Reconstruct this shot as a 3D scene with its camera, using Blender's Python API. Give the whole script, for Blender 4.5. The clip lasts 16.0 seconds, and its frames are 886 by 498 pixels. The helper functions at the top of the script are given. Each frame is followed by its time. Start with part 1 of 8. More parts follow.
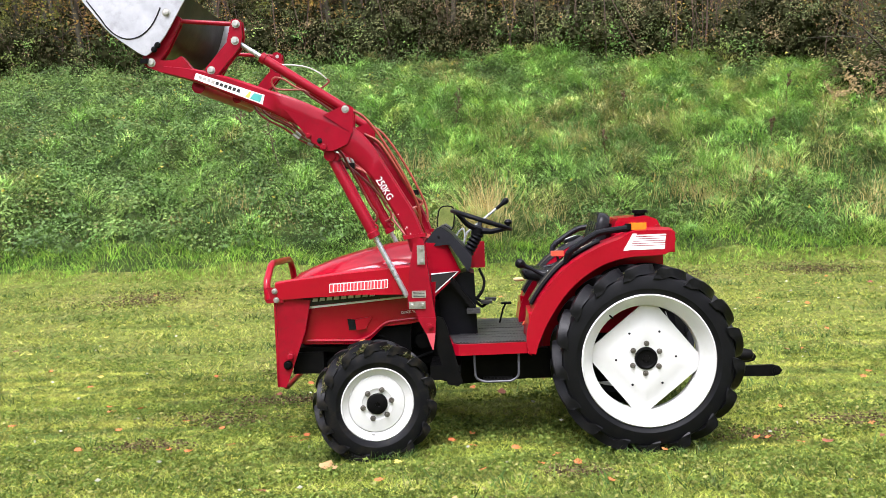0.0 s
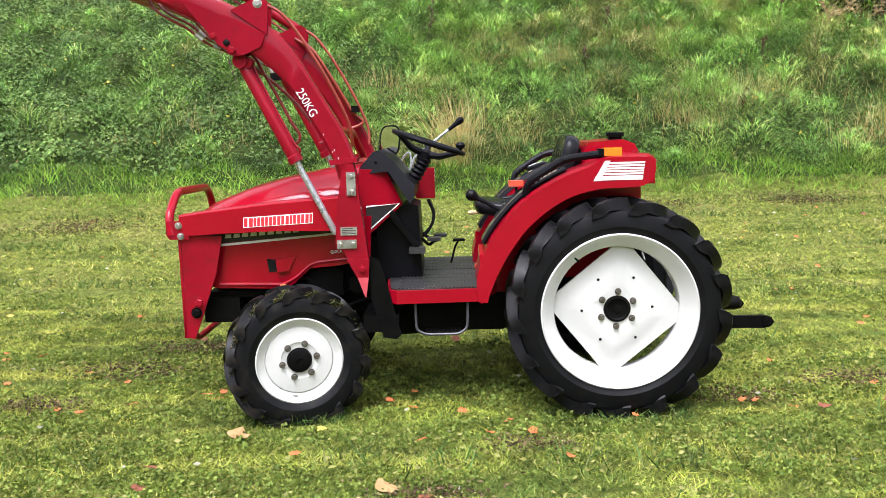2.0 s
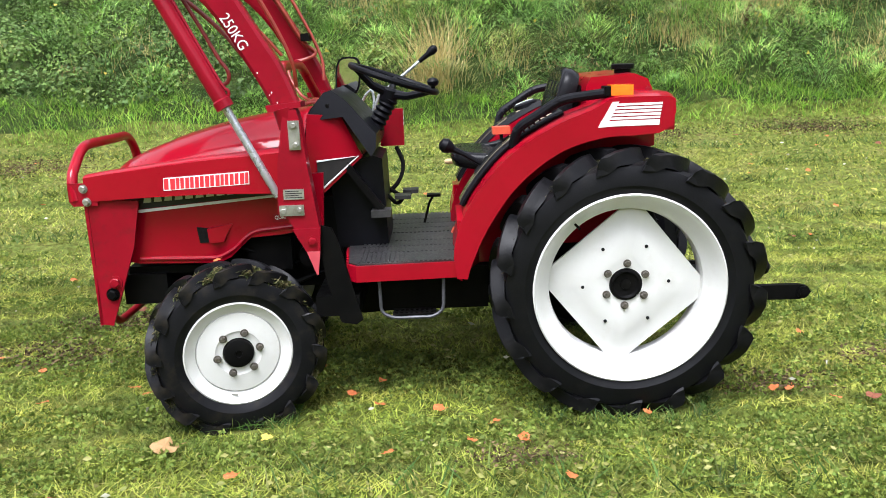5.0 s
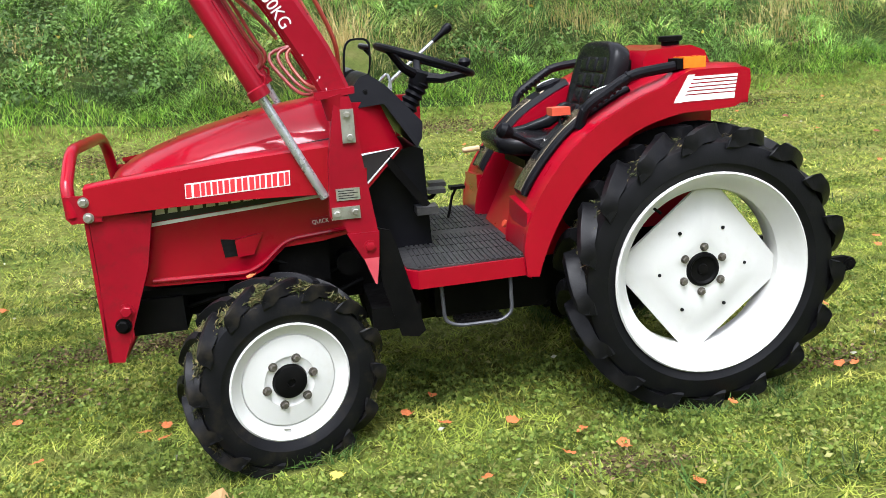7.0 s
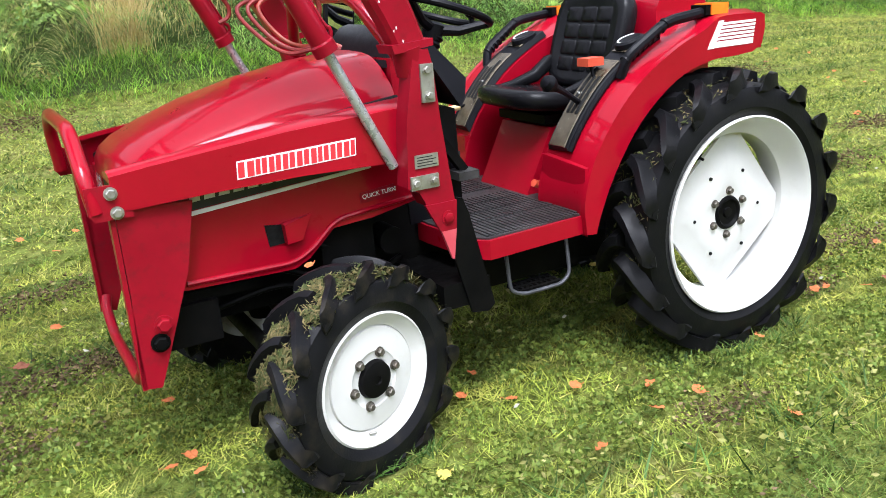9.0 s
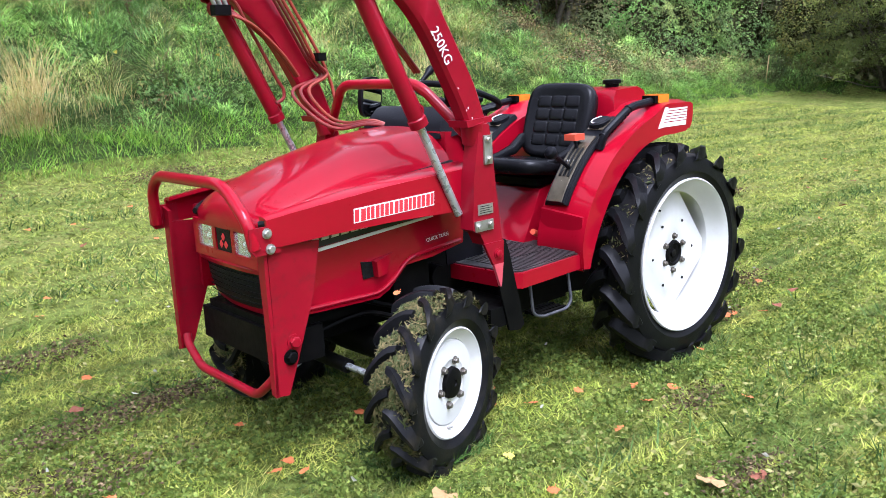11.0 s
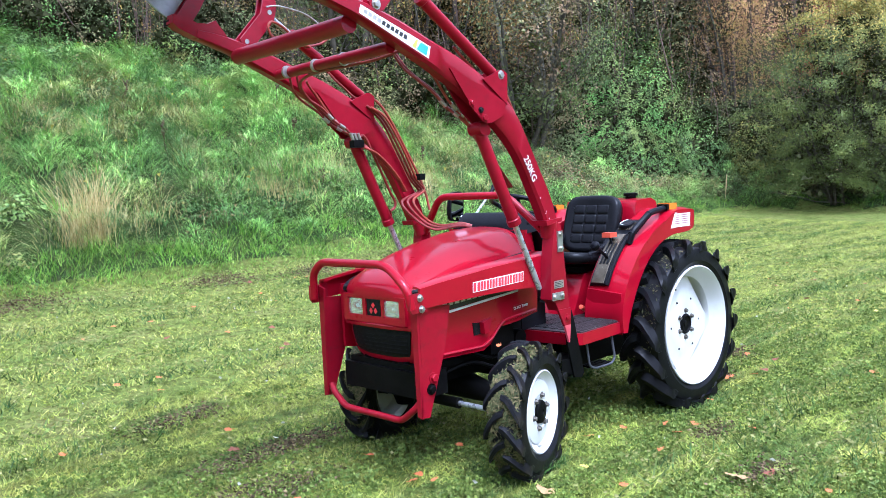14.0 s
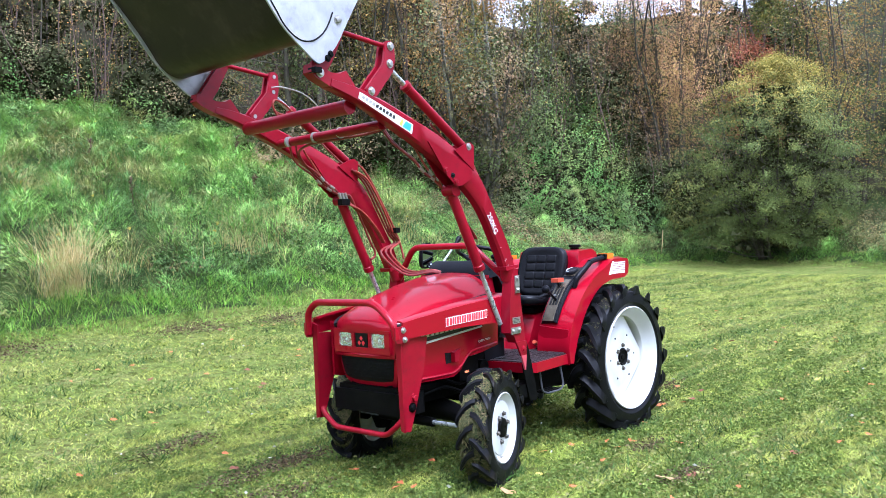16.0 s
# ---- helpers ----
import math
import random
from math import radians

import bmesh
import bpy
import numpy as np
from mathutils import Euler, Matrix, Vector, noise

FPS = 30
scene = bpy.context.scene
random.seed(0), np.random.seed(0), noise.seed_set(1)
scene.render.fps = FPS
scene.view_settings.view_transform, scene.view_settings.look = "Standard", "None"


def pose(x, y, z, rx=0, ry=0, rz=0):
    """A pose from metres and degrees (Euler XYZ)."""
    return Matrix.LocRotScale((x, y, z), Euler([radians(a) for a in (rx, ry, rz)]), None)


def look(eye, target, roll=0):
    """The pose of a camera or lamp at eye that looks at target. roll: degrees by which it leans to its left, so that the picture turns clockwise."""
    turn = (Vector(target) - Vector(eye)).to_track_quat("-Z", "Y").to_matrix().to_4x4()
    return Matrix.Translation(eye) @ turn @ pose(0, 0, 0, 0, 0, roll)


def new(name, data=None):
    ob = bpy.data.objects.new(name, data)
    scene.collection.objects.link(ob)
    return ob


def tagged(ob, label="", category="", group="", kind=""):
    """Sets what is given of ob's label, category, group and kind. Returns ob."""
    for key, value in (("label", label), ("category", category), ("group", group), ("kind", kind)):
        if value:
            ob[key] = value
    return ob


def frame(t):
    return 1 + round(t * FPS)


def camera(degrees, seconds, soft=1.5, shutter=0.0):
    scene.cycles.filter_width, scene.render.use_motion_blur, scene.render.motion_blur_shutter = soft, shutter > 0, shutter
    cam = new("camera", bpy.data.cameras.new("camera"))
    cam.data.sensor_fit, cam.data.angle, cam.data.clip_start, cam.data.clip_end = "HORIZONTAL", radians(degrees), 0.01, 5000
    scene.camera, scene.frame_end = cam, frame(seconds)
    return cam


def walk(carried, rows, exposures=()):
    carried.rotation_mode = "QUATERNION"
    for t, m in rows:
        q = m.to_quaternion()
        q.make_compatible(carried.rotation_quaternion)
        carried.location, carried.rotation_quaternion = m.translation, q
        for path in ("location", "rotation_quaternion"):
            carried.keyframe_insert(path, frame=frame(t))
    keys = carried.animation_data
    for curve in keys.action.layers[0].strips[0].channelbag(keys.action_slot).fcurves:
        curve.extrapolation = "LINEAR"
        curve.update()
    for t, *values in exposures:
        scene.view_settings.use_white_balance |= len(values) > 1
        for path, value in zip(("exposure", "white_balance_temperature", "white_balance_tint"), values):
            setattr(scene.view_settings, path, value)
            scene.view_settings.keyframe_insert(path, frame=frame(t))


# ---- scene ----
cam = camera(56.3, 16.0, 0.65)
PATH = [
    (0, (-0.947, -5.084, 1.426), (-1.015, -3.09, 1.284), -2.2),
    (0.5, (-0.93, -5.004, 1.407), (-0.985, -3.011, 1.242), -2.6),
    (1, (-0.836, -4.774, 1.396), (-0.879, -2.785, 1.191), -2.0),
    (1.5, (-0.755, -4.584, 1.406), (-0.792, -2.602, 1.147), -1.4),
    (2, (-0.751, -4.321, 1.387), (-0.782, -2.348, 1.061), -1.6),
    (2.5, (-0.725, -4.081, 1.44), (-0.738, -2.119, 1.052), -1.6),
    (3, (-0.635, -3.811, 1.435), (-0.654, -1.855, 1.015), -1.2),
    (3.5, (-0.587, -3.641, 1.452), (-0.638, -1.698, 0.979), -1.4),
    (4, (-0.591, -3.58, 1.442), (-0.655, -1.648, 0.928), -1.7),
    (4.2, (-0.591, -3.579, 1.441), (-0.65, -1.649, 0.923), -1.7),
    (6.3, (-1.118, -3.361, 1.383), (-0.941, -1.43, 0.891), -3.2),
    (6.5, (-1.192, -3.304, 1.394), (-0.978, -1.381, 0.891), -3.1),
    (7, (-1.414, -3.165, 1.393), (-1.079, -1.269, 0.85), -3.6),
    (7.5, (-1.679, -3.016, 1.4), (-1.223, -1.153, 0.832), -4.3),
    (8, (-1.848, -2.822, 1.382), (-1.231, -1.009, 0.807), -4.2),
    (8.5, (-2.067, -2.683, 1.385), (-1.296, -0.942, 0.775), -3.8),
    (9, (-2.359, -2.569, 1.386), (-1.436, -0.918, 0.735), -3.4),
    (9.2, (-2.462, -2.562, 1.397), (-1.493, -0.936, 0.751), -3.2),
    (11.3, (-3.538, -2.716, 1.439), (-2.221, -1.279, 0.991), -1.8),
    (11.5, (-3.639, -2.751, 1.437), (-2.312, -1.32, 1.0), -2.0),
    (12, (-3.885, -2.783, 1.452), (-2.525, -1.375, 1.046), -2.5),
    (12.5, (-4.11, -2.789, 1.46), (-2.701, -1.412, 1.115), -2.3),
    (13, (-4.253, -2.862, 1.468), (-2.833, -1.481, 1.193), -1.5),
    (13.5, (-4.424, -2.999, 1.458), (-3.023, -1.589, 1.236), -1.8),
    (14, (-4.607, -3.102, 1.463), (-3.213, -1.68, 1.269), -1.9),
    (14.5, (-4.867, -3.204, 1.457), (-3.427, -1.825, 1.303), -1.5),
    (15, (-5.036, -3.299, 1.468), (-3.551, -1.965, 1.345), -1.3),
    (15.5, (-5.161, -3.431, 1.466), (-3.668, -2.105, 1.367), -1.3),
    (16, (-5.293, -3.526, 1.464), (-3.798, -2.198, 1.399), -1.7),
]
EXPOSURES = [(0, 1.62, 6050, 17), (4, 1.44, 5950, 15), (7, 1.46, 5900, 12), (8.5, 1.54, 5850, 13), (10, 1.60, 5600, 16), (11.5, 1.68, 5250, 22), (13, 1.75, 4850, 24), (14.5, 1.77, 4850, 18), (16, 1.74, 5000, 19)]
walk(cam, [(t, look(eye, target, roll)) for t, eye, target, roll in PATH], EXPOSURES)

# ---- light: overcast autumn day ----
world = bpy.data.worlds.new("overcast_sky")
scene.world = world
world.use_nodes = True
wn, wl = world.node_tree.nodes, world.node_tree.links
sky = wn.new("ShaderNodeTexSky")
sky.sky_type = "NISHITA"
sky.sun_disc = False
SUN_ELEVATION, SUN_AZIMUTH = radians(66), radians(200)
sky.sun_elevation, sky.sun_rotation = SUN_ELEVATION, SUN_AZIMUTH
sky.air_density, sky.dust_density, sky.ozone_density = 1.0, 4.0, 1.0
pale = wn.new("ShaderNodeHueSaturation")
pale.inputs["Saturation"].default_value = 0.10
wl.new(sky.outputs[0], pale.inputs["Color"])
wl.new(pale.outputs[0], wn["Background"].inputs["Color"])
wn["Background"].inputs["Strength"].default_value = 0.15

sun = new("sun", bpy.data.lights.new("sun", "SUN"))
sun.data.energy, sun.data.angle, sun.data.color = 1.5, radians(30), (1.0, 0.97, 0.92)
sun_way = Vector((math.sin(SUN_AZIMUTH) * math.cos(SUN_ELEVATION), math.cos(SUN_AZIMUTH) * math.cos(SUN_ELEVATION), math.sin(SUN_ELEVATION)))
sun.matrix_world = look(sun_way * 50, (0, 0, 0))


# ---- materials ----
def nodes_of(name):
    m = bpy.data.materials.new(name)
    m.use_nodes = True
    return m, m.node_tree.nodes, m.node_tree.links, m.node_tree.nodes["Principled BSDF"]


def ramp_of(n, stops):
    r = n.new("ShaderNodeValToRGB")
    while len(r.color_ramp.elements) < len(stops):
        r.color_ramp.elements.new(0.5)
    for e, (p, c) in zip(r.color_ramp.elements, stops):
        e.position, e.color = p, (*c, 1)
    return r


def noise_of(n, l, coord, scale, detail=4, rough=0.55):
    t = n.new("ShaderNodeTexNoise")
    t.inputs["Scale"].default_value, t.inputs["Detail"].default_value, t.inputs["Roughness"].default_value = scale, detail, rough
    if coord is not None:
        l.new(coord, t.inputs["Vector"])
    return t


def surface(name, stops, rough=0.5, metal=0.0, scale=6.0, fine=120.0, bump=0.1, rough_var=0.15, dirt=None, coat=0.0, spec=0.5):
    """A painted, moulded or metal surface: colour by a broad noise, relief and gloss by a fine one; dirt: (colour, amount, scale)."""
    m, n, l, p = nodes_of(name)
    tc = n.new("ShaderNodeTexCoord").outputs["Object"]
    broad, thin = noise_of(n, l, tc, scale), noise_of(n, l, tc, fine, 3)
    r = ramp_of(n, stops)
    l.new(broad.outputs["Fac"], r.inputs["Fac"])
    colour = r.outputs["Color"]
    if dirt:
        dn = noise_of(n, l, tc, dirt[2], 8, 0.7)
        dr = ramp_of(n, [(0.5 - 0.25 * dirt[1] + 0.12, (0, 0, 0)), (0.5 - 0.25 * dirt[1] + 0.3, (1, 1, 1))])
        l.new(dn.outputs["Fac"], dr.inputs["Fac"])
        mix = n.new("ShaderNodeMixRGB")
        mix.inputs["Color2"].default_value = (*dirt[0], 1)
        amount = n.new("ShaderNodeMath")
        amount.operation = "MULTIPLY"
        amount.inputs[1].default_value = min(1.0, dirt[1])
        l.new(dr.outputs["Color"], amount.inputs[0])
        l.new(amount.outputs[0], mix.inputs["Fac"])
        l.new(colour, mix.inputs["Color1"])
        colour = mix.outputs["Color"]
    l.new(colour, p.inputs["Base Color"])
    mr = n.new("ShaderNodeMapRange")
    mr.inputs["To Min"].default_value, mr.inputs["To Max"].default_value = max(0.02, rough - rough_var), min(1, rough + rough_var)
    both = noise_of(n, l, tc, scale * 4, 6)
    l.new(both.outputs["Fac"], mr.inputs["Value"])
    l.new(mr.outputs[0], p.inputs["Roughness"])
    p.inputs["Metallic"].default_value = metal
    p.inputs["Coat Weight"].default_value = coat
    p.inputs["Specular IOR Level"].default_value = spec
    p.inputs["Coat Roughness"].default_value = 0.07
    if bump:
        b = n.new("ShaderNodeBump")
        b.inputs["Strength"].default_value, b.inputs["Distance"].default_value = bump, 0.002
        l.new(thin.outputs["Fac"], b.inputs["Height"])
        l.new(b.outputs[0], p.inputs["Normal"])
    return m


def foliage(name, stops, patch=None, patch_scale=0.6, rough=0.55, see=0.3, detail=5, grain=0.6, cut=(0.42, 0.62), dark=None, dark_scale=4.0, dark_cut=(0.5, 0.6), clump_shade=None, stretch=(1, 1, 1)):
    """Leaves and blades: each one its own colour, patches of other growth among them (patch, dark), some light passing
    through, and light-dark noise in the colour that stands in for shade among clumps.
    """
    m, n, l, p = nodes_of(name)
    geo = n.new("ShaderNodeNewGeometry")
    place = n.new("ShaderNodeMapping")
    place.inputs["Scale"].default_value = stretch
    l.new(geo.outputs["Position"], place.inputs["Vector"])
    r = ramp_of(n, stops)
    l.new(geo.outputs["Random Per Island"], r.inputs["Fac"])
    colour = r.outputs["Color"]
    for other, scale, limits, grain_, detail_ in ((patch, patch_scale, cut, grain, detail), (dark, dark_scale, dark_cut, 0.7, 5)):
        if not other:
            continue
        pn = noise_of(n, l, place.outputs[0], scale, detail_, grain_)
        pr = ramp_of(n, [(limits[0], (0, 0, 0)), (limits[1], (1, 1, 1))])
        l.new(pn.outputs["Fac"], pr.inputs["Fac"])
        r2 = ramp_of(n, other)
        l.new(geo.outputs["Random Per Island"], r2.inputs["Fac"])
        mix = n.new("ShaderNodeMixRGB")
        l.new(pr.outputs["Color"], mix.inputs["Fac"])
        l.new(colour, mix.inputs["Color1"])
        l.new(r2.outputs["Color"], mix.inputs["Color2"])
        colour = mix.outputs["Color"]
    # light and dark multiplied into the colour at random, imitating shade among clumps
    if clump_shade:
        tn = noise_of(n, l, geo.outputs["Position"], clump_shade[0], 3, 0.55)
        tr_ = ramp_of(n, [(0.38, (clump_shade[1], clump_shade[1], clump_shade[1])), (0.62, (clump_shade[2], clump_shade[2], clump_shade[2]))])
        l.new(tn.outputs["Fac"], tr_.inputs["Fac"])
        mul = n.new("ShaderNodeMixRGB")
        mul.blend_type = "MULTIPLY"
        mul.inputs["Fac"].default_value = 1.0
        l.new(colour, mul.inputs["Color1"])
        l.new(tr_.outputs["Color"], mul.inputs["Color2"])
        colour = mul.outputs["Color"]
    l.new(colour, p.inputs["Base Color"])
    p.inputs["Roughness"].default_value = rough
    p.inputs["Specular IOR Level"].default_value = 0.18
    tr = n.new("ShaderNodeBsdfTranslucent")
    l.new(colour, tr.inputs["Color"])
    ms = n.new("ShaderNodeMixShader")
    ms.inputs[0].default_value = see
    l.new(p.outputs[0], ms.inputs[1])
    l.new(tr.outputs[0], ms.inputs[2])
    l.new(ms.outputs[0], n["Material Output"].inputs["Surface"])
    return m


RED = surface("red_paint", [(0.3, (0.250, 0.0015, 0.010)), (0.7, (0.300, 0.0022, 0.013))], 0.3, 0, 3, 160, 0.03, 0.08, ((0.17, 0.003, 0.008), 0.2, 14), 0.5, spec=0.06)
RED_LOADER = surface("weathered_red_loader_paint", [(0.3, (0.195, 0.003, 0.011)), (0.7, (0.258, 0.0045, 0.016))], 0.36, 0, 4, 160, 0.06, 0.12, ((0.11, 0.010, 0.013), 0.4, 18), 0.22, spec=0.08)
RED_WORN = surface("worn_red_paint", [(0.3, (0.205, 0.003, 0.011)), (0.7, (0.265, 0.005, 0.015))], 0.38, 0, 5, 160, 0.06, 0.12, ((0.10, 0.014, 0.014), 0.45, 22), 0.2, spec=0.08)
RED_PALE = surface("faded_red_paint", [(0.3, (0.45, 0.05, 0.07)), (0.7, (0.55, 0.09, 0.11))], 0.42, 0, 6, 150, 0.05, 0.1)
BLACK = surface("black_plastic", [(0.3, (0.0030, 0.0030, 0.0042)), (0.7, (0.006, 0.006, 0.008))], 0.4, 0, 8, 300, 0.12, 0.12, ((0.018, 0.017, 0.016), 0.2, 9), spec=0.11)
IRON = surface("black_greasy_iron", [(0.3, (0.002, 0.002, 0.0022)), (0.7, (0.005, 0.0048, 0.0045))], 0.5, 0.0, 9, 90, 0.25, 0.2, ((0.010, 0.008, 0.0065), 0.35, 12), spec=0.06)
RUBBER = surface("tyre_rubber", [(0.3, (0.0028, 0.0028, 0.0034)), (0.7, (0.006, 0.006, 0.007))], 0.42, 0, 7, 140, 0.3, 0.15, ((0.020, 0.018, 0.015), 0.3, 9), spec=0.16)
RUBBER_MUD = surface("muddy_tyre_rubber", [(0.3, (0.004, 0.004, 0.005)), (0.7, (0.009, 0.009, 0.010))], 0.42, 0, 7, 140, 0.3, 0.2, ((0.035, 0.028, 0.016), 0.4, 14), spec=0.13)
WHITE = surface("white_wheel_paint", [(0.3, (0.57, 0.565, 0.535)), (0.7, (0.62, 0.615, 0.59))], 0.35, 0, 5, 120, 0.05, 0.1, ((0.46, 0.43, 0.36), 0.3, 9), 0.2)
CHROME = surface("chrome", [(0.3, (0.36, 0.38, 0.39)), (0.7, (0.46, 0.48, 0.49))], 0.28, 0.6, 9, 100, 0.02, 0.06)
STEEL = surface("dull_zinc_steel", [(0.3, (0.32, 0.31, 0.28)), (0.7, (0.48, 0.47, 0.43))], 0.45, 0.85, 20, 150, 0.15, 0.15, ((0.14, 0.10, 0.06), 0.45, 30))
BUCKET_STEEL = surface("scratched_bucket_steel", [(0.3, (0.34, 0.34, 0.36)), (0.7, (0.50, 0.50, 0.52))], 0.42, 0.4, 9, 80, 0.25, 0.15, ((0.16, 0.15, 0.15), 0.4, 11))
BUCKET_DARK = surface("dark_bucket_shell", [(0.3, (0.015, 0.012, 0.010)), (0.7, (0.036, 0.027, 0.022))], 0.36, 0.0, 3, 60, 0.2, 0.15, ((0.085, 0.06, 0.046), 0.45, 4), spec=0.14)
VINYL = surface("black_vinyl", [(0.3, (0.005, 0.005, 0.006)), (0.7, (0.009, 0.009, 0.010))], 0.24, 0, 8, 420, 0.25, 0.1, spec=0.12)
MAT_RUBBER = surface("worn_rubber_mat", [(0.3, (0.014, 0.014, 0.015)), (0.7, (0.035, 0.034, 0.034))], 0.42, 0, 10, 200, 0.3, 0.18, ((0.08, 0.075, 0.07), 0.4, 9), spec=0.35)
ORANGE = surface("orange_lens", [(0.3, (0.75, 0.16, 0.01)), (0.7, (0.85, 0.22, 0.015))], 0.18, 0, 20, 300, 0.05, 0.05)
ORANGE_KNOB = surface("orange_red_knob", [(0.3, (0.50, 0.06, 0.03)), (0.7, (0.58, 0.09, 0.04))], 0.42, 0, 20, 300, 0.05, 0.08)
HOSE_RED = surface("red_hydraulic_hose", [(0.3, (0.15, 0.012, 0.012)), (0.7, (0.22, 0.020, 0.016))], 0.45, 0, 30, 300, 0.1, 0.1)
HOSE_ORANGE = surface("orange_hydraulic_hose", [(0.3, (0.20, 0.022, 0.012)), (0.7, (0.27, 0.034, 0.016))], 0.45, 0, 30, 300, 0.1, 0.1)
STICKER = surface("white_sticker", [(0.3, (0.66, 0.66, 0.64)), (0.7, (0.74, 0.74, 0.72))], 0.6, 0, 12, 200, 0.02, 0.08, ((0.45, 0.42, 0.4), 0.3, 25))
STICKER_RED = surface("red_lettering", [(0.3, (0.62, 0.02, 0.03)), (0.7, (0.68, 0.03, 0.04))], 0.4, 0, 12, 200, 0.02, 0.08)
STICKER_BLACK = surface("black_lettering", [(0.3, (0.02, 0.02, 0.02)), (0.7, (0.035, 0.035, 0.035))], 0.4, 0, 12, 200, 0.02, 0.08, spec=0.25)
STICKER_TEAL = surface("teal_lettering", [(0.3, (0.05, 0.33, 0.30)), (0.7, (0.08, 0.4, 0.36))], 0.4, 0, 12, 200, 0.02, 0.08)
STICKER_YELLOW = surface("yellow_green_lettering", [(0.3, (0.5, 0.45, 0.05)), (0.7, (0.45, 0.5, 0.12))], 0.4, 0, 12, 200, 0.02, 0.08)
BRONZE = surface("smoky_brown_panel", [(0.3, (0.075, 0.060, 0.038)), (0.7, (0.15, 0.125, 0.085))], 0.24, 0.5, 18, 200, 0.05, 0.1, ((0.03, 0.024, 0.016), 0.4, 22))
WOOD = surface("pale_wooden_grip", [(0.3, (0.5, 0.34, 0.16)), (0.7, (0.6, 0.44, 0.24))], 0.5, 0, 30, 200, 0.1, 0.1)
MIRROR = surface("mirror_glass", [(0.3, (0.75, 0.76, 0.75)), (0.7, (0.8, 0.81, 0.8))], 0.03, 1.0, 5, 50, 0, 0.01)
LAMP_REFLECTOR = surface("lamp_reflector", [(0.3, (0.74, 0.76, 0.74)), (0.7, (0.86, 0.88, 0.86))], 0.12, 0.95, 30, 60, 0.3, 0.06)
# black of the grille, also used to paint shade in gaps and holes
GRILLE_AND_GAPS = surface("black_grille_and_gap_shade", [(0.3, (0.006, 0.006, 0.006)), (0.7, (0.014, 0.014, 0.014))], 0.5, 0.2, 60, 500, 0.4, 0.1, spec=0.1)
CLIPPINGS = foliage("dried_grass_clippings", [(0.0, (0.038, 0.056, 0.015)), (0.5, (0.090, 0.090, 0.032)), (1.0, (0.195, 0.150, 0.068))], see=0.1)

glass_m, gn, gl, gp = nodes_of("clear_lamp_glass")
gp.inputs["Roughness"].default_value, gp.inputs["Base Color"].default_value = 0.05, (0.9, 0.92, 0.9, 1)
clear = gn.new("ShaderNodeBsdfTransparent")
gmix = gn.new("ShaderNodeMixShader")
gmix.inputs[0].default_value = 0.12
gl.new(clear.outputs[0], gmix.inputs[1])
gl.new(gp.outputs[0], gmix.inputs[2])
gl.new(gmix.outputs[0], gn["Material Output"].inputs["Surface"])
GLASS = glass_m

LAWN_BLADES = foliage("mown_grass", [(0.0, (0.112, 0.162, 0.025)), (0.5, (0.284, 0.351, 0.050)), (0.9, (0.380, 0.430, 0.073)), (1.0, (0.499, 0.451, 0.138))],
                      [(0.0, (0.284, 0.315, 0.048)), (0.5, (0.397, 0.420, 0.071)), (1.0, (0.522, 0.473, 0.132))], 1.0, detail=8, grain=0.72, cut=(0.45, 0.56),
                      dark=[(0.0, (0.066, 0.112, 0.020)), (0.6, (0.120, 0.190, 0.032)), (1.0, (0.220, 0.255, 0.066))], dark_scale=2.2, dark_cut=(0.50, 0.58), clump_shade=(9, 0.5, 1.3), stretch=(0.3, 2.0, 1))
LAWN_PALE = foliage("dry_mown_grass", [(0.0, (0.268, 0.322, 0.052)), (0.5, (0.375, 0.416, 0.074)), (0.9, (0.460, 0.463, 0.106)), (1.0, (0.556, 0.478, 0.202))], clump_shade=(6, 0.65, 1.2))
CLOVER = foliage("clover_leaves", [(0.0, (0.076, 0.120, 0.019)), (0.5, (0.131, 0.179, 0.030)), (0.9, (0.188, 0.233, 0.043)), (1.0, (0.254, 0.282, 0.067))], see=0.10, clump_shade=(7, 0.72, 1.25), rough=0.6)
# bank growth: shade of mounds and hollows put into the colours as noise
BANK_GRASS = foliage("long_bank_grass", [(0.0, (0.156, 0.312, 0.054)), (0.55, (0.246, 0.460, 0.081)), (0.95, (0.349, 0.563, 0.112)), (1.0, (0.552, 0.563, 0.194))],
                     [(0.0, (0.260, 0.359, 0.073)), (0.5, (0.385, 0.468, 0.108)), (0.85, (0.505, 0.515, 0.150)), (1.0, (0.650, 0.563, 0.227))], 0.9, detail=6, grain=0.6, cut=(0.52, 0.62), clump_shade=(1.9, 0.5, 1.35), see=0.15)
BANK_DEEP = foliage("deep_green_bank_grass", [(0.0, (0.081, 0.172, 0.040)), (0.6, (0.140, 0.271, 0.058)), (1.0, (0.221, 0.360, 0.082))], clump_shade=(1.9, 0.5, 1.35), see=0.15)
BANK_DRY = foliage("yellowing_bank_grass", [(0.0, (0.150, 0.184, 0.050)), (0.4, (0.255, 0.276, 0.077)), (0.75, (0.370, 0.322, 0.117)), (1.0, (0.493, 0.405, 0.184))], clump_shade=(2.2, 0.5, 1.4), see=0.15)
FRESH_GRASS = foliage("fresh_edge_grass", [(0.0, (0.116, 0.259, 0.024)), (0.6, (0.260, 0.490, 0.048)), (1.0, (0.490, 0.600, 0.121))], clump_shade=(4.0, 0.6, 1.25))
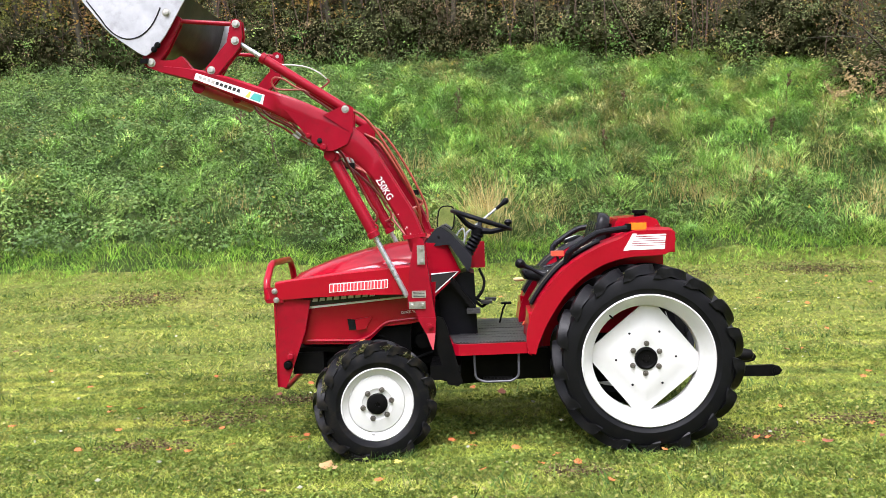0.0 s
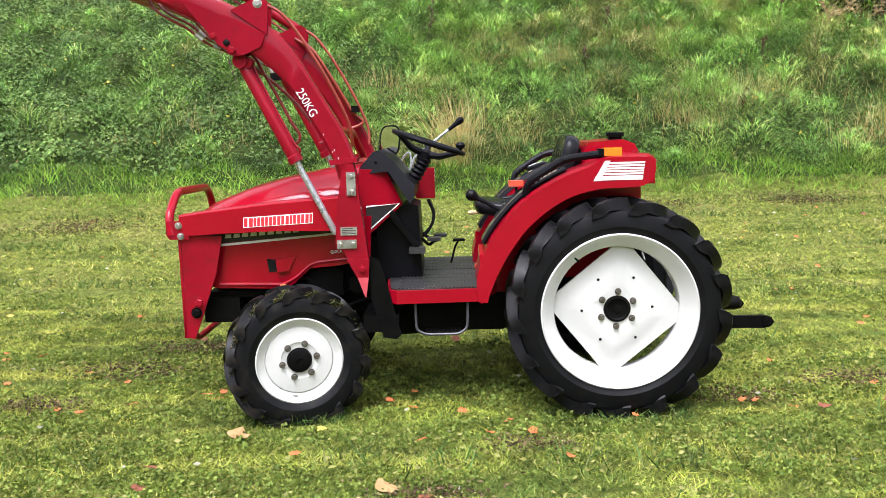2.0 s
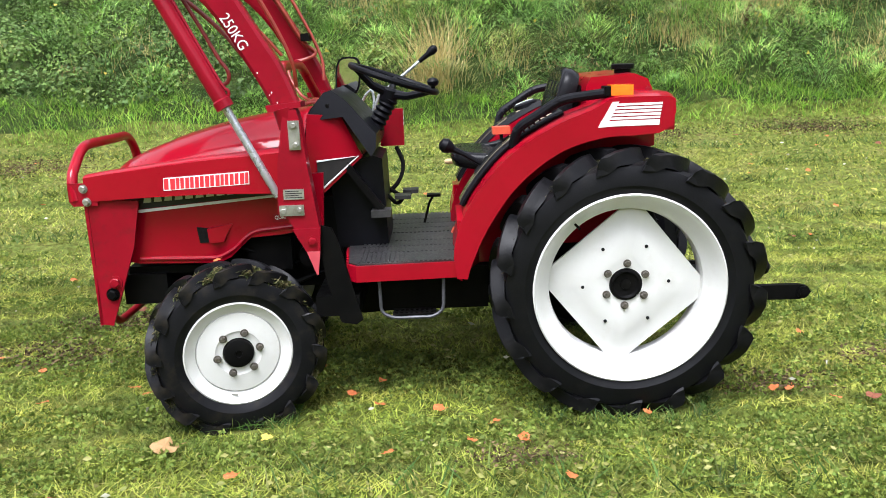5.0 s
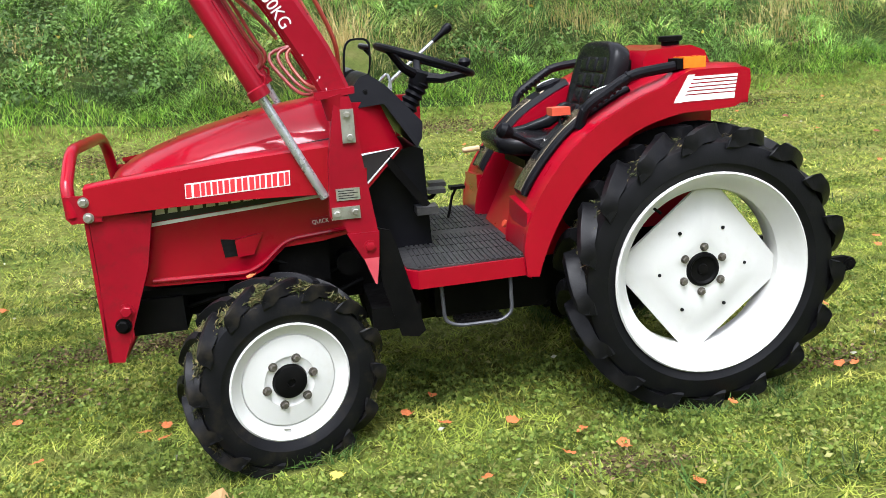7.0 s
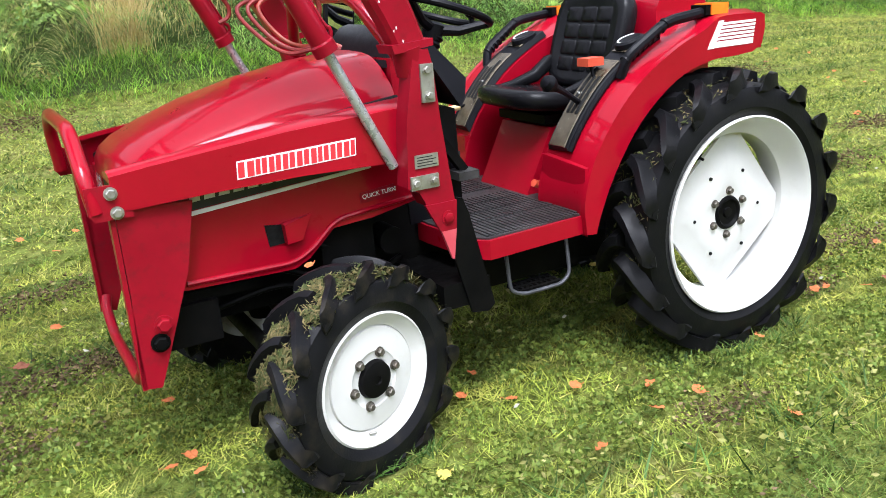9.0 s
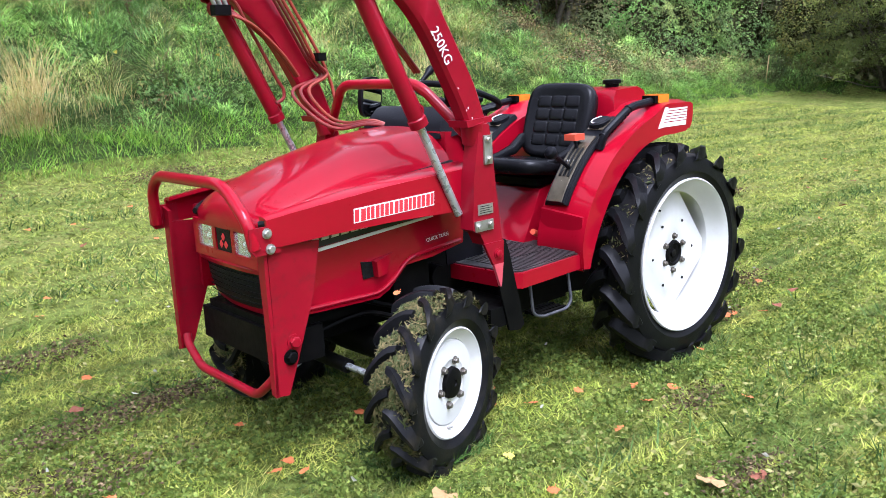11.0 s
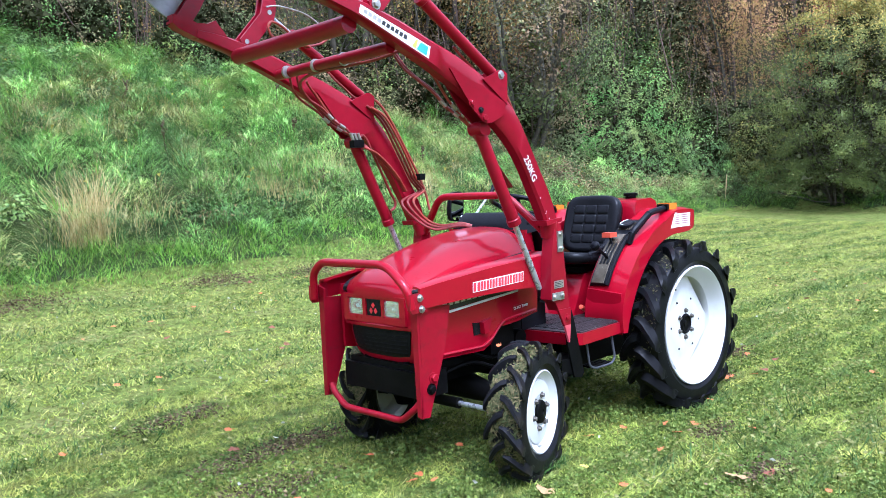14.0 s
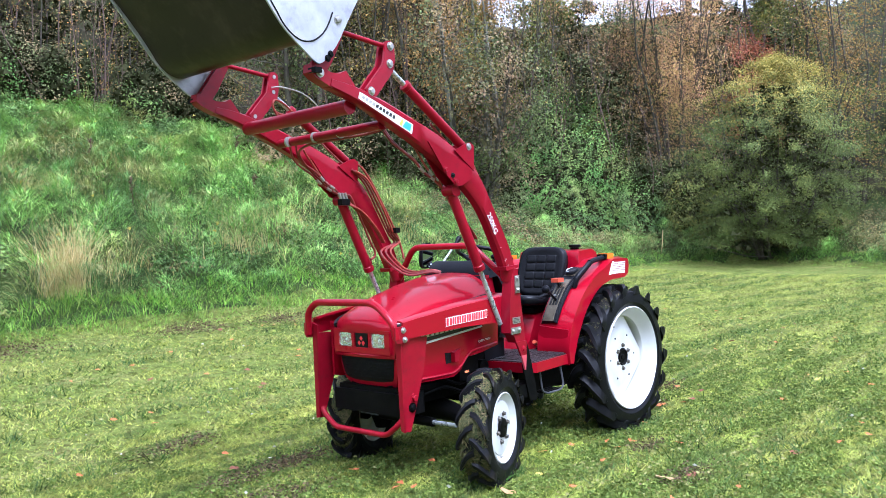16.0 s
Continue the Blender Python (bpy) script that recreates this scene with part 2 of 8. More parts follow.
STRAW = foliage("dead_straw_grass", [(0.0, (0.422, 0.306, 0.112)), (0.6, (0.570, 0.444, 0.192)), (1.0, (0.655, 0.528, 0.263))], see=0.15)
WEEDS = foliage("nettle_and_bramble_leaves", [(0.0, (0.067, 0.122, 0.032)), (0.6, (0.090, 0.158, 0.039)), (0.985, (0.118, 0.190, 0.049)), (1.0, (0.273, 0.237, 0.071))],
                [(0.0, (0.103, 0.167, 0.036)), (0.7, (0.139, 0.215, 0.046)), (1.0, (0.184, 0.252, 0.065))], 0.9, clump_shade=(1.5, 0.42, 1.55), see=0.16)
HEDGE_LEAVES = foliage("hedge_leaves", [(0.0, (0.083, 0.102, 0.036)), (0.6, (0.110, 0.133, 0.047)), (0.985, (0.143, 0.169, 0.058)), (1.0, (0.286, 0.230, 0.082))],
                       [(0.0, (0.148, 0.108, 0.056)), (0.6, (0.201, 0.139, 0.073)), (1.0, (0.276, 0.176, 0.094))], 0.55, rough=0.75, cut=(0.48, 0.60), clump_shade=(0.9, 0.36, 1.65), see=0.22)
THICKET_LEAVES = foliage("brown_thicket_leaves", [(0.0, (0.154, 0.114, 0.055)), (0.6, (0.212, 0.155, 0.073)), (1.0, (0.302, 0.200, 0.094))],
                         [(0.0, (0.114, 0.127, 0.041)), (0.7, (0.157, 0.169, 0.055)), (1.0, (0.286, 0.235, 0.080))], 0.5, rough=0.75, clump_shade=(0.9, 0.36, 1.65), see=0.22)
IVY = foliage("ivy_leaves", [(0.0, (0.074, 0.158, 0.034)), (0.7, (0.110, 0.222, 0.044)), (1.0, (0.160, 0.290, 0.062))], [(0.0, (0.125, 0.148, 0.038)), (1.0, (0.225, 0.255, 0.064))], 0.8, rough=0.7, see=0.18, clump_shade=(1.4, 0.40, 1.5))
OLIVE_LEAVES = foliage("olive_willow_leaves", [(0.0, (0.105, 0.130, 0.032)), (0.6, (0.145, 0.170, 0.042)), (1.0, (0.215, 0.220, 0.05))], [(0.0, (0.13, 0.14, 0.03)), (0.6, (0.20, 0.20, 0.042)), (1.0, (0.36, 0.30, 0.06))], 0.4, clump_shade=(0.9, 0.6, 1.4))
AUTUMN_LEAVES = foliage("autumn_leaves", [(0.0, (0.269, 0.181, 0.068)), (0.5, (0.400, 0.256, 0.083)), (1.0, (0.650, 0.450, 0.094))], [(0.0, (0.237, 0.188, 0.061)), (1.0, (0.525, 0.237, 0.083))], 0.5, rough=0.75)
GOLD_LEAVES = foliage("gold_and_pink_autumn_leaves", [(0.0, (0.450, 0.250, 0.131)), (0.5, (0.600, 0.362, 0.144)), (1.0, (0.750, 0.575, 0.150))], [(0.0, (0.400, 0.213, 0.138)), (1.0, (0.575, 0.300, 0.163))], 0.5, rough=0.75)
RUST_LEAVES = foliage("rust_red_leaves", [(0.0, (0.205, 0.055, 0.040)), (0.6, (0.332, 0.094, 0.055)), (1.0, (0.468, 0.221, 0.072))], rough=0.75)
DARK_LEAVES = foliage("dark_conifer_leaves", [(0.0, (0.010, 0.022, 0.012)), (1.0, (0.03, 0.055, 0.025))], see=0.1)
BARK = surface("grey_brown_bark", [(0.3, (0.045, 0.037, 0.027)), (0.7, (0.10, 0.085, 0.062))], 0.8, 0, 4, 40, 0.6, 0.1, ((0.06, 0.075, 0.035), 0.5, 5), spec=0.1)
DEAD_STEM = surface("dead_brown_stems", [(0.3, (0.06, 0.035, 0.025)), (0.7, (0.13, 0.08, 0.055))], 0.8, 0, 8, 60, 0.3, 0.1)
LEAF_ORANGE = foliage("orange_fallen_leaf", [(0.0, (0.40, 0.09, 0.03)), (1.0, (0.55, 0.17, 0.06))], see=0.15)
LEAF_BROWN = foliage("brown_fallen_leaf", [(0.0, (0.12, 0.045, 0.03)), (1.0, (0.22, 0.08, 0.045))], see=0.1)
LEAF_TAN = foliage("tan_fallen_leaf", [(0.0, (0.28, 0.15, 0.06)), (1.0, (0.38, 0.24, 0.11))], see=0.1)
LEAF_YELLOW = foliage("yellow_fallen_leaf", [(0.0, (0.50, 0.38, 0.06)), (1.0, (0.58, 0.46, 0.10))], see=0.15)

soil, sn, sl, sp = nodes_of("lawn_ground")
sgeo = sn.new("ShaderNodeNewGeometry").outputs["Position"]
s1, s2, s3 = noise_of(sn, sl, sgeo, 1.5, 10, 0.78), noise_of(sn, sl, sgeo, 16, 8, 0.7), noise_of(sn, sl, sgeo, 90, 4, 0.6)
sr1 = ramp_of(sn, [(0.35, (0.098, 0.134, 0.028)), (0.5, (0.155, 0.190, 0.040)), (0.65, (0.215, 0.208, 0.070))])
sr2 = ramp_of(sn, [(0.35, (0.35, 0.30, 0.26)), (0.6, (1, 1, 1)), (0.75, (1.3, 1.25, 1.1))])
sl.new(s1.outputs["Fac"], sr1.inputs["Fac"])
sl.new(s2.outputs["Fac"], sr2.inputs["Fac"])
smix = sn.new("ShaderNodeMixRGB")
smix.blend_type = "MULTIPLY"
smix.inputs["Fac"].default_value = 1.0
sl.new(sr1.outputs["Color"], smix.inputs["Color1"])
sl.new(sr2.outputs["Color"], smix.inputs["Color2"])
sl.new(smix.outputs["Color"], sp.inputs["Base Color"])
sp.inputs["Roughness"].default_value, sp.inputs["Specular IOR Level"].default_value = 0.9, 0.05
sb = sn.new("ShaderNodeBump")
sb.inputs["Strength"].default_value, sb.inputs["Distance"].default_value = 0.8, 0.02
sl.new(s3.outputs["Fac"], sb.inputs["Height"])
sl.new(sb.outputs[0], sp.inputs["Normal"])
SOIL = soil

# woodland litter, darkened for shade under the growth; also covers the added unseen slopes
WOOD_AND_SLOPE_FLOOR = surface("woodland_and_unseen_slope_floor", [(0.3, (0.014, 0.012, 0.007)), (0.7, (0.035, 0.029, 0.014))], 0.9, 0, 2, 30, 0.6, 0.05, ((0.035, 0.055, 0.014), 0.6, 1.5), spec=0.05)
# soil and thatch, coloured darker so hollows under the growth look shaded
BANK_FLOOR = surface("bank_thatch_soil_and_shade", [(0.3, (0.016, 0.030, 0.008)), (0.7, (0.045, 0.065, 0.016))], 0.9, 0, 2.5, 40, 0.6, 0.05, ((0.06, 0.048, 0.022), 0.5, 3), spec=0.05)
# low grass coloured dark to paint the shade between tussocks
UNDERGROWTH = foliage("undergrowth_grass_with_painted_shade", [(0.0, (0.022, 0.050, 0.014)), (0.6, (0.046, 0.098, 0.024)), (1.0, (0.085, 0.150, 0.036))], see=0.1, clump_shade=(1.6, 0.5, 1.5))
EARTH = foliage("bare_earth_crumbs", [(0.0, (0.045, 0.032, 0.016)), (0.7, (0.12, 0.085, 0.045)), (1.0, (0.24, 0.17, 0.09))], see=0.0, rough=0.9)
STRAW_BITS = foliage("dry_lawn_cuttings", [(0.0, (0.160, 0.180, 0.040)), (0.5, (0.256, 0.261, 0.072)), (1.0, (0.352, 0.333, 0.128))], see=0.1)
PETAL = foliage("white_petals", [(0.0, (0.45, 0.44, 0.36)), (1.0, (0.6, 0.58, 0.48))], see=0.2)
YELLOW_SPECKS = foliage("yellowed_bank_leaves", [(0.0, (0.42, 0.33, 0.05)), (0.7, (0.60, 0.48, 0.08)), (1.0, (0.50, 0.30, 0.06))], see=0.25)
SHRUB_LEAVES = foliage("willow_shrub_leaves", [(0.0, (0.105, 0.134, 0.040)), (0.6, (0.131, 0.162, 0.045)), (1.0, (0.167, 0.195, 0.053))], [(0.0, (0.122, 0.141, 0.038)), (0.6, (0.167, 0.180, 0.045)), (1.0, (0.246, 0.231, 0.053))], 0.6, rough=0.75, clump_shade=(1.2, 0.6, 1.4), cut=(0.5, 0.66), see=0.25)
SHRUB_TOP = foliage("yellowing_willow_leaves", [(0.0, (0.216, 0.218, 0.047)), (0.6, (0.356, 0.297, 0.061)), (1.0, (0.540, 0.396, 0.081))], clump_shade=(1.4, 0.7, 1.3), see=0.25)
PALE_BARK = surface("pale_thin_bark", [(0.3, (0.11, 0.10, 0.075)), (0.7, (0.21, 0.195, 0.15))], 0.8, 0, 4, 40, 0.6, 0.1, ((0.10, 0.12, 0.06), 0.4, 5), spec=0.1)
DEAD_SEED = foliage("dead_seed_heads", [(0.0, (0.05, 0.025, 0.018)), (1.0, (0.15, 0.08, 0.05))], see=0.05, rough=0.8)
# near-black colour for leaves that stand in for shade inside bushes
INNER_SHADE = surface("shaded_bush_inside", [(0.3, (0.020, 0.023, 0.009)), (0.7, (0.046, 0.048, 0.019))], 0.95, 0, 5, 25, 0.8, 0.04, ((0.055, 0.046, 0.022), 0.5, 9), spec=0.03)
UNCUT = foliage("uncut_lawn_tufts", [(0.0, (0.04, 0.085, 0.018)), (0.7, (0.09, 0.16, 0.032)), (1.0, (0.22, 0.22, 0.07))], clump_shade=(6, 0.5, 1.4))
NUT = surface("rusty_nut_steel", [(0.3, (0.09, 0.08, 0.065)), (0.7, (0.18, 0.165, 0.14))], 0.45, 0.6, 40, 200, 0.2, 0.15, ((0.07, 0.035, 0.02), 0.5, 60))
STEP_STEEL = surface("worn_dark_step_steel", [(0.3, (0.05, 0.052, 0.058)), (0.7, (0.10, 0.10, 0.11))], 0.45, 0.5, 15, 150, 0.15, 0.15)

# ---- ground, bank and planting ----
EDGE = [(-40, 7.5), (-10, 6.4), (-5, 5.7), (0, 5.8), (5, 6.0), (9, 6.5), (13, 7.0), (17.2, 7.4), (18.2, 5.4), (17.0, 2.6), (15.2, 0.6), (15.8, -6), (17, -40)]
HEDGE = [(-40, 22), (-6, 19.6), (2, 18.6), (6, 17.8), (8.8, 16.6), (10.6, 13.8), (12.0, 12.2), (14.2, 11.0), (17.5, 9.7), (19.8, 7.8), (21.0, 5), (20.5, -4), (22, -40)]


def beyond(line, x, y):
    """Signed distance past a line of points, positive on the bank's side (arrays)."""
    x, y = np.asarray(x, float), np.asarray(y, float)
    best, sign = np.full(x.shape, 1e9), np.ones(x.shape)
    for (ax, ay), (bx, by) in zip(line, line[1:]):
        dx, dy = bx - ax, by - ay
        u = np.clip(((x - ax) * dx + (y - ay) * dy) / (dx * dx + dy * dy), 0, 1)
        ox, oy = x - ax - u * dx, y - ay - u * dy
        d = np.hypot(ox, oy)
        near = d < best
        sign = np.where(near, np.where(dx * oy - dy * ox > 0, 1.0, -1.0), sign)
        best = np.where(near, d, best)
    return best * sign


def waves(x, y, scale, seed):
    """Smooth random relief from a few crossing waves (arrays)."""
    r = np.random.RandomState(seed)
    z = 0
    for k in range(9):
        a, f = r.uniform(0, 6.283), r.uniform(0.6, 1.8) / scale
        z = z + np.sin((x * math.cos(a) + y * math.sin(a)) * f * 6.283 + r.uniform(0, 6.283)) / 9
    return z


def ground_z(x, y):
    x, y = np.asarray(x, float), np.asarray(y, float)
    d = beyond(EDGE, x, y)
    rise = np.clip(d + 4.0, 0, 4.2)
    lawn = 0.021 * rise ** 2 * np.clip((14 - x) / 6, 0.25, 1.0) * np.clip(1 + (-x - 2) * 0.05, 1, 1.6)
    up = np.clip(d, 0, 26)
    bank = 0.33 * up + 0.12 * (1 - np.exp(-up * 2)) + np.clip(up, 0, 1.5) / 1.5 * (0.25 * waves(x, y, 3.2, 4) + 0.50 * waves(x, y, 1.25, 6) + 0.22 * waves(x, y, 0.7, 7))
    bank = bank + np.clip((beyond(HEDGE, x, y) - 4) / 12, 0, 1) * 4.5
    # unseen slopes added past y -16 and x -24, blocking low sky from reflections
    behind = np.clip((-y - 16) / 22, 0, 1) * 13 + np.clip((-x - 24) / 22, 0, 1) * 11
    return -0.055 + lawn + bank + behind * (beyond(EDGE, x, y) < 0) + 0.02 * waves(x, y, 2.2, 3) * np.clip((np.abs(y) + np.abs(x + 0.7) - 1.5) / 2, 0.15, 1)


def mesh_from(name, verts, faces, material, corners=4):
    """One mesh from arrays of vertices (n, 3) and faces (m, corners)."""
    verts, faces = np.asarray(verts, np.float32), np.asarray(faces, np.int32)
    me = bpy.data.meshes.new(name)
    me.vertices.add(len(verts))
    me.vertices.foreach_set("co", verts.ravel())
    me.loops.add(faces.size)
    me.loops.foreach_set("vertex_index", faces.ravel())
    me.polygons.add(len(faces))
    me.polygons.foreach_set("loop_start", np.arange(0, faces.size, corners, dtype=np.int32))
    me.polygons.foreach_set("loop_total", np.full(len(faces), corners, np.int32))
    me.materials.append(material)
    me.update(calc_edges=True)
    me.validate()
    return me


def axis_steps(lo, hi, near_lo, near_hi, fine):
    mid = np.arange(near_lo, near_hi + 1e-6, fine)
    low, step = [], fine
    v = near_lo
    while v > lo:
        step *= 1.35
        v -= step
        low.append(v)
    high, step, v = [], fine, near_hi
    while v < hi:
        step *= 1.35
        v += step
        high.append(v)
    return np.array(low[::-1] + list(mid) + high)


gx, gy = axis_steps(-600, 600, -9, 18, 0.22), axis_steps(-600, 600, -5, 17, 0.22)
GX, GY = np.meshgrid(gx, gy)
GV = np.stack([GX, GY, ground_z(GX, GY)], -1).reshape(-1, 3)
ii = np.arange(len(gx) * len(gy)).reshape(len(gy), len(gx))
GF = np.stack([ii[:-1, :-1], ii[:-1, 1:], ii[1:, 1:], ii[1:, :-1]], -1).reshape(-1, 4)
ground = tagged(new("ground", mesh_from("ground", GV, GF, SOIL)), "mown lawn rising into a rough grassy bank", "ground", kind="structure")
ground.data.polygons.foreach_set("use_smooth", np.ones(len(GF), bool))
ground.data.materials.append(WOOD_AND_SLOPE_FLOOR)
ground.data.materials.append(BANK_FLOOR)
mid = GV[GF].mean(1)
# floor of the wood and of the added unseen slopes
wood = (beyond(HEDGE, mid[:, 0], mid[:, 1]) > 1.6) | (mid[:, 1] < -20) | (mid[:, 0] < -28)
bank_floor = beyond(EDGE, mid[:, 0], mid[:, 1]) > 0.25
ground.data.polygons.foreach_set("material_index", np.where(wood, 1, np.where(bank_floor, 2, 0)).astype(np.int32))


def blades(name, x, y, height, width, bend, material, seg=2, seed=1, lift=0.0, lean=0.3, toward=None):
    """Grass blades rooted on the ground: arrays of places and heights; each a tapered, bent strip."""
    r = np.random.RandomState(seed)
    n = len(x)
    base = np.stack([x, y, ground_z(x, y) + lift], -1)
    a = r.uniform(0, 6.283, n)
    side = np.stack([np.cos(a), np.sin(a), np.zeros(n)], -1)
    b = a + 1.571 + r.normal(0, 0.6, n)
    out = np.stack([np.cos(b), np.sin(b), np.zeros(n)], -1)
    if toward is not None:
        out = np.stack([np.cos(toward), np.sin(toward), np.zeros(n)], -1)
        side = np.stack([-np.sin(toward), np.cos(toward), np.zeros(n)], -1)
    bend = bend * r.uniform(0.4, 1.6, n)
    tilt = r.normal(0, lean, (n, 2))
    rows = []
    for k in range(seg + 1):
        u = k / seg
        up = height * (u - 0.35 * bend * u * u)
        p = base + out * (height * bend * u * u)[:, None]
        p[:, 0] += tilt[:, 0] * height * u
        p[:, 1] += tilt[:, 1] * height * u
        p[:, 2] += up
        w = (width * (1 - u) ** 0.7)[:, None] * 0.5
        if k < seg:
            rows += [p - side * w, p + side * w]
        else:
            rows += [p]
    per = 2 * seg + 1
    V = np.stack(rows, 1).reshape(-1, 3)
    tri = []
    for k in range(seg - 1):
        q = 2 * k
        tri += [(q, q + 1, q + 3), (q, q + 3, q + 2)]
    q = 2 * (seg - 1)
    tri.append((q, q + 1, q + 2))
    F = (np.arange(n)[:, None, None] * per + np.array(tri)[None]).reshape(-1, 3)
    return mesh_from(name, V, F, material, 3)


def leaves_mesh(name, centres, size, material, seed=1, flat=0.0, droop=0.0, slim=0.27, three=False, face=None, loose=0.45):
    """Folded leaves at the given centres; flat: how level they lie; face: the way each one turns its upper side, give or take loose."""
    r = np.random.RandomState(seed)
    n = len(centres)
    size = np.broadcast_to(size, n) * r.uniform(0.6, 1.3, n)
    d = r.normal(0, 1, (n, 3))
    d[:, 2] = d[:, 2] * (1 - flat) - droop
    d /= np.linalg.norm(d, axis=1)[:, None]
    q = r.normal(0, 1, (n, 3))
    q[:, 2] *= (1 - flat)
    s = np.cross(d, np.cross(q, d))
    s = np.cross(d, s)
    s /= np.linalg.norm(s, axis=1)[:, None] + 1e-9
    nrm = np.cross(d, s)
    if face is not None:
        nrm = face / (np.linalg.norm(face, axis=1)[:, None] + 1e-9) + r.normal(0, loose, (n, 3))
        nrm /= np.linalg.norm(nrm, axis=1)[:, None] + 1e-9
        d = np.cross(nrm, q)
        d /= np.linalg.norm(d, axis=1)[:, None] + 1e-9
        s = np.cross(nrm, d)
    L, W = (size * 0.5)[:, None], (size * slim)[:, None]
    if three:
        V = np.stack([centres - d * L, centres + d * L * 0.8 + s * W, centres + d * L * 0.8 - s * W * 1.2], 1).reshape(-1, 3)
        return mesh_from(name, V, np.arange(3 * n).reshape(-1, 3), material, 3)
    V = np.stack([centres - d * L, centres + s * W + nrm * W * 0.35, centres + d * L * 1.1, centres - s * W + nrm * W * 0.35], 1).reshape(-1, 3)
    F = (np.arange(n)[:, None, None] * 4 + np.array([(0, 1, 2), (0, 2, 3)])[None]).reshape(-1, 3)
    return mesh_from(name, V, F, material, 3)


def sticks(name, a, b, ra, rb, material):
    """Thin three-sided tapering sticks from points a to points b (arrays)."""
    n = len(a)
    axis = (b - a) / (np.linalg.norm(b - a, axis=1)[:, None] + 1e-9)
    s = np.cross(axis, np.array([0.31, 0.95, 0.05]))
    s /= np.linalg.norm(s, axis=1)[:, None] + 1e-9
    t = np.cross(axis, s)
    ra, rb = np.broadcast_to(ra, n)[:, None], np.broadcast_to(rb, n)[:, None]
    V = np.stack([p + (s * math.cos(q) + t * math.sin(q)) * rad for p, rad in ((a, ra), (b, rb)) for q in (0, 2.094, 4.189)], 1).reshape(-1, 3)
    F = (np.arange(n)[:, None, None] * 6 + np.array([(0, 1, 4), (0, 4, 3), (1, 2, 5), (1, 5, 4), (2, 0, 3), (2, 3, 5)])[None]).reshape(-1, 3)
    return mesh_from(name, V, F, material, 3)


def scatter(n, x0, x1, y0, y1, seed):
    r = np.random.RandomState(seed)
    return r.uniform(x0, x1, n), r.uniform(y0, y1, n), r


def off_wheels(x, y):
    """True where no tyre stands on the grass."""
    ok = np.ones(len(x), bool)
    for cx, cy, hx, hy in ((0, -0.5, 0.24, 0.13), (0, 0.5, 0.24, 0.13), (-1.5, -0.52, 0.17, 0.11), (-1.5, 0.52, 0.17, 0.11)):
        ok &= (np.abs(x - cx) > hx) | (np.abs(y - cy) > hy)
    return ok


def stuff(name, mesh, label, category):
    return tagged(new(name, mesh), label, category, kind="stuff")


def mow_rows(x, y):
    """Swaths left by the mower, running along the lawn."""
    v = y + 0.05 * x + 0.18 * waves(x, y, 3.0, 61)
    return np.sin(v * 6.283 / 0.62) * 0.6 + np.sin(v * 6.283 / 1.47 + 1.0) * 0.5


# mown lawn: a close, dense sward round the tractor, coarser farther off
def near(x, y):
    x, y = x + 1.3 * waves(x, y, 1.7, 201) + 0.8 * waves(x, y, 0.4, 203), y + 1.3 * waves(x, y, 1.5, 202) + 0.8 * waves(x, y, 0.4, 204)
    return (x > -4.8) & (x < 3.2) & (y > -2.4) & (y < 2.0)


def sward(name, x, y, r, height, width, seed, label, near_by):
    """Grass split into fresh green and paler, drier swaths as the mower left them."""
    pale = mow_rows(x, y) * (0.5 if near_by else 0.75) + 0.9 * waves(x * 0.35, y * 1.6, 1.3, 71) + r.normal(0, 0.25, len(x)) > (0.66 if near_by else 0.12)
    for k, m, tag in ((pale, LAWN_PALE, "paler yellow-green " + label), (~pale, LAWN_BLADES, "fresh green " + label)):
        stuff("lawn_grass", blades(name, x[k], y[k], height[k], width[k], 0.8, m, 1, seed + int(k[0]), lean=0.75), tag, "grass")


x, y, r = scatter(345000, -5.5, 3.9, -3.1, 2.7, 11)
k = off_wheels(x, y) & near(x, y)
x, y = x[k], y[k]
tuft = waves(x, y, 0.8, 8) + 0.8 * waves(x, y, 0.22, 18)
sward("lawn_grass", x, y, r, np.clip(0.033 + 0.020 * tuft + 0.008 * mow_rows(x, y), 0.014, 0.07) * r.uniform(0.5, 1.5, len(x)), r.uniform(0.004, 0.0075, len(x)), 12, "short mown lawn grass", True)
x, y, r = scatter(500000, -11, 15, -5.5, 8, 13)
k = (beyond(EDGE, x, y) < 0.15) & ~near(x, y) & (x > -5.5 - 0.6 * (y + 5))
x, y = x[k], y[k]
tuft = waves(x, y, 0.9, 9) + 0.9 * waves(x, y, 0.35, 19)
sward("lawn_grass_far", x, y, r, np.clip(0.036 + 0.026 * tuft + 0.010 * mow_rows(x, y), 0.014, 0.09) * r.uniform(0.4, 1.4, len(x)), r.uniform(0.006, 0.011, len(x)), 14, "mown lawn grass farther from the tractor", False)

# longer grass left standing against the tyres
r = np.random.RandomState(16)
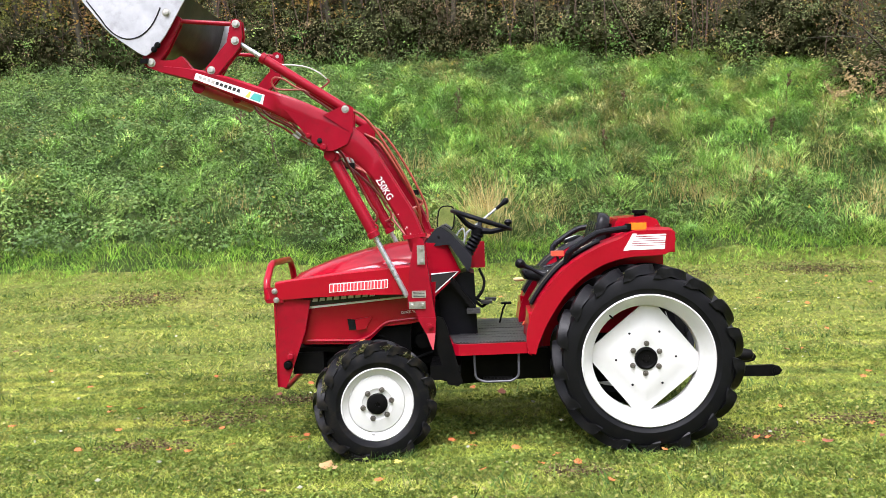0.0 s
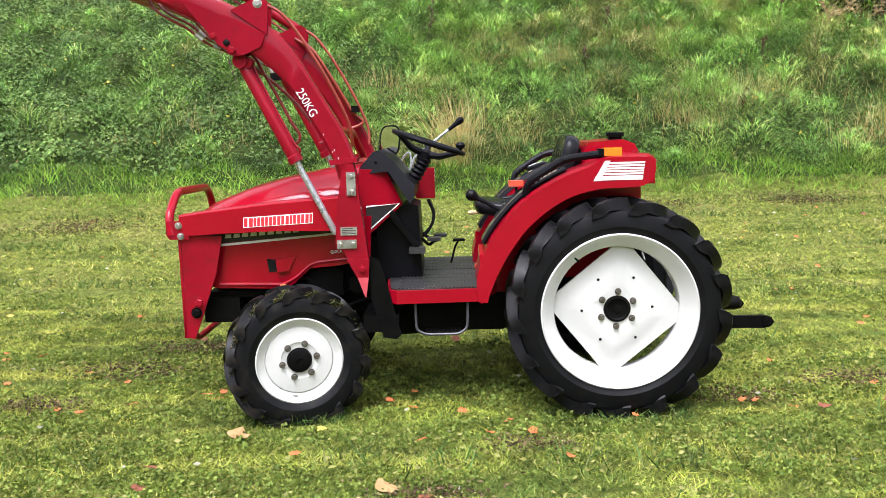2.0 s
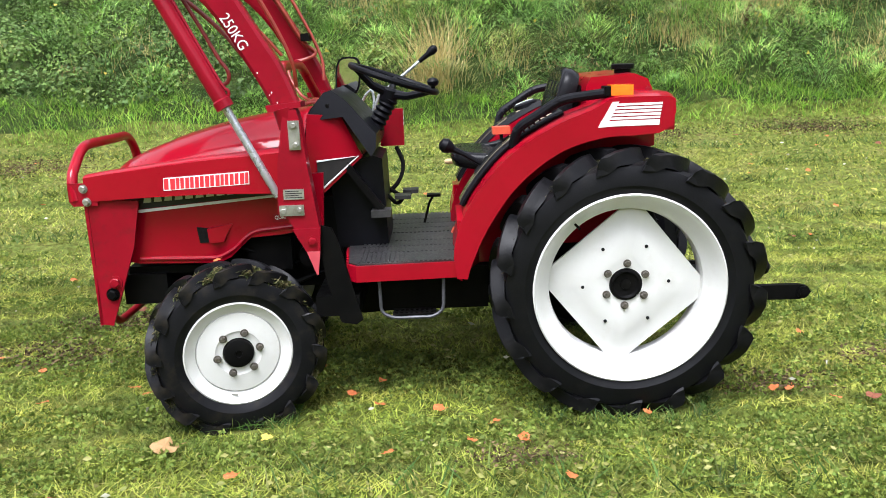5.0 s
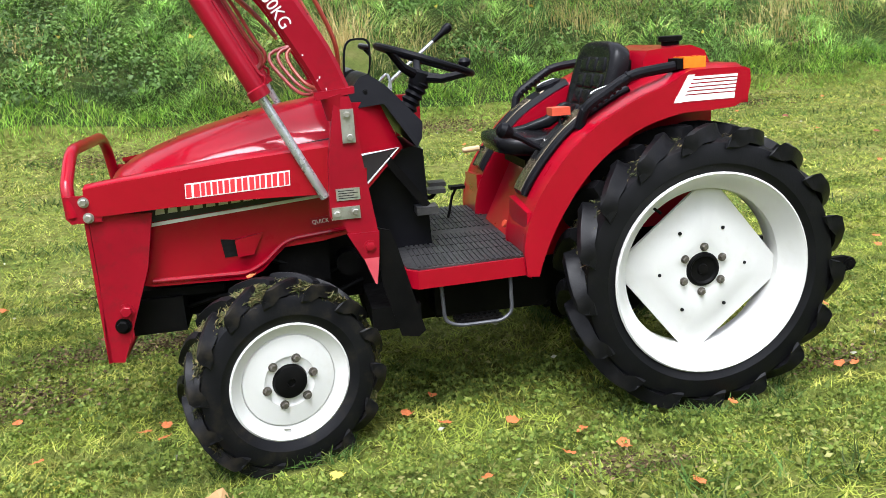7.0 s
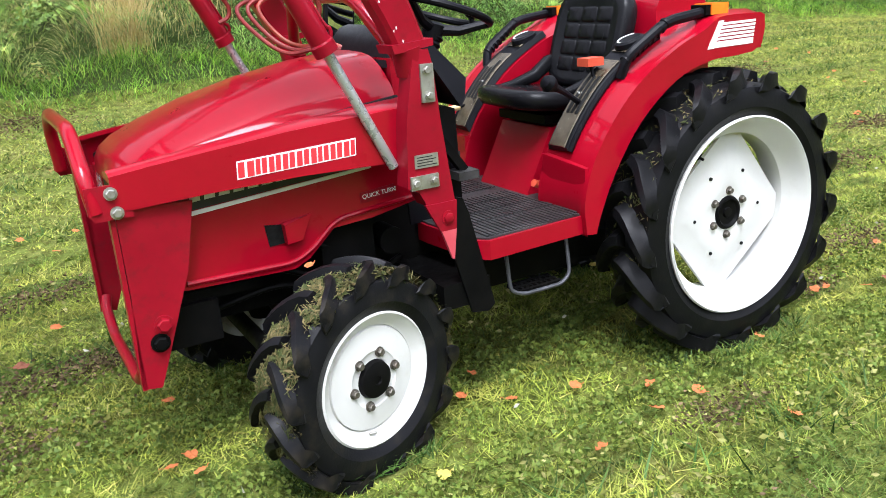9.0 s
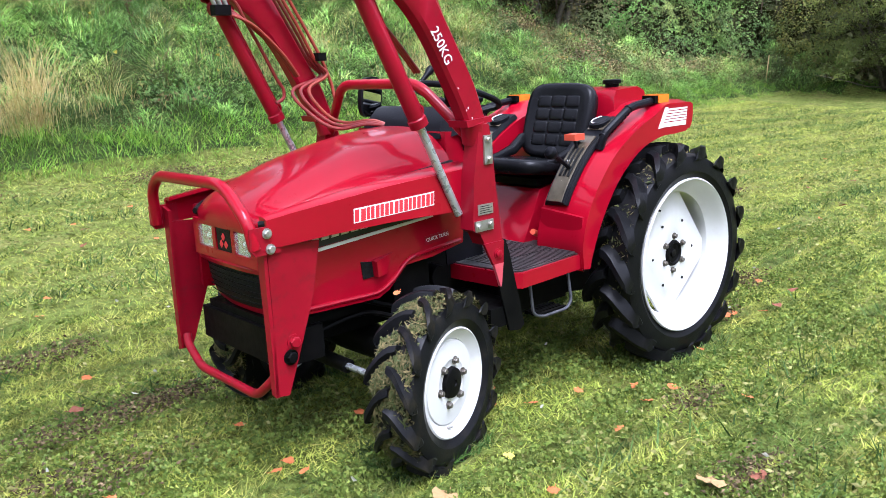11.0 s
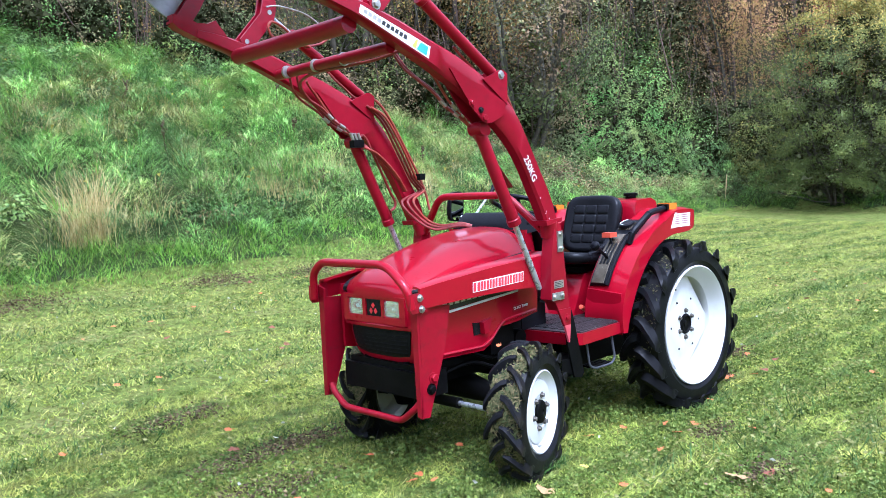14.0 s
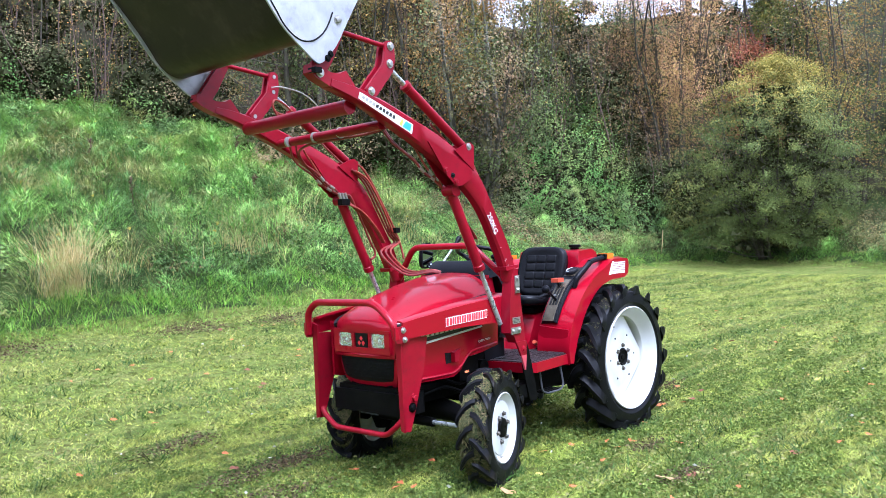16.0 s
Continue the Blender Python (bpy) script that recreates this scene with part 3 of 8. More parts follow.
for cx, cy, hx, hy in ((0, -0.5, 0.26, 0.15), (0, 0.5, 0.26, 0.15), (-1.54, -0.45, 0.18, 0.12), (-1.54, 0.45, 0.18, 0.12)):
    a = r.uniform(0, 6.283, 900)
    u = r.uniform(0.95, 1.35, 900) / np.maximum(np.abs(np.cos(a)), np.abs(np.sin(a)))
    x, y = cx + hx * u * np.cos(a), cy + hy * u * np.sin(a)
    stuff("lawn_grass", blades("tyre_grass", x, y, r.uniform(0.03, 0.085, 900), r.uniform(0.004, 0.007, 900), 0.7, UNCUT, 2, 160 + int(cx * 10 + cy * 4), lean=0.5), "longer lawn grass standing against a tyre", "grass")


def low_leaves(n, x0, x1, y0, y1, seed, size, ok, high=0.052, three=False):
    """Three-leaved clover and buttercup in patches through the lawn."""
    x, y, r = scatter(n, x0, x1, y0, y1, seed)
    k = off_wheels(x, y) & (beyond(EDGE, x, y) < 0) & ok(x, y) & (1.2 * waves(x * 0.4, y * 2.0, 1.0, 21) + 0.7 * waves(x * 0.6, y, 0.3, 22) + r.normal(0, 0.14, len(x)) - 0.22 * np.clip(y + 0.5, 0, 2) > -0.06)
    x, y = x[k], y[k]
    a = r.uniform(0, 6.283, len(x))
    h = ground_z(x, y) + r.uniform(0.02, high, len(x))
    d = size * 0.46
    c = np.concatenate([np.stack([x + d * np.cos(a + q), y + d * np.sin(a + q), h], -1) for q in (0, 2.1, 4.2)])
    return stuff("clover", leaves_mesh("clover", c, size, CLOVER, seed + 1, 0.7, slim=0.42 if three else 0.36, three=three), "low green clover leaves among the grass", "clover")


low_leaves(130000, -5.5, 3.9, -3.1, 2.7, 15, 0.0165, near, 0.05, True)
low_leaves(75000, -9, 12, -5, 6, 23, 0.024, lambda x, y: ~near(x, y), 0.06, True)

x, y, r = scatter(80000, -10, 13, -2.5, 6.6, 19)
k = off_wheels(x, y) & (beyond(EDGE, x, y) < 0) & (mow_rows(x, y) + 0.9 * waves(x, y, 1.6, 33) + r.normal(0, 0.3, len(x)) > 0.5)
x, y = x[k], y[k]
stuff("mown_clippings", leaves_mesh("mown_clippings", np.stack([x, y, ground_z(x, y) + r.uniform(0.025, 0.055, len(x))], -1), 0.026, STRAW_BITS, 20, 0.85), "dry yellow grass cuttings lying in mown swaths", "clippings")

# mown lines: broken ridges of dry cuttings with darker uncut tufts beside them
r = np.random.RandomState(333)
n = 44000
row = r.randint(-4, 11, n)
x = r.uniform(-10, 14, n)
y = row * 0.62 + 0.31 - 0.05 * x + 0.10 * waves(x, row * 3.1, 3.0, 334) + r.normal(0, 0.045, n)
k = off_wheels(x, y) & (beyond(EDGE, x, y) < -0.1) & (waves(x, row * 2.7, 2.0, 335) + r.normal(0, 0.1, n) > -0.03) & ~((np.abs(y) < 0.8) & (x > -2.2) & (x < 1.2))
x, y = x[k], y[k]
stuff("mown_clippings", leaves_mesh("mown_lines", np.stack([x, y, ground_z(x, y) + r.uniform(0.035, 0.07, len(x))], -1), np.where(np.abs(x + 1) + np.abs(y) < 4, 0.022, 0.026), STRAW_BITS, 336, 0.8), "dry yellow ridges of cuttings along the mown lines", "clippings")
x, y = x + r.normal(0, 0.05, len(x)), y - 0.16 + r.normal(0, 0.05, len(x))
k = off_wheels(x, y)
x, y = x[k], y[k]
stuff("lawn_grass", blades("uncut_tufts", x, y, 0.10 * r.uniform(0.5, 1.3, len(x)), np.full(len(x), 0.011), 0.7, UNCUT, 1, 337, lean=0.5), "darker uncut tufts beside the mown lines", "grass")

# scraped earth showing through the lawn
r = np.random.RandomState(35)
spots = [(-0.88, -1.42, 0.13), (-0.45, -0.95, 0.10), (0.62, -0.42, 0.12), (-2.9, -0.35, 0.13), (-2.2, 0.68, 0.16), (-2.5, 0.64, 0.14), (-1.95, 0.70, 0.13), (-2.3, 1.65, 0.18), (-2.6, 0.2, 0.2), (1.3, -0.2, 0.16), (2.6, 0.9, 0.25), (-3.2, 5.2, 0.3), (-2.1, 5.5, 0.35), (1.5, 5.4, 0.3), (3.4, 5.6, 0.4), (5.2, 4.0, 0.3), (-5.0, 4.9, 0.35), (4.0, 1.5, 0.22), (0.2, 5.5, 0.3)]
bits = []
for sx, sy, sr in spots:
    n = int(420 * sr / 0.13)
    bits.append(np.stack([sx + r.normal(0, sr, n), sy + r.normal(0, sr * 0.45, n), np.full(n, sr)], -1))
bits = np.concatenate(bits)
stuff("bare_earth", leaves_mesh("bare_earth", np.stack([bits[:, 0], bits[:, 1], ground_z(bits[:, 0], bits[:, 1]) + r.uniform(0.022, 0.052, len(bits))], -1), 0.014 + 0.03 * bits[:, 2], EARTH, 36, 0.7), "brown scraped earth and dead thatch in the lawn", "earth")


# rough bank: separate mounded tussocks with drooping blades, shade of the hollows put into darker grass between them
r = np.random.RandomState(17)
STEP = 0.56
tx, ty = [v.ravel() for v in np.meshgrid(np.arange(-16, 20.5, STEP), np.arange(-3, 19.5, STEP))]
tx, ty = tx + r.uniform(-0.24, 0.24, len(tx)), ty + r.uniform(-0.24, 0.24, len(tx))
td = beyond(EDGE, tx, ty)
covered = np.clip((-tx - 1.5) * 0.20, 0, 0.75) + np.clip((td - 7) * 0.1, 0, 0.4) + np.clip((tx - 8.5) * 0.2, 0, 0.8) * (td > 1.2)
k = (td > 0.25) & (beyond(HEDGE, tx, ty) < 0.7) & (tx > -2.5 - 0.58 * (ty + 5)) & (covered < r.uniform(0, 1, len(tx)))
tx, ty, td = tx[k], ty[k], td[k]
kind_ = waves(tx, ty, 1.6, 118) + r.normal(0, 0.16, len(tx))
dead_ = (waves(tx, ty, 1.2, 218) + r.normal(0, 0.12, len(tx)) > 0.25) & (td > 0.5)


def tussocks(name, k, per, seed, size, material, label, width=0.0055, droop=2.1):
    """Blades spilling outward over the domes of the tussocks chosen by k."""
    r = np.random.RandomState(seed)
    x0, y0, d = tx[k], ty[k], td[k]
    big = size * r.uniform(0.6, 1.35, len(x0)) * np.clip(0.7 + d * 0.3, 0.6, 1)
    a = r.uniform(0, 6.283, (len(x0), per))
    u = r.uniform(0, 1, (len(x0), per)) ** 0.6
    rad = u * 0.30 * big[:, None]
    dome = (0.44 * big[:, None] * (1 - u * u)).ravel()
    x, y = (x0[:, None] + rad * np.cos(a)).ravel(), (y0[:, None] + rad * np.sin(a)).ravel()
    h = (0.28 * big[:, None] * r.uniform(0.5, 1.3, (len(x0), per))).ravel()
    return stuff("bank_grass", blades(name, x, y, h, np.repeat(width + 0.0006 * d, per) * r.uniform(0.6, 1.3, len(x)), droop, material, 2, seed + 1, dome, lean=0.16, toward=(a + r.normal(0, 0.45, a.shape)).ravel()), label, "grass")


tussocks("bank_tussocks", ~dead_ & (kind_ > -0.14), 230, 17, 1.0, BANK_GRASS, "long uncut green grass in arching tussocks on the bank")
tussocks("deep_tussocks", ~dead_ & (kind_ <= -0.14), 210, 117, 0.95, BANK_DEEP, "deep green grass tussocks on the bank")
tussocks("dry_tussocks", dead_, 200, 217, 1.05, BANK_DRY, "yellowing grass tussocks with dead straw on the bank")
tussocks("dead_tussocks", dead_ & (kind_ > 0.0), 80, 317, 0.9, CLIPPINGS, "brown dead thatch hanging in the yellowing tussocks")
x, y, r = scatter(200000, -14, 20, -3, 19.5, 27)
d = beyond(EDGE, x, y)
k = (d > 0.1) & (beyond(HEDGE, x, y) < 1.2) & (x > -2.5 - 0.58 * (y + 5))
x, y, d = x[k], y[k], d[k]
stuff("bank_grass", blades("bank_short_grass", x, y, 0.13 * r.uniform(0.5, 1.5, len(x)), np.full(len(x), 0.011), 1.3, UNDERGROWTH, 1, 28, lean=0.6), "shorter green grass between the tussocks, darkened for shade in the hollows", "grass")
x, y, r = scatter(330000, -9, 20, -3, 8, 29)
d = beyond(EDGE, x, y)
rag = 0.22 * waves(x, y, 0.9, 30)
k = (d > -0.05 + rag) & (d < 0.75 + rag) & (r.uniform(0, 1, len(x)) > np.clip((x - 11) * 0.15, 0, 0.6))
x, y, d = x[k], y[k], d[k]
stuff("bank_grass", blades("edge_grass", x, y, 0.23 * (1 + 0.9 * waves(x, y, 0.6, 31)) * r.uniform(0.5, 1.3, len(x)) * np.clip(0.45 + d * 1.4, 0.35, 1.0), np.full(len(x), 0.0062), 1.15, FRESH_GRASS, 2, 32, lean=0.3), "bright green long grass where the mowing stops", "grass")


def straw_clump(cx, cy, n, height, seed, spread=0.35):
    r = np.random.RandomState(seed)
    x, y = cx + r.normal(0, spread, n), cy + r.normal(0, spread * 0.7, n)
    ob = new("dry_grass_clump", blades("dry_grass_clump", x, y, height * r.uniform(0.4, 1.1, n), np.full(n, 0.007), 0.35, STRAW, 3, seed, lean=0.20))
    return tagged(ob, "tall dead straw-coloured grass clump on the bank", "grass clump", "dry grass clumps", kind="stuff")


straw_clump(-0.75, 6.78, 420, 1.2, 41, 0.13)
straw_clump(0.1, 7.2, 110, 0.55, 42, 0.4)
straw_clump(0.9, 11.4, 320, 0.6, 43, 0.4)
straw_clump(4.3, 9.2, 320, 0.55, 44, 0.5)
straw_clump(2.6, 8.0, 260, 0.45, 45, 0.4)
straw_clump(-4.2, 7.4, 160, 0.45, 46, 0.4)
straw_clump(6.5, 8.4, 260, 0.55, 47, 0.5)
straw_clump(3.2, 12.6, 220, 0.55, 48, 0.5)
straw_clump(5.2, 7.4, 300, 0.5, 49, 0.4)
straw_clump(-1.7, 9.6, 200, 0.5, 50, 0.35)

# broad-leaved weeds: nettles and brambles in domed clumps over the left and upper bank
def weed_clumps(n, per, seed, size, material, want, label, wide=(0.2, 0.55), tall=(0.7, 1.3), area=(-15, 17, 6.2, 21)):
    x, y, r = scatter(n, *area, seed)
    d = beyond(EDGE, x, y)
    k = (d > 0.6) & (beyond(HEDGE, x, y) < 1.8) & (want(x, y, d) + r.normal(0, 0.08, n) > 0) & (x > -2.5 - 0.58 * (y + 5))
    x, y = x[k], y[k]
    m = len(x)
    rad = r.uniform(wide[0], wide[1], m)
    v = r.normal(0, 1, (m, per, 3))
    v[:, :, 2] = np.abs(v[:, :, 2]) * 0.9 + 0.05
    v /= np.linalg.norm(v, axis=2)[:, :, None]
    off = v * (r.uniform(0.72, 1.08, (m, per)) * rad[:, None])[:, :, None]
    off[:, :, 2] *= r.uniform(tall[0], tall[1], m)[:, None]
    c = off + np.stack([x, y, ground_z(x, y) + 0.02], -1)[:, None, :]
    return stuff("bank_weeds", leaves_mesh("bank_weeds", c.reshape(-1, 3), size, material, seed + 1, slim=0.42, three=True, face=(v + np.array([0, 0, 0.25])).reshape(-1, 3), loose=0.36), label, "weeds")


def weed_field(n, seed, size, material, want, label, tall=0.32, low=0.35):
    x, y, r = scatter(n, -18, 17, 5.8, 21, seed)
    d = beyond(EDGE, x, y)
    heap = waves(x, y, 0.9, 53) + 0.8 * waves(x, y, 0.4, 55) + 0.35
    k = (d > 0.7) & (beyond(HEDGE, x, y) < 1.8) & (want(x, y, d) + r.normal(0, 0.08, len(x)) > 0) & (r.uniform(0, 1, len(x)) < 0.15 + 1.6 * heap)
    x, y, d = x[k], y[k], d[k]
    lump = 0.14 + tall * np.clip(heap[k], 0, 1)
    h = ground_z(x, y) + lump * r.uniform(low, 1.2, len(x)) + 0.08
    return stuff("bank_weeds", leaves_mesh("bank_weeds", np.stack([x, y, h], -1), size * 1.1, material, seed + 1, 0.7, slim=0.38, three=True), label, "weeds")


def weedy(x, y, d):
    return waves(x, y, 1.7, 52) * 1.4 + 1.6 * (np.clip((-x - 1.2) * 0.18, 0, 0.6) + np.clip((d - 5.5) * 0.1, 0, 0.45)) - 0.50


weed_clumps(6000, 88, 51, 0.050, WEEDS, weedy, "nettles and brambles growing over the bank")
weed_clumps(1300, 70, 551, 0.050, IVY, lambda x, y, d: waves(x, y, 2.1, 552) - 0.08, "fresh green bramble clumps on the bank", (0.2, 0.5), (0.6, 1.1))
weed_clumps(700, 60, 561, 0.048, THICKET_LEAVES, lambda x, y, d: waves(x, y, 1.6, 562) + np.clip((d - 4) * 0.06, 0, 0.4) - 0.22, "browning bramble clumps with dead leaves", (0.2, 0.45), (0.6, 1.1))
weed_clumps(1500, 80, 571, 0.045, THICKET_LEAVES, lambda x, y, d: np.clip((x - 8.8) * 0.2, 0, 0.5) - np.clip(1.3 - d, 0, 1) + 0.9 * waves(x, y, 1.5, 572) - 0.14, "brown and olive tangle of low growth below the hedge", (0.2, 0.5), (0.7, 1.3), (8.5, 20.5, 1, 14))
weed_clumps(1500, 80, 581, 0.045, HEDGE_LEAVES, lambda x, y, d: np.clip((x - 8.8) * 0.2, 0, 0.5) - np.clip(1.1 - d, 0, 1) + 0.9 * waves(x, y, 1.3, 582) - 0.12, "grey-green tangle of low growth below the hedge", (0.2, 0.5), (0.7, 1.3), (8.5, 20.5, 1, 14))
weed_field(16000, 251, 0.05, YELLOW_SPECKS, lambda x, y, d: waves(x, y, 1.1, 252) + 0.5 * waves(x, y, 0.5, 253) - 0.42, "yellowed leaves among the bank grass", 0.3, 0.8)


def dead_weed(x, y, height, seed, leaf=True):
    """A dead dock or willowherb stem with side sprays and shrivelled seed heads."""
    r = random.Random(seed)
    z = float(ground_z([x], [y])[0]) - 0.02
    root = tagged(new("dead_weed"), "dead brown dock stem with seed heads on the bank", "weed", "dead weed stems")
    root.matrix_world = pose(x, y, z)
    bm, pts = bmesh.new(), []
    top = Vector((r.uniform(-0.25, 0.25) * height, r.uniform(-0.1, 0.1) * height, height))
    bough(bm, (0, 0, 0), top, 0.010, 0.005, 0.02, r, 5, 5)
    for b in range(9):
        q = top * r.uniform(0.45, 0.98)
        e = q + Vector((r.uniform(-1, 1), r.uniform(-1, 1), r.uniform(0.4, 1.4))) * 0.12 * height
        bough(bm, q, e, 0.006, 0.003, 0.008, r, 3, 4)
        pts += [tuple(q.lerp(e, r.random())) for c in range(16)]
    stem = new("stem", finish(bm, "stem", DEAD_STEM))
    stem.parent = root
    P = np.array(pts) + np.random.RandomState(seed).normal(0, 0.014, (len(pts), 3))
    head = new("seed_head", leaves_mesh("seed_head", P, 0.032, DEAD_SEED, seed, 0.0))
    head.parent = root
    tagged(head, "shrivelled brown seed heads", kind="stuff")
    return root

# hedge and scrub along the top of the bank
def hedge_clumps(n, seed, back, tall):
    r = np.random.RandomState(seed)
    seg = np.array([(-17.5, 20.4)] + HEDGE[1:-2], float)
    lengths = np.hypot(*np.diff(seg, axis=0).T)
    i = r.choice(len(lengths), n, p=lengths / lengths.sum())
    u = r.uniform(0, 1, n)
    p = seg[i] + (seg[i + 1] - seg[i]) * u[:, None]
    t = (seg[i + 1] - seg[i]) / lengths[i][:, None]
    p = p + np.stack([-t[:, 1], t[:, 0]], -1) * r.uniform(back[0], back[1], n)[:, None]
    return p, r.uniform(tall[0], tall[1], n), r


def scrub(name, n_clumps, per, seed, back, tall, size, material, label, three=True):
    p, tall_, r = hedge_clumps(n_clumps, seed, back, tall)
    gz = ground_z(p[:, 0], p[:, 1])
    rad = r.uniform(0.35, 0.9, n_clumps)
    twigs = r.normal(0, 1, (n_clumps, 15, 3))
    twigs[:, :, 2] += 0.35
    twigs /= np.linalg.norm(twigs, axis=2)[:, :, None]
    v = twigs[np.arange(n_clumps)[:, None], r.randint(0, 15, (n_clumps, per))]
    v = v * (r.uniform(0.55, 1.2, (n_clumps, per)))[:, :, None] + r.normal(0, 0.17, (n_clumps, per, 3))
    squash = np.array([1.1, 1.1, 0.85])
    mid = np.stack([p[:, 0], p[:, 1], gz + tall_], -1)
    # dark leaves within each clump, painting the shade in its gaps
    w = r.normal(0, 1, (n_clumps, 64, 3))
    w *= (r.uniform(0.2, 0.80, (n_clumps, 64)) * rad[:, None] / np.linalg.norm(w, axis=2))[:, :, None]
    stuff(name, leaves_mesh(name + "_inside", (mid[:, None, :] + w * squash).reshape(-1, 3), np.repeat(0.12 + rad * 0.12, 64), INNER_SHADE, seed + 7, 0.0, slim=0.36, three=True), "shaded twigs and leaves inside the hedge", "hedge")
    return stuff(name, leaves_mesh(name, (mid[:, None, :] + v * rad[:, None, None] * squash).reshape(-1, 3), size, material, seed + 1, three=three, slim=0.42, face=(v + np.array([0, 0, 0.35])).reshape(-1, 3), loose=0.32), label, "hedge")


scrub("hedge", 700, 270, 61, (0.4, 3.0), (0.0, 1.7), 0.050, HEDGE_LEAVES, "overgrown mixed hedge at the top of the bank")
scrub("hedge", 580, 225, 63, (2.2, 5.5), (0.4, 4.6), 0.060, THICKET_LEAVES, "dense brown and green thicket behind the hedge", True)
scrub("hedge", 440, 210, 67, (4.5, 11.0), (0.2, 5.5), 0.085, HEDGE_LEAVES, "dark green woodland edge behind the thicket", True)
scrub("hedge", 360, 190, 69, (8.0, 17.0), (0.5, 6.5), 0.10, THICKET_LEAVES, "olive and brown wood rising behind the hedge", True)
scrub("ivy", 110, 200, 65, (0.0, 1.6), (0.1, 1.1), 0.06, IVY, "fresh green ivy and bramble mound in the hedge")


def bramble_mound(x, y, wide, deep, tall, n, material, label, seed, size=0.06):
    """A lumpy heap of leaves over dark leaves that stand in for the shade inside."""
    r = np.random.RandomState(seed)
    a, u = r.uniform(0, 6.283, n), r.uniform(0.0, 1, n) ** 0.6
    v = np.stack([np.sqrt(1 - (1 - u) ** 2) * np.cos(a) * wide, np.sqrt(1 - (1 - u) ** 2) * np.sin(a) * deep, (1 - u) * tall], -1)
    lump = 1 + 0.55 * waves(v[:, 0] + x, v[:, 1] + y + v[:, 2], 0.9, seed) + 0.4 * waves(v[:, 0], v[:, 2] * 1.3, 0.4, seed + 1)
    c = v * (lump * r.uniform(0.90, 1.06, n))[:, None] + np.array([x, y, 0])
    c[:, 2] += ground_z(c[:, 0], c[:, 1])
    # dark inner leaves, their colour standing in for shade
    m = n // 9
    heart = v[:m] * (lump[:m] * r.uniform(0.55, 0.86, m))[:, None] + np.array([x, y, 0])
    heart[:, 2] += ground_z(heart[:, 0], heart[:, 1])
    stuff("bramble_mound", leaves_mesh("bramble_inside", heart, 0.17, INNER_SHADE, seed + 3, 0.0, slim=0.42, three=True), "shaded stems and leaves inside the bramble mound", "brambles")
    up = v / np.array([wide, deep, tall]) ** 2 * wide + np.stack([0.9 * waves(v[:, 0] + x, v[:, 2] + y, 0.7, seed + 5), 0.9 * waves(v[:, 0] + y, v[:, 2] + x, 0.7, seed + 6), 0 * a + 0.4], -1)
    return stuff("bramble_mound", leaves_mesh("bramble_mound", c, size, material, seed + 2, slim=0.40, three=True, face=up, loose=0.32), label, "brambles")


def hedge_stems(n, seed, back, tall, material, leaf, label):
    """Thin upright stems through the hedge, each with side twigs; some carry climbing leaves."""
    p, base, r = hedge_clumps(n, seed, back, (0.0, 0.3))
    p = p[p[:, 0] > -15]
    n = len(p)
    height = r.uniform(tall[0], tall[1], n)
    foot = np.stack([p[:, 0], p[:, 1], ground_z(p[:, 0], p[:, 1]) - 0.05], -1)
    lean = np.stack([r.normal(0, 0.13, n), r.normal(0, 0.10, n), np.ones(n)], -1) * height[:, None]
    knee = foot + lean * 0.4 + r.normal(0, 0.08, (n, 3))
    chest = foot + lean * 0.72 + r.normal(0, 0.12, (n, 3))
    top = foot + lean
    thick = 0.004 * height + 0.006
    A, B, ra, rb = [foot, knee, chest], [knee, chest, top], [thick, thick * 0.75, thick * 0.45], [thick * 0.75, thick * 0.45, thick * 0.15]
    for j in range(9):
        u = r.uniform(0, 1, n)[:, None]
        q = np.where(u < 0.5, knee + (chest - knee) * u * 2, chest + (top - chest) * (u * 2 - 1))
        e = q + np.stack([r.normal(0, 0.16, n), r.normal(0, 0.16, n), r.uniform(0.15, 0.55, n)], -1) * (0.35 + 0.18 * height)[:, None]
        A, B, ra, rb = A + [q], B + [e], ra + [thick * 0.32], rb + [thick * 0.10]
    stuff("hedge_stems", sticks("hedge_stems", np.concatenate(A), np.concatenate(B), np.concatenate(ra), np.concatenate(rb), material), label, "stems")
    k = np.repeat(np.nonzero(r.uniform(0, 1, n) < 0.38)[0], 110)
    u = r.uniform(0.1, 1.0, len(k))[:, None]
    c = foot[k] + lean[k] * u + r.normal(0, 0.16, (len(k), 3)) * (0.6 + u)
    stuff("climbing_leaves", leaves_mesh("climbing_leaves", c, 0.052, leaf, seed + 3, 0.3, slim=0.4, three=True), "yellowing leaves hanging on the hedge stems", "leaves")


hedge_stems(300, 601, (0.2, 3.5), (2.0, 6.5), DEAD_STEM, AUTUMN_LEAVES, "thin grey-brown stems standing in the hedge")
hedge_stems(170, 605, (1.5, 7.0), (4.0, 9.0), BARK, OLIVE_LEAVES, "tall bare twiggy stems behind the hedge")


bramble_mound(17.2, 11.0, 2.6, 1.8, 3.6, 46000, IVY, "tall bright green bramble and ivy mound in the hedge", 301, 0.056)
bramble_mound(18.3, 9.3, 1.7, 0.9, 1.6, 11000, WEEDS, "dark green bramble heap with yellowing leaves", 304)
bramble_mound(19.8, 8.0, 1.3, 0.9, 1.7, 9000, OLIVE_LEAVES, "yellow-green bramble heap at the lawn's end", 307)
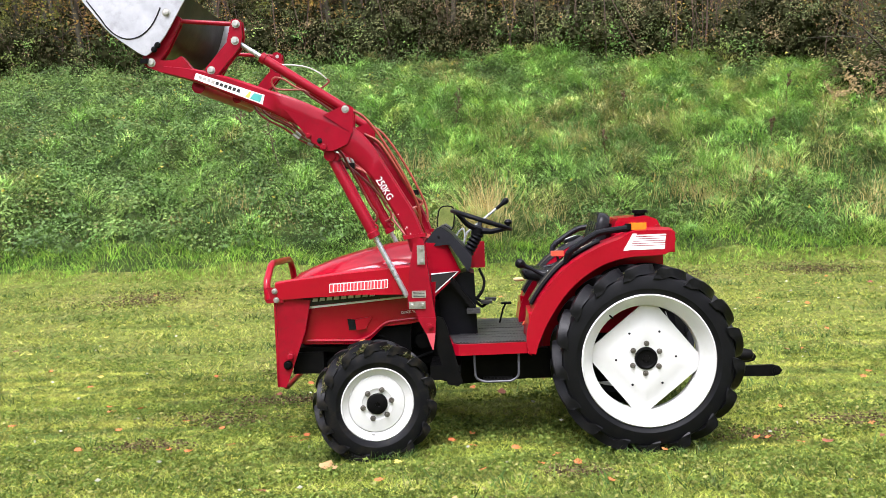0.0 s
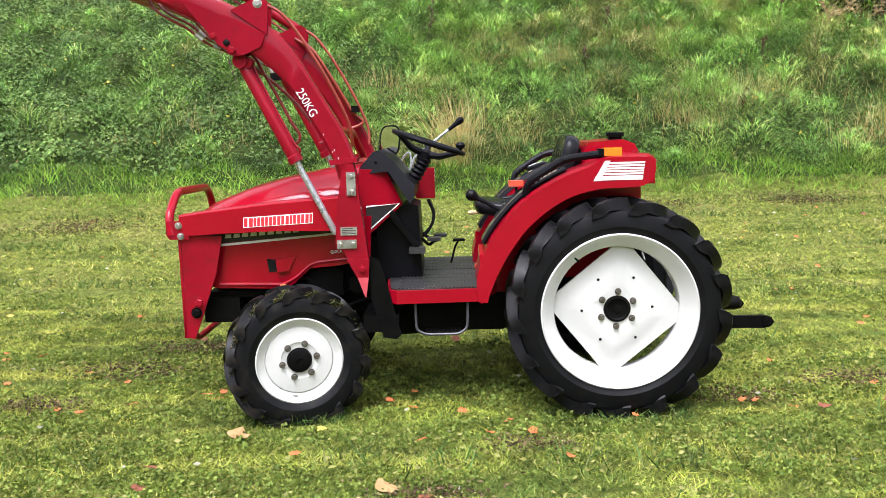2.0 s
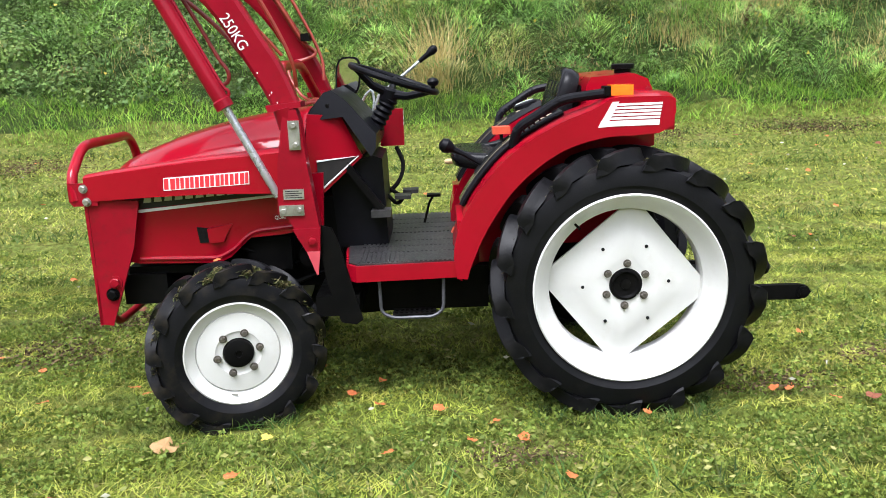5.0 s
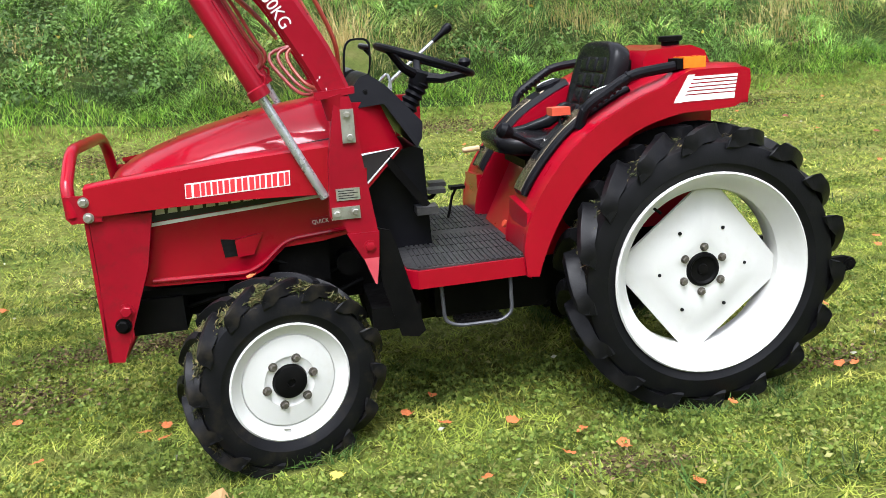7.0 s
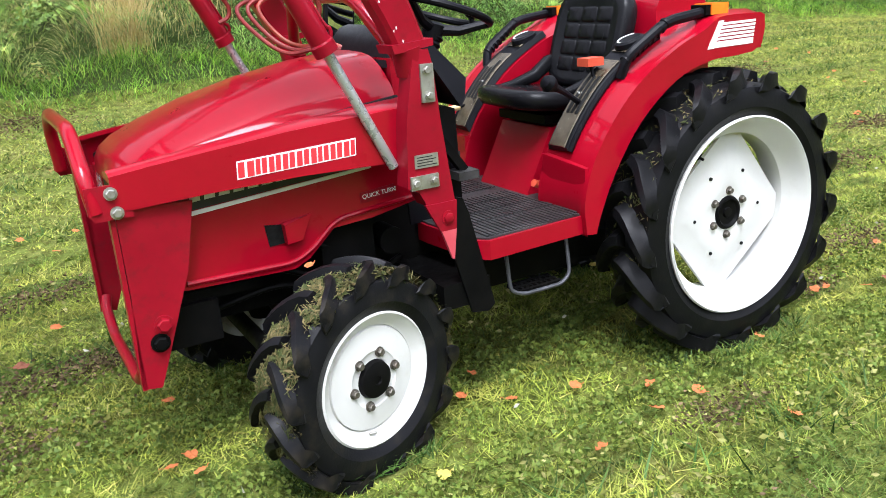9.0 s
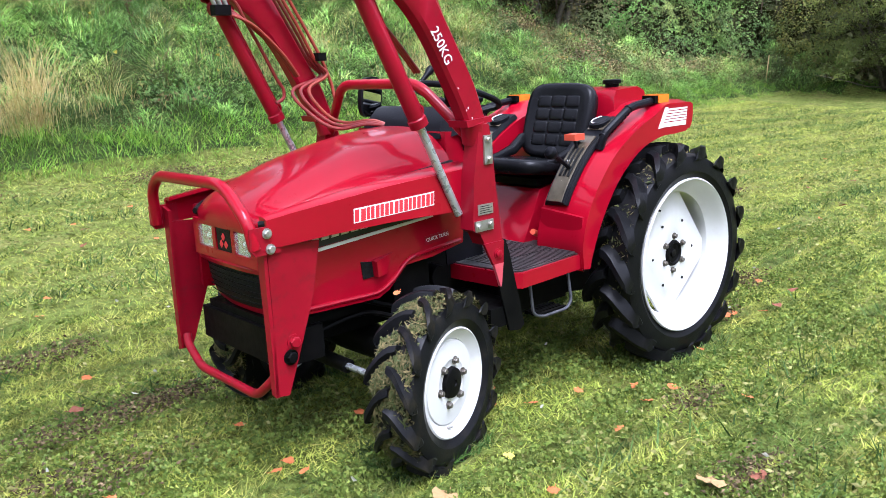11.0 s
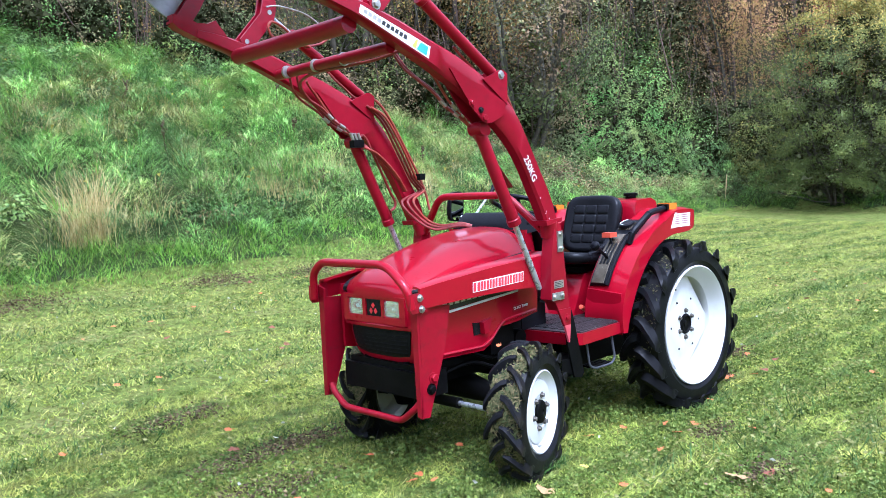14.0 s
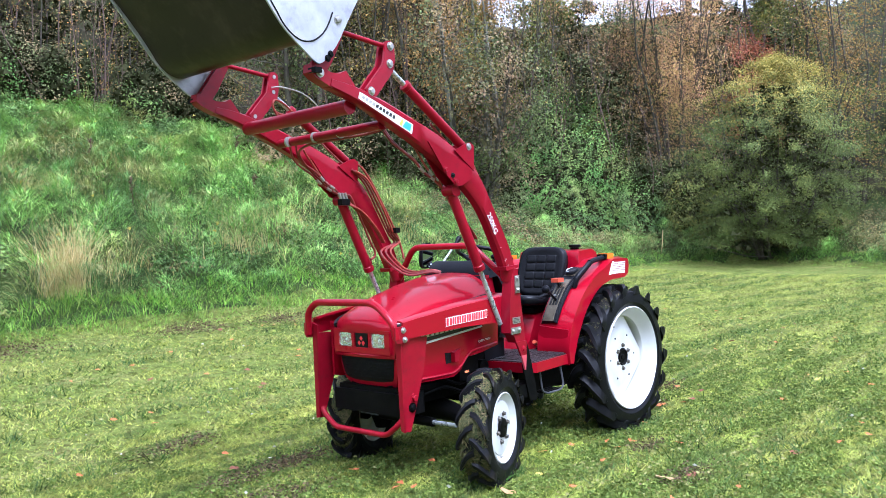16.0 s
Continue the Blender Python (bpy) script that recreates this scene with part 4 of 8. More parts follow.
bramble_mound(15.7, 9.7, 2.2, 0.9, 1.1, 14000, WEEDS, "dark bramble heap with yellowing leaves before the ivy", 316, 0.05)
bramble_mound(15.0, 11.2, 1.5, 1.0, 1.9, 9000, HEDGE_LEAVES, "grey-green bramble heap below the hedge", 313)
bramble_mound(8.6, 14.0, 1.5, 1.1, 1.3, 10000, THICKET_LEAVES, "bramble mound with yellow and brown leaves", 310)


def bough(bm, p0, p1, r0, r1, wob, r, seg=5, ring=6):
    """A tapered, slightly crooked limb."""
    p0, p1 = Vector(p0), Vector(p1)
    axis = (p1 - p0).normalized()
    s = axis.orthogonal().normalized()
    t = axis.cross(s)
    last = None
    for i in range(seg + 1):
        u = i / seg
        c = p0.lerp(p1, u) + (s * r.uniform(-1, 1) + t * r.uniform(-1, 1)) * wob * (1 if 0 < i < seg else 0)
        rad = r0 + (r1 - r0) * u
        ringv = [bm.verts.new(c + (s * math.cos(q * 6.2832 / ring) + t * math.sin(q * 6.2832 / ring)) * rad) for q in range(ring)]
        if last:
            for q in range(ring):
                bm.faces.new((last[q], last[(q + 1) % ring], ringv[(q + 1) % ring], ringv[q]))
        last = ringv
    return p1


def finish(bm, name, material):
    bmesh.ops.recalc_face_normals(bm, faces=bm.faces)
    me = bpy.data.meshes.new(name)
    bm.to_mesh(me)
    bm.free()
    me.materials.append(material)
    me.polygons.foreach_set("use_smooth", np.ones(len(me.polygons), bool))
    return me


def tree(x, y, height, spread, leaves, size, material, label, seed, stems=1, crown_from=0.35, bare=0.0, category="tree", name="tree", lean=0.06, dome=0, bark=None, top_leaves=None):
    """Trunk(s) with limbs and twigs, and a crown of small leaves clustered round the twig ends."""
    r = random.Random(seed)
    rn = np.random.RandomState(seed)
    z0 = float(ground_z([x], [y])[0]) - 0.1
    root = tagged(new(name), label, category)
    root.matrix_world = pose(x, y, z0)
    bm, ends = bmesh.new(), []
    for s in range(stems):
        a = r.uniform(0, 6.28)
        o = 0.0 if stems == 1 else r.uniform(0.1, 0.25 + spread * 0.12)
        top = Vector((math.cos(a) * (o + spread * r.uniform(0.1, 0.85) * (stems > 1)) + r.uniform(-1, 1) * lean * height, math.sin(a) * (o + spread * r.uniform(0.1, 0.85) * (stems > 1)) + r.uniform(-1, 1) * lean * height, height * r.uniform(0.8, 1.0)))
        foot = Vector((math.cos(a) * o, math.sin(a) * o, 0))
        rad = (height * 0.006 + 0.012 if stems > 6 else height * 0.011 + 0.012) if stems > 1 else height * 0.018 + 0.03
        bough(bm, foot, top, rad, rad * 0.2, height * 0.012, r, 6, 5)
        for b in range(10 if stems > 3 else 16):
            u = r.uniform(crown_from, 0.97)
            q = foot.lerp(top, u)
            aa, ll = r.uniform(0, 6.28), spread * r.uniform(0.35, 1.0) * (1.15 - u * 0.75)
            e = q + Vector((math.cos(aa) * ll, math.sin(aa) * ll, ll * r.uniform(0.1, 0.8)))
            bough(bm, q, e, rad * 0.35 * (1.1 - u), 0.006, ll * 0.06, r, 3, 4)
            ends += [e, q.lerp(e, 0.7), q.lerp(e, 0.45)]
            for c in range(2):
                e2 = q.lerp(e, r.uniform(0.4, 0.8)) + Vector((r.uniform(-1, 1), r.uniform(-1, 1), r.uniform(-0.2, 0.9))) * ll * 0.4
                bough(bm, q.lerp(e, 0.4), e2, rad * 0.14 * (1.1 - u) + 0.003, 0.003, ll * 0.04, r, 2, 3)
                ends.append(e2)
        ends.append(top)
    trunk = new("trunk", finish(bm, "trunk", bark or BARK))
    trunk.parent = root
    E = np.array(ends)
    pick = E[rn.randint(0, len(E), leaves)] + rn.normal(0, 1, (leaves, 3)) * np.array([1, 1, 0.8]) * spread * 0.13
    pick[:, 2] = np.maximum(pick[:, 2], height * 0.05)
    heart = np.array([0, 0, height * 0.45])
    if dome:
        a, w = rn.uniform(0, 6.283, 620), rn.uniform(0, 1, 620) ** 1.15
        wide = np.where(w < 0.28, 0.62 + w * 1.35, np.sqrt(np.maximum(1 - ((w - 0.28) / 0.74) ** 1.5, 0.02))) * spread
        side = 1 + 0.8 * waves(np.cos(a) * 3 + w * 2, np.sin(a) * 3, 1.4, seed) + rn.normal(0, 0.21, 620)
        q = wide * side
        spray = np.stack([q * np.cos(a), q * np.sin(a), height * (0.07 + 0.92 * w)], -1)
        i = rn.randint(0, 620, dome)
        u = np.abs(rn.normal(0, 0.34, dome))
        inward = np.stack([-np.cos(a[i]), -np.sin(a[i]), 0.35 + 0 * a[i]], -1)
        # dark leaves deep in the crown, shade put into their colour
        k = rn.randint(0, 620, 2600)
        inner = new("inner_shade", leaves_mesh("inner_shade", spray[k] * np.array([1, 1, 0]) * rn.uniform(0.3, 0.8, (2600, 1)) + spray[k] * np.array([0, 0, 0.88]), 0.15, INNER_SHADE, seed + 9, 0.0, slim=0.35, three=True))
        inner.parent = root
        pick = np.concatenate([pick, spray[i] + inward * u[:, None] + rn.normal(0, 0.085, (dome, 3)) * np.array([1.2, 1.2, 0.7])])
    if top_leaves:
        high = pick[:, 2] + rn.normal(0, 0.10 * height, len(pick)) > 0.82 * height
        upper = new("crown_top", leaves_mesh("crown_top", pick[high], size, top_leaves, seed + 5, three=True, slim=0.36, face=pick[high] - heart, loose=0.7))
        upper.parent = root
        pick = pick[~high]
    crown = new("crown", leaves_mesh("crown", pick, size, material, seed, three=True, slim=0.36, face=pick - heart, loose=0.5))
    crown.parent = root
    return root

# ---- trees and shrubs ----
tree(18.6, 5.0, 5.6, 2.5, 16000, 0.044, SHRUB_LEAVES, "round olive-green willow shrub yellowing at the top", 71, 14, 0.0, category="shrub", name="shrub", dome=95000, top_leaves=SHRUB_TOP)
tree(13.5, 11.6, 9.5, 1.5, 4200, 0.07, AUTUMN_LEAVES, "thin pale-stemmed tree with sparse autumn leaves", 72, 2, 0.3, bark=PALE_BARK)
tree(14.1, 11.2, 9.0, 1.4, 4200, 0.07, OLIVE_LEAVES, "thin pale-stemmed tree with sparse autumn leaves", 73, 2, 0.3, bark=PALE_BARK)
tree(10.6, 17.2, 8.0, 2.0, 7000, 0.10, HEDGE_LEAVES, "dark green tree in the thicket", 74, 2, 0.15)
tree(21.6, 9.4, 8.8, 2.3, 34000, 0.050, GOLD_LEAVES, "bare-twigged shrub tree in yellow-brown autumn leaf", 75, 16, 0.1)
tree(21.4, 12.2, 6.6, 2.2, 9000, 0.10, HEDGE_LEAVES, "dark green thicket tree", 76, 3, 0.1)
tree(22.3, 6.9, 6.3, 1.5, 16000, 0.050, RUST_LEAVES, "small tree in rust-red autumn leaf", 77, 5, 0.3)
tree(28.0, 8.6, 10.0, 3.0, 30000, 0.085, OLIVE_LEAVES, "broad olive-green tree behind the hedge", 78, 4, 0.15)
tree(22.4, 3.8, 8.2, 2.4, 8000, 0.06, AUTUMN_LEAVES, "twiggy brown autumn tree beside the willow shrub", 79, 7, 0.1)
tree(22.0, 0.2, 7.5, 2.6, 8000, 0.10, OLIVE_LEAVES, "twiggy olive tree at the end of the lawn", 80, 6, 0.1)
tree(14.0, 14.5, 9.0, 2.2, 8000, 0.08, AUTUMN_LEAVES, "tall thin tree in brown autumn leaf", 81, 5, 0.2)
tree(31.0, 9.0, 11.5, 1.8, 8000, 0.13, DARK_LEAVES, "dark conifer far behind the hedge", 82, 1, 0.1)
tree(29.0, 12.5, 11.0, 1.7, 8000, 0.13, DARK_LEAVES, "dark conifer far behind the hedge", 83, 1, 0.1)
tree(19.4, 17.6, 8.5, 2.6, 13000, 0.08, THICKET_LEAVES, "brown twiggy tree on the slope behind the hedge", 151, 6, 0.1)
tree(22.4, 16.6, 8.0, 2.6, 13000, 0.08, AUTUMN_LEAVES, "yellow-brown tree on the slope behind the hedge", 152, 5, 0.1)
tree(16.4, 18.6, 8.5, 2.6, 13000, 0.08, HEDGE_LEAVES, "dark green tree on the slope behind the hedge", 153, 4, 0.1)
rr = random.Random(84)
for i in range(15):
    tx = -16.2 + i * 1.8 + rr.uniform(-0.6, 0.6)
    m_, label_ = ((HEDGE_LEAVES, "dark green hedgerow tree above the bank"), (OLIVE_LEAVES, "thin olive-green hedgerow tree above the bank"), (AUTUMN_LEAVES, "thin hedgerow tree in yellow-brown leaf"), (HEDGE_LEAVES, "dark green hedgerow tree above the bank"))[i % 4]
    tree(tx, 21.4 + rr.uniform(-1.0, 2.4) - max(0, tx - 4) * 0.5, rr.uniform(6.5, 9.0), rr.uniform(1.6, 2.4), 6000, 0.09, m_, label_, 90 + i, rr.choice((1, 2, 4)), 0.12)
for tx, ty, th, m_, label_ in ((13.0, 11.6, 6.0, HEDGE_LEAVES, "dark green thicket tree"), (19.8, 14.4, 8.5, OLIVE_LEAVES, "olive-green tree behind the hedge"), (21.5, 12.0, 8.0, HEDGE_LEAVES, "dark green tree behind the hedge"), (25.6, 6.0, 8.0, HEDGE_LEAVES, "dark green tree behind the willow shrub"), (26.5, 2.4, 8.4, OLIVE_LEAVES, "olive-green tree at the end of the lawn"), (23.4, -2.6, 7.6, AUTUMN_LEAVES, "brown autumn tree at the end of the lawn"), (10.0, 15.4, 8.6, HEDGE_LEAVES, "dark green tree in the thicket"), (13.0, 17.5, 9.5, OLIVE_LEAVES, "tall olive-green tree in the thicket")):
    tree(tx, ty, th, 2.6, 9000, 0.085, m_, label_, int(tx * 10), 3, 0.05)

tree(15.6, 15.0, 8.8, 2.4, 18000, 0.065, AUTUMN_LEAVES, "twiggy brown shrub tree in sparse leaf", 140, 11, 0.1)
tree(24.2, 13.0, 7.6, 2.4, 22000, 0.06, GOLD_LEAVES, "yellow and rust autumn tree behind the hedge", 143, 9, 0.15)
tree(17.8, 17.2, 9.4, 2.6, 18000, 0.07, THICKET_LEAVES, "twiggy olive-brown tree behind the hedge", 141, 11, 0.1)
tree(12.4, 15.6, 8.6, 2.2, 16000, 0.065, THICKET_LEAVES, "twiggy olive-brown tree behind the hedge", 142, 10, 0.1)
for i, (wx, wy, wh) in enumerate(((4.6, 10.2, 0.75), (6.4, 8.6, 0.6), (2.2, 12.4, 0.8), (1.4, 9.0, 0.55), (7.4, 10.8, 0.7), (-4.2, 9.4, 1.1), (-5.3, 11.0, 1.0), (3.4, 7.8, 0.5), (5.6, 12.4, 0.8), (-1.2, 12.0, 0.9))):
    dead_weed(wx, wy, wh, 400 + i)

# ---- tools for the tractor and small things ----
def part(name, bm, material, parent, label="", angle=35):
    """Links a bmesh as one mesh object under a thing or a part."""
    bmesh.ops.remove_doubles(bm, verts=bm.verts, dist=1e-5)
    bmesh.ops.recalc_face_normals(bm, faces=bm.faces)
    me = bpy.data.meshes.new(name)
    bm.to_mesh(me)
    bm.free()
    me.materials.append(material)
    me.polygons.foreach_set("use_smooth", np.ones(len(me.polygons), bool))
    me.set_sharp_from_angle(angle=radians(angle))
    ob = new(name, me)
    ob.parent = parent
    if label:
        tagged(ob, label)
    return ob


def bevelled(bm, geom_verts, width, segments=2):
    vs = set(geom_verts)
    edges = [e for e in bm.edges if e.verts[0] in vs and e.verts[1] in vs and e.is_manifold and e.calc_face_angle(0) > 0.35]
    if width and edges:
        bmesh.ops.bevel(bm, geom=edges, offset=width, segments=segments, profile=0.7, affect="EDGES", clamp_overlap=True)


def prism(bm, pts, y0, y1, bevel=0.004):
    """A plate: an outline in x and z, from y0 to y1."""
    a = [bm.verts.new((x, y0, z)) for x, z in pts]
    b = [bm.verts.new((x, y1, z)) for x, z in pts]
    bm.faces.new(a)
    bm.faces.new(b[::-1])
    n = len(pts)
    for i in range(n):
        bm.faces.new((a[i], b[i], b[(i + 1) % n], a[(i + 1) % n]))
    bevelled(bm, a + b, bevel)
    return bm


def box(bm, x0, x1, y0, y1, z0, z1, bevel=0.004, segments=2):
    return prism_z(bm, [(x0, y0), (x1, y0), (x1, y1), (x0, y1)], z0, z1, bevel, segments)


def prism_z(bm, pts, z0, z1, bevel=0.004, segments=2):
    a = [bm.verts.new((x, y, z0)) for x, y in pts]
    b = [bm.verts.new((x, y, z1)) for x, y in pts]
    bm.faces.new(a[::-1])
    bm.faces.new(b)
    n = len(pts)
    for i in range(n):
        bm.faces.new((a[i], a[(i + 1) % n], b[(i + 1) % n], b[i]))
    bevelled(bm, a + b, bevel, segments)
    return bm


def prism_x(bm, pts, x0, x1, bevel=0.004):
    """A plate: an outline in y and z, from x0 to x1."""
    a = [bm.verts.new((x0, y, z)) for y, z in pts]
    b = [bm.verts.new((x1, y, z)) for y, z in pts]
    bm.faces.new(a)
    bm.faces.new(b[::-1])
    n = len(pts)
    for i in range(n):
        bm.faces.new((a[i], b[i], b[(i + 1) % n], a[(i + 1) % n]))
    bevelled(bm, a + b, bevel)
    return bm


def curve_through(pts, steps=6):
    """A smooth line through points (Catmull-Rom)."""
    p = [Vector(q) for q in pts]
    p = [2 * p[0] - p[1]] + p + [2 * p[-1] - p[-2]]
    out = []
    for i in range(1, len(p) - 2):
        for k in range(steps):
            t = k / steps
            out.append(0.5 * ((2 * p[i]) + (p[i + 1] - p[i - 1]) * t + (2 * p[i - 1] - 5 * p[i] + 4 * p[i + 1] - p[i + 2]) * t * t + (3 * p[i] - p[i - 1] - 3 * p[i + 1] + p[i + 2]) * t ** 3))
    out.append(p[-2])
    return out


def rounded(pts, radius, steps=5):
    """A line of straight runs with rounded corners."""
    p = [Vector(q) for q in pts]
    out = [p[0]]
    for a, b, c in zip(p, p[1:], p[2:]):
        r = min(radius, (a - b).length * 0.45, (c - b).length * 0.45)
        s, e = b + (a - b).normalized() * r, b + (c - b).normalized() * r
        for k in range(steps + 1):
            t = k / steps
            out.append(s.lerp(b, t).lerp(b.lerp(e, t), t))
    return out + [p[-1]]


def tube(bm, pts, radius, ring=12, caps=True):
    """A round bar along a line of points; radius may be a list."""
    pts = [Vector(p) for p in pts]
    radii = radius if isinstance(radius, (list, tuple)) else [radius] * len(pts)
    t0 = (pts[1] - pts[0]).normalized()
    s = t0.orthogonal().normalized()
    last, first = None, None
    for i, p in enumerate(pts):
        t = (pts[min(i + 1, len(pts) - 1)] - pts[max(i - 1, 0)]).normalized()
        s = (s - t * s.dot(t)).normalized()
        u = t.cross(s)
        row = [bm.verts.new(p + (s * math.cos(q * math.tau / ring) + u * math.sin(q * math.tau / ring)) * radii[i]) for q in range(ring)]
        if last:
            for q in range(ring):
                bm.faces.new((last[q], last[(q + 1) % ring], row[(q + 1) % ring], row[q]))
        else:
            first = row
        last = row
    if caps:
        bm.faces.new(first[::-1])
        bm.faces.new(last)
    return bm


def rod(bm, a, b, r0, r1=None, ring=14):
    return tube(bm, [a, b], [r0, r0 if r1 is None else r1], ring)


def lathe(bm, prof, centre=(0, 0, 0), ring=48, closed=False):
    """Turns a profile of (radius, y) round the y axis through centre."""
    c = Vector(centre)
    rows = []
    for r, y in prof:
        if r < 1e-6:
            rows.append([bm.verts.new(c + Vector((0, y, 0)))])
        else:
            rows.append([bm.verts.new(c + Vector((r * math.cos(q * math.tau / ring), y, r * math.sin(q * math.tau / ring)))) for q in range(ring)])
    pairs = list(zip(rows, rows[1:])) + ([(rows[-1], rows[0])] if closed else [])
    for a, b in pairs:
        for q in range(ring):
            w = (q + 1) % ring
            if len(a) == 1 and len(b) > 1:
                bm.faces.new((a[0], b[w], b[q]))
            elif len(b) == 1 and len(a) > 1:
                bm.faces.new((a[q], a[w], b[0]))
            elif len(a) > 1:
                bm.faces.new((a[q], a[w], b[w], b[q]))
    return bm


def loft(bm, rings, cap=True, loop=True):
    """Skins a row of outlines, each with as many points."""
    rows = [[bm.verts.new(p) for p in ring] for ring in rings]
    for a, b in zip(rows, rows[1:]):
        n = len(a)
        for q in range(n if loop else n - 1):
            w = (q + 1) % n
            bm.faces.new((a[q], a[w], b[w], b[q]))
    if cap and loop:
        bm.faces.new(rows[0][::-1])
        bm.faces.new(rows[-1])
    return bm


def hexnut(bm, centre, r, h, way=(0, -1, 0)):
    """A hexagon bolt head with a washer under it."""
    c, w = Vector(centre), Vector(way).normalized()
    tube(bm, [c, c + w * h * 0.25], r * 1.35, 16)
    tube(bm, [c + w * h * 0.25, c + w * h * 0.85, c + w * h], [r, r, r * 0.82], 6)
    return bm


def lettering(text, size, m, material, parent, name="lettering", label="", depth=0.0006, squeeze=1.0):
    """Words in the built-in font as a thin mesh; m: the pose of their left end."""
    cu = bpy.data.curves.new(name, "FONT")
    cu.body, cu.size, cu.extrude, cu.align_y = text, size, depth, "CENTER"
    tmp = bpy.data.objects.new(name, cu)
    scene.collection.objects.link(tmp)
    bpy.context.view_layer.update()
    me = bpy.data.meshes.new_from_object(tmp.evaluated_get(bpy.context.evaluated_depsgraph_get()))
    bpy.data.objects.remove(tmp)
    me.transform(m @ Matrix.Diagonal((squeeze, 1, 1, 1)))
    me.materials.clear()
    me.materials.append(material)
    ob = new(name, me)
    ob.parent = parent
    if label:
        tagged(ob, label)
    return ob


def bent(bm, f):
    for v in bm.verts:
        v.co = Vector(f(v.co))
    return bm

# ---- the tractor: front towards -x, its left side towards -y ----
tractor = tagged(new("tractor"), "red compact tractor with raised front loader standing on grass", "tractor")
tractor.matrix_world = Matrix.Translation((0, -0.5, 0.25)) @ pose(0, 0, 0, -1.3) @ Matrix.Translation((0, 0.5, -0.25))
SIDES = (-1, 1)


def tyre_mesh(R, width, rim_r, lug_h):
    """The carcass of a bar-lug tyre round the y axis."""
    bm = bmesh.new()
    base, h = R - lug_h, width / 2
    prof = [(rim_r, -h * 0.62), (rim_r + 0.012, -h * 0.80), (rim_r + (base - rim_r) * 0.40, -h * 1.0), (rim_r + (base - rim_r) * 0.72, -h * 0.97), (base - 0.016, -h * 0.90), (base - 0.003, -h * 0.66), (base, 0)]
    prof = prof + [(r, -y) for r, y in prof[-2::-1]] + [(rim_r, 0)]
    lathe(bm, prof, ring=72, closed=True)
    return bm


def lug_mesh(R, width, lug_h, lug_w, sweep, side):
    """One curved lug: a pointed spur on the sidewall, a broad rounded shoulder and a bar to the middle of the tread."""
    base, h = R - lug_h, width / 2
    bm, rows = bmesh.new(), []
    for u, out, drop, wide in ((0.0, 1.02, lug_h + 0.012, 0.22), (0.06, 1.07, lug_h * 0.70, 0.50), (0.13, 1.05, lug_h * 0.30, 0.78), (0.22, 0.95, 0.006, 0.95), (0.4, 0.70, 0.001, 1.0), (0.6, 0.45, 0.0, 0.95), (0.8, 0.18, 0.001, 0.9), (1.0, -0.10, 0.006, 0.80)):
        y = side * h * out
        ang = -sweep * (1 - (1 - u) ** 1.7)
        top = R - drop
        foot = min(base - 0.008, top - 0.004) - (0.02 if u < 0.1 else 0)
        w = lug_w * wide / R
        rows.append([(rr_ * math.cos(ang + dw * w * 0.5), y, rr_ * math.sin(ang + dw * w * 0.5)) for rr_, dw in ((foot, -2.5), (foot + (top - foot) * 0.45, -1.5), (top - 0.004, -1.02), (top, -0.84), (top, 0.84), (top - 0.004, 1.02), (foot + (top - foot) * 0.45, 1.35), (foot, 2.1))])
    loft(bm, rows)
    return bm


def add_tyre(wheel, R, width, rim_r, lugs, lug_h, lug_w, sweep, material, label):
    tyre = part("tyre", tyre_mesh(R, width, rim_r, lug_h), material, wheel, label, 28)
    for side in SIDES:
        first = None
        for i in range(lugs):
            if first is None:
                lug = first = part("lug", lug_mesh(R, width, lug_h, lug_w, sweep, side), material, wheel, "", 28)
            else:
                lug = new("lug", first.data)
                lug.parent = wheel
            lug.matrix_local = pose(0, 0, 0, 0, -360 * (i + (0.5 if side > 0 else 0)) / lugs, 0)
    return tyre


def clippings_on(wheel, R, width, n, seed, band, parent):
    """Wet grass matted between the lugs; band: from and to angle."""
    r = np.random.RandomState(seed)
    a, y = r.uniform(band[0], band[1], n), r.uniform(-0.46, 0.46, n) * width
    patch = np.sin(a * 7 + 1 + y * 9) * 0.5 + np.sin(a * 17 - y * 40) * 0.5
    k = patch + r.normal(0, 0.35, n) > -0.25
    a, y = a[k], y[k]
    m = len(a)
    rad = R - 0.020 + r.uniform(-0.016, 0.012, m) - np.abs(y) * 0.10
    c = np.stack([rad * np.cos(a), y, rad * np.sin(a)], -1)
    up = np.stack([np.cos(a), np.zeros(m), np.sin(a)], -1)
    d = r.normal(0, 1, (m, 3))
    d -= up * ((d * up).sum(1) * 0.55)[:, None]
    d /= np.linalg.norm(d, axis=1)[:, None]
    s_ = np.cross(d, up)
    L, W = (r.uniform(0.005, 0.020, m))[:, None], (r.uniform(0.0012, 0.0050, m))[:, None]
    V = np.stack([c - d * L, c + s_ * W, c + d * L, c - s_ * W], 1).reshape(-1, 3)
    F = (np.arange(m)[:, None, None] * 4 + np.array([(0, 1, 2), (0, 2, 3)])[None]).reshape(-1, 3)
    ob = new("grass_mat", mesh_from("grass_mat", V, F, CLIPPINGS, 3))
    ob.parent = parent
    return tagged(ob, "wet grass cuttings stuck in the tread", kind="stuff")


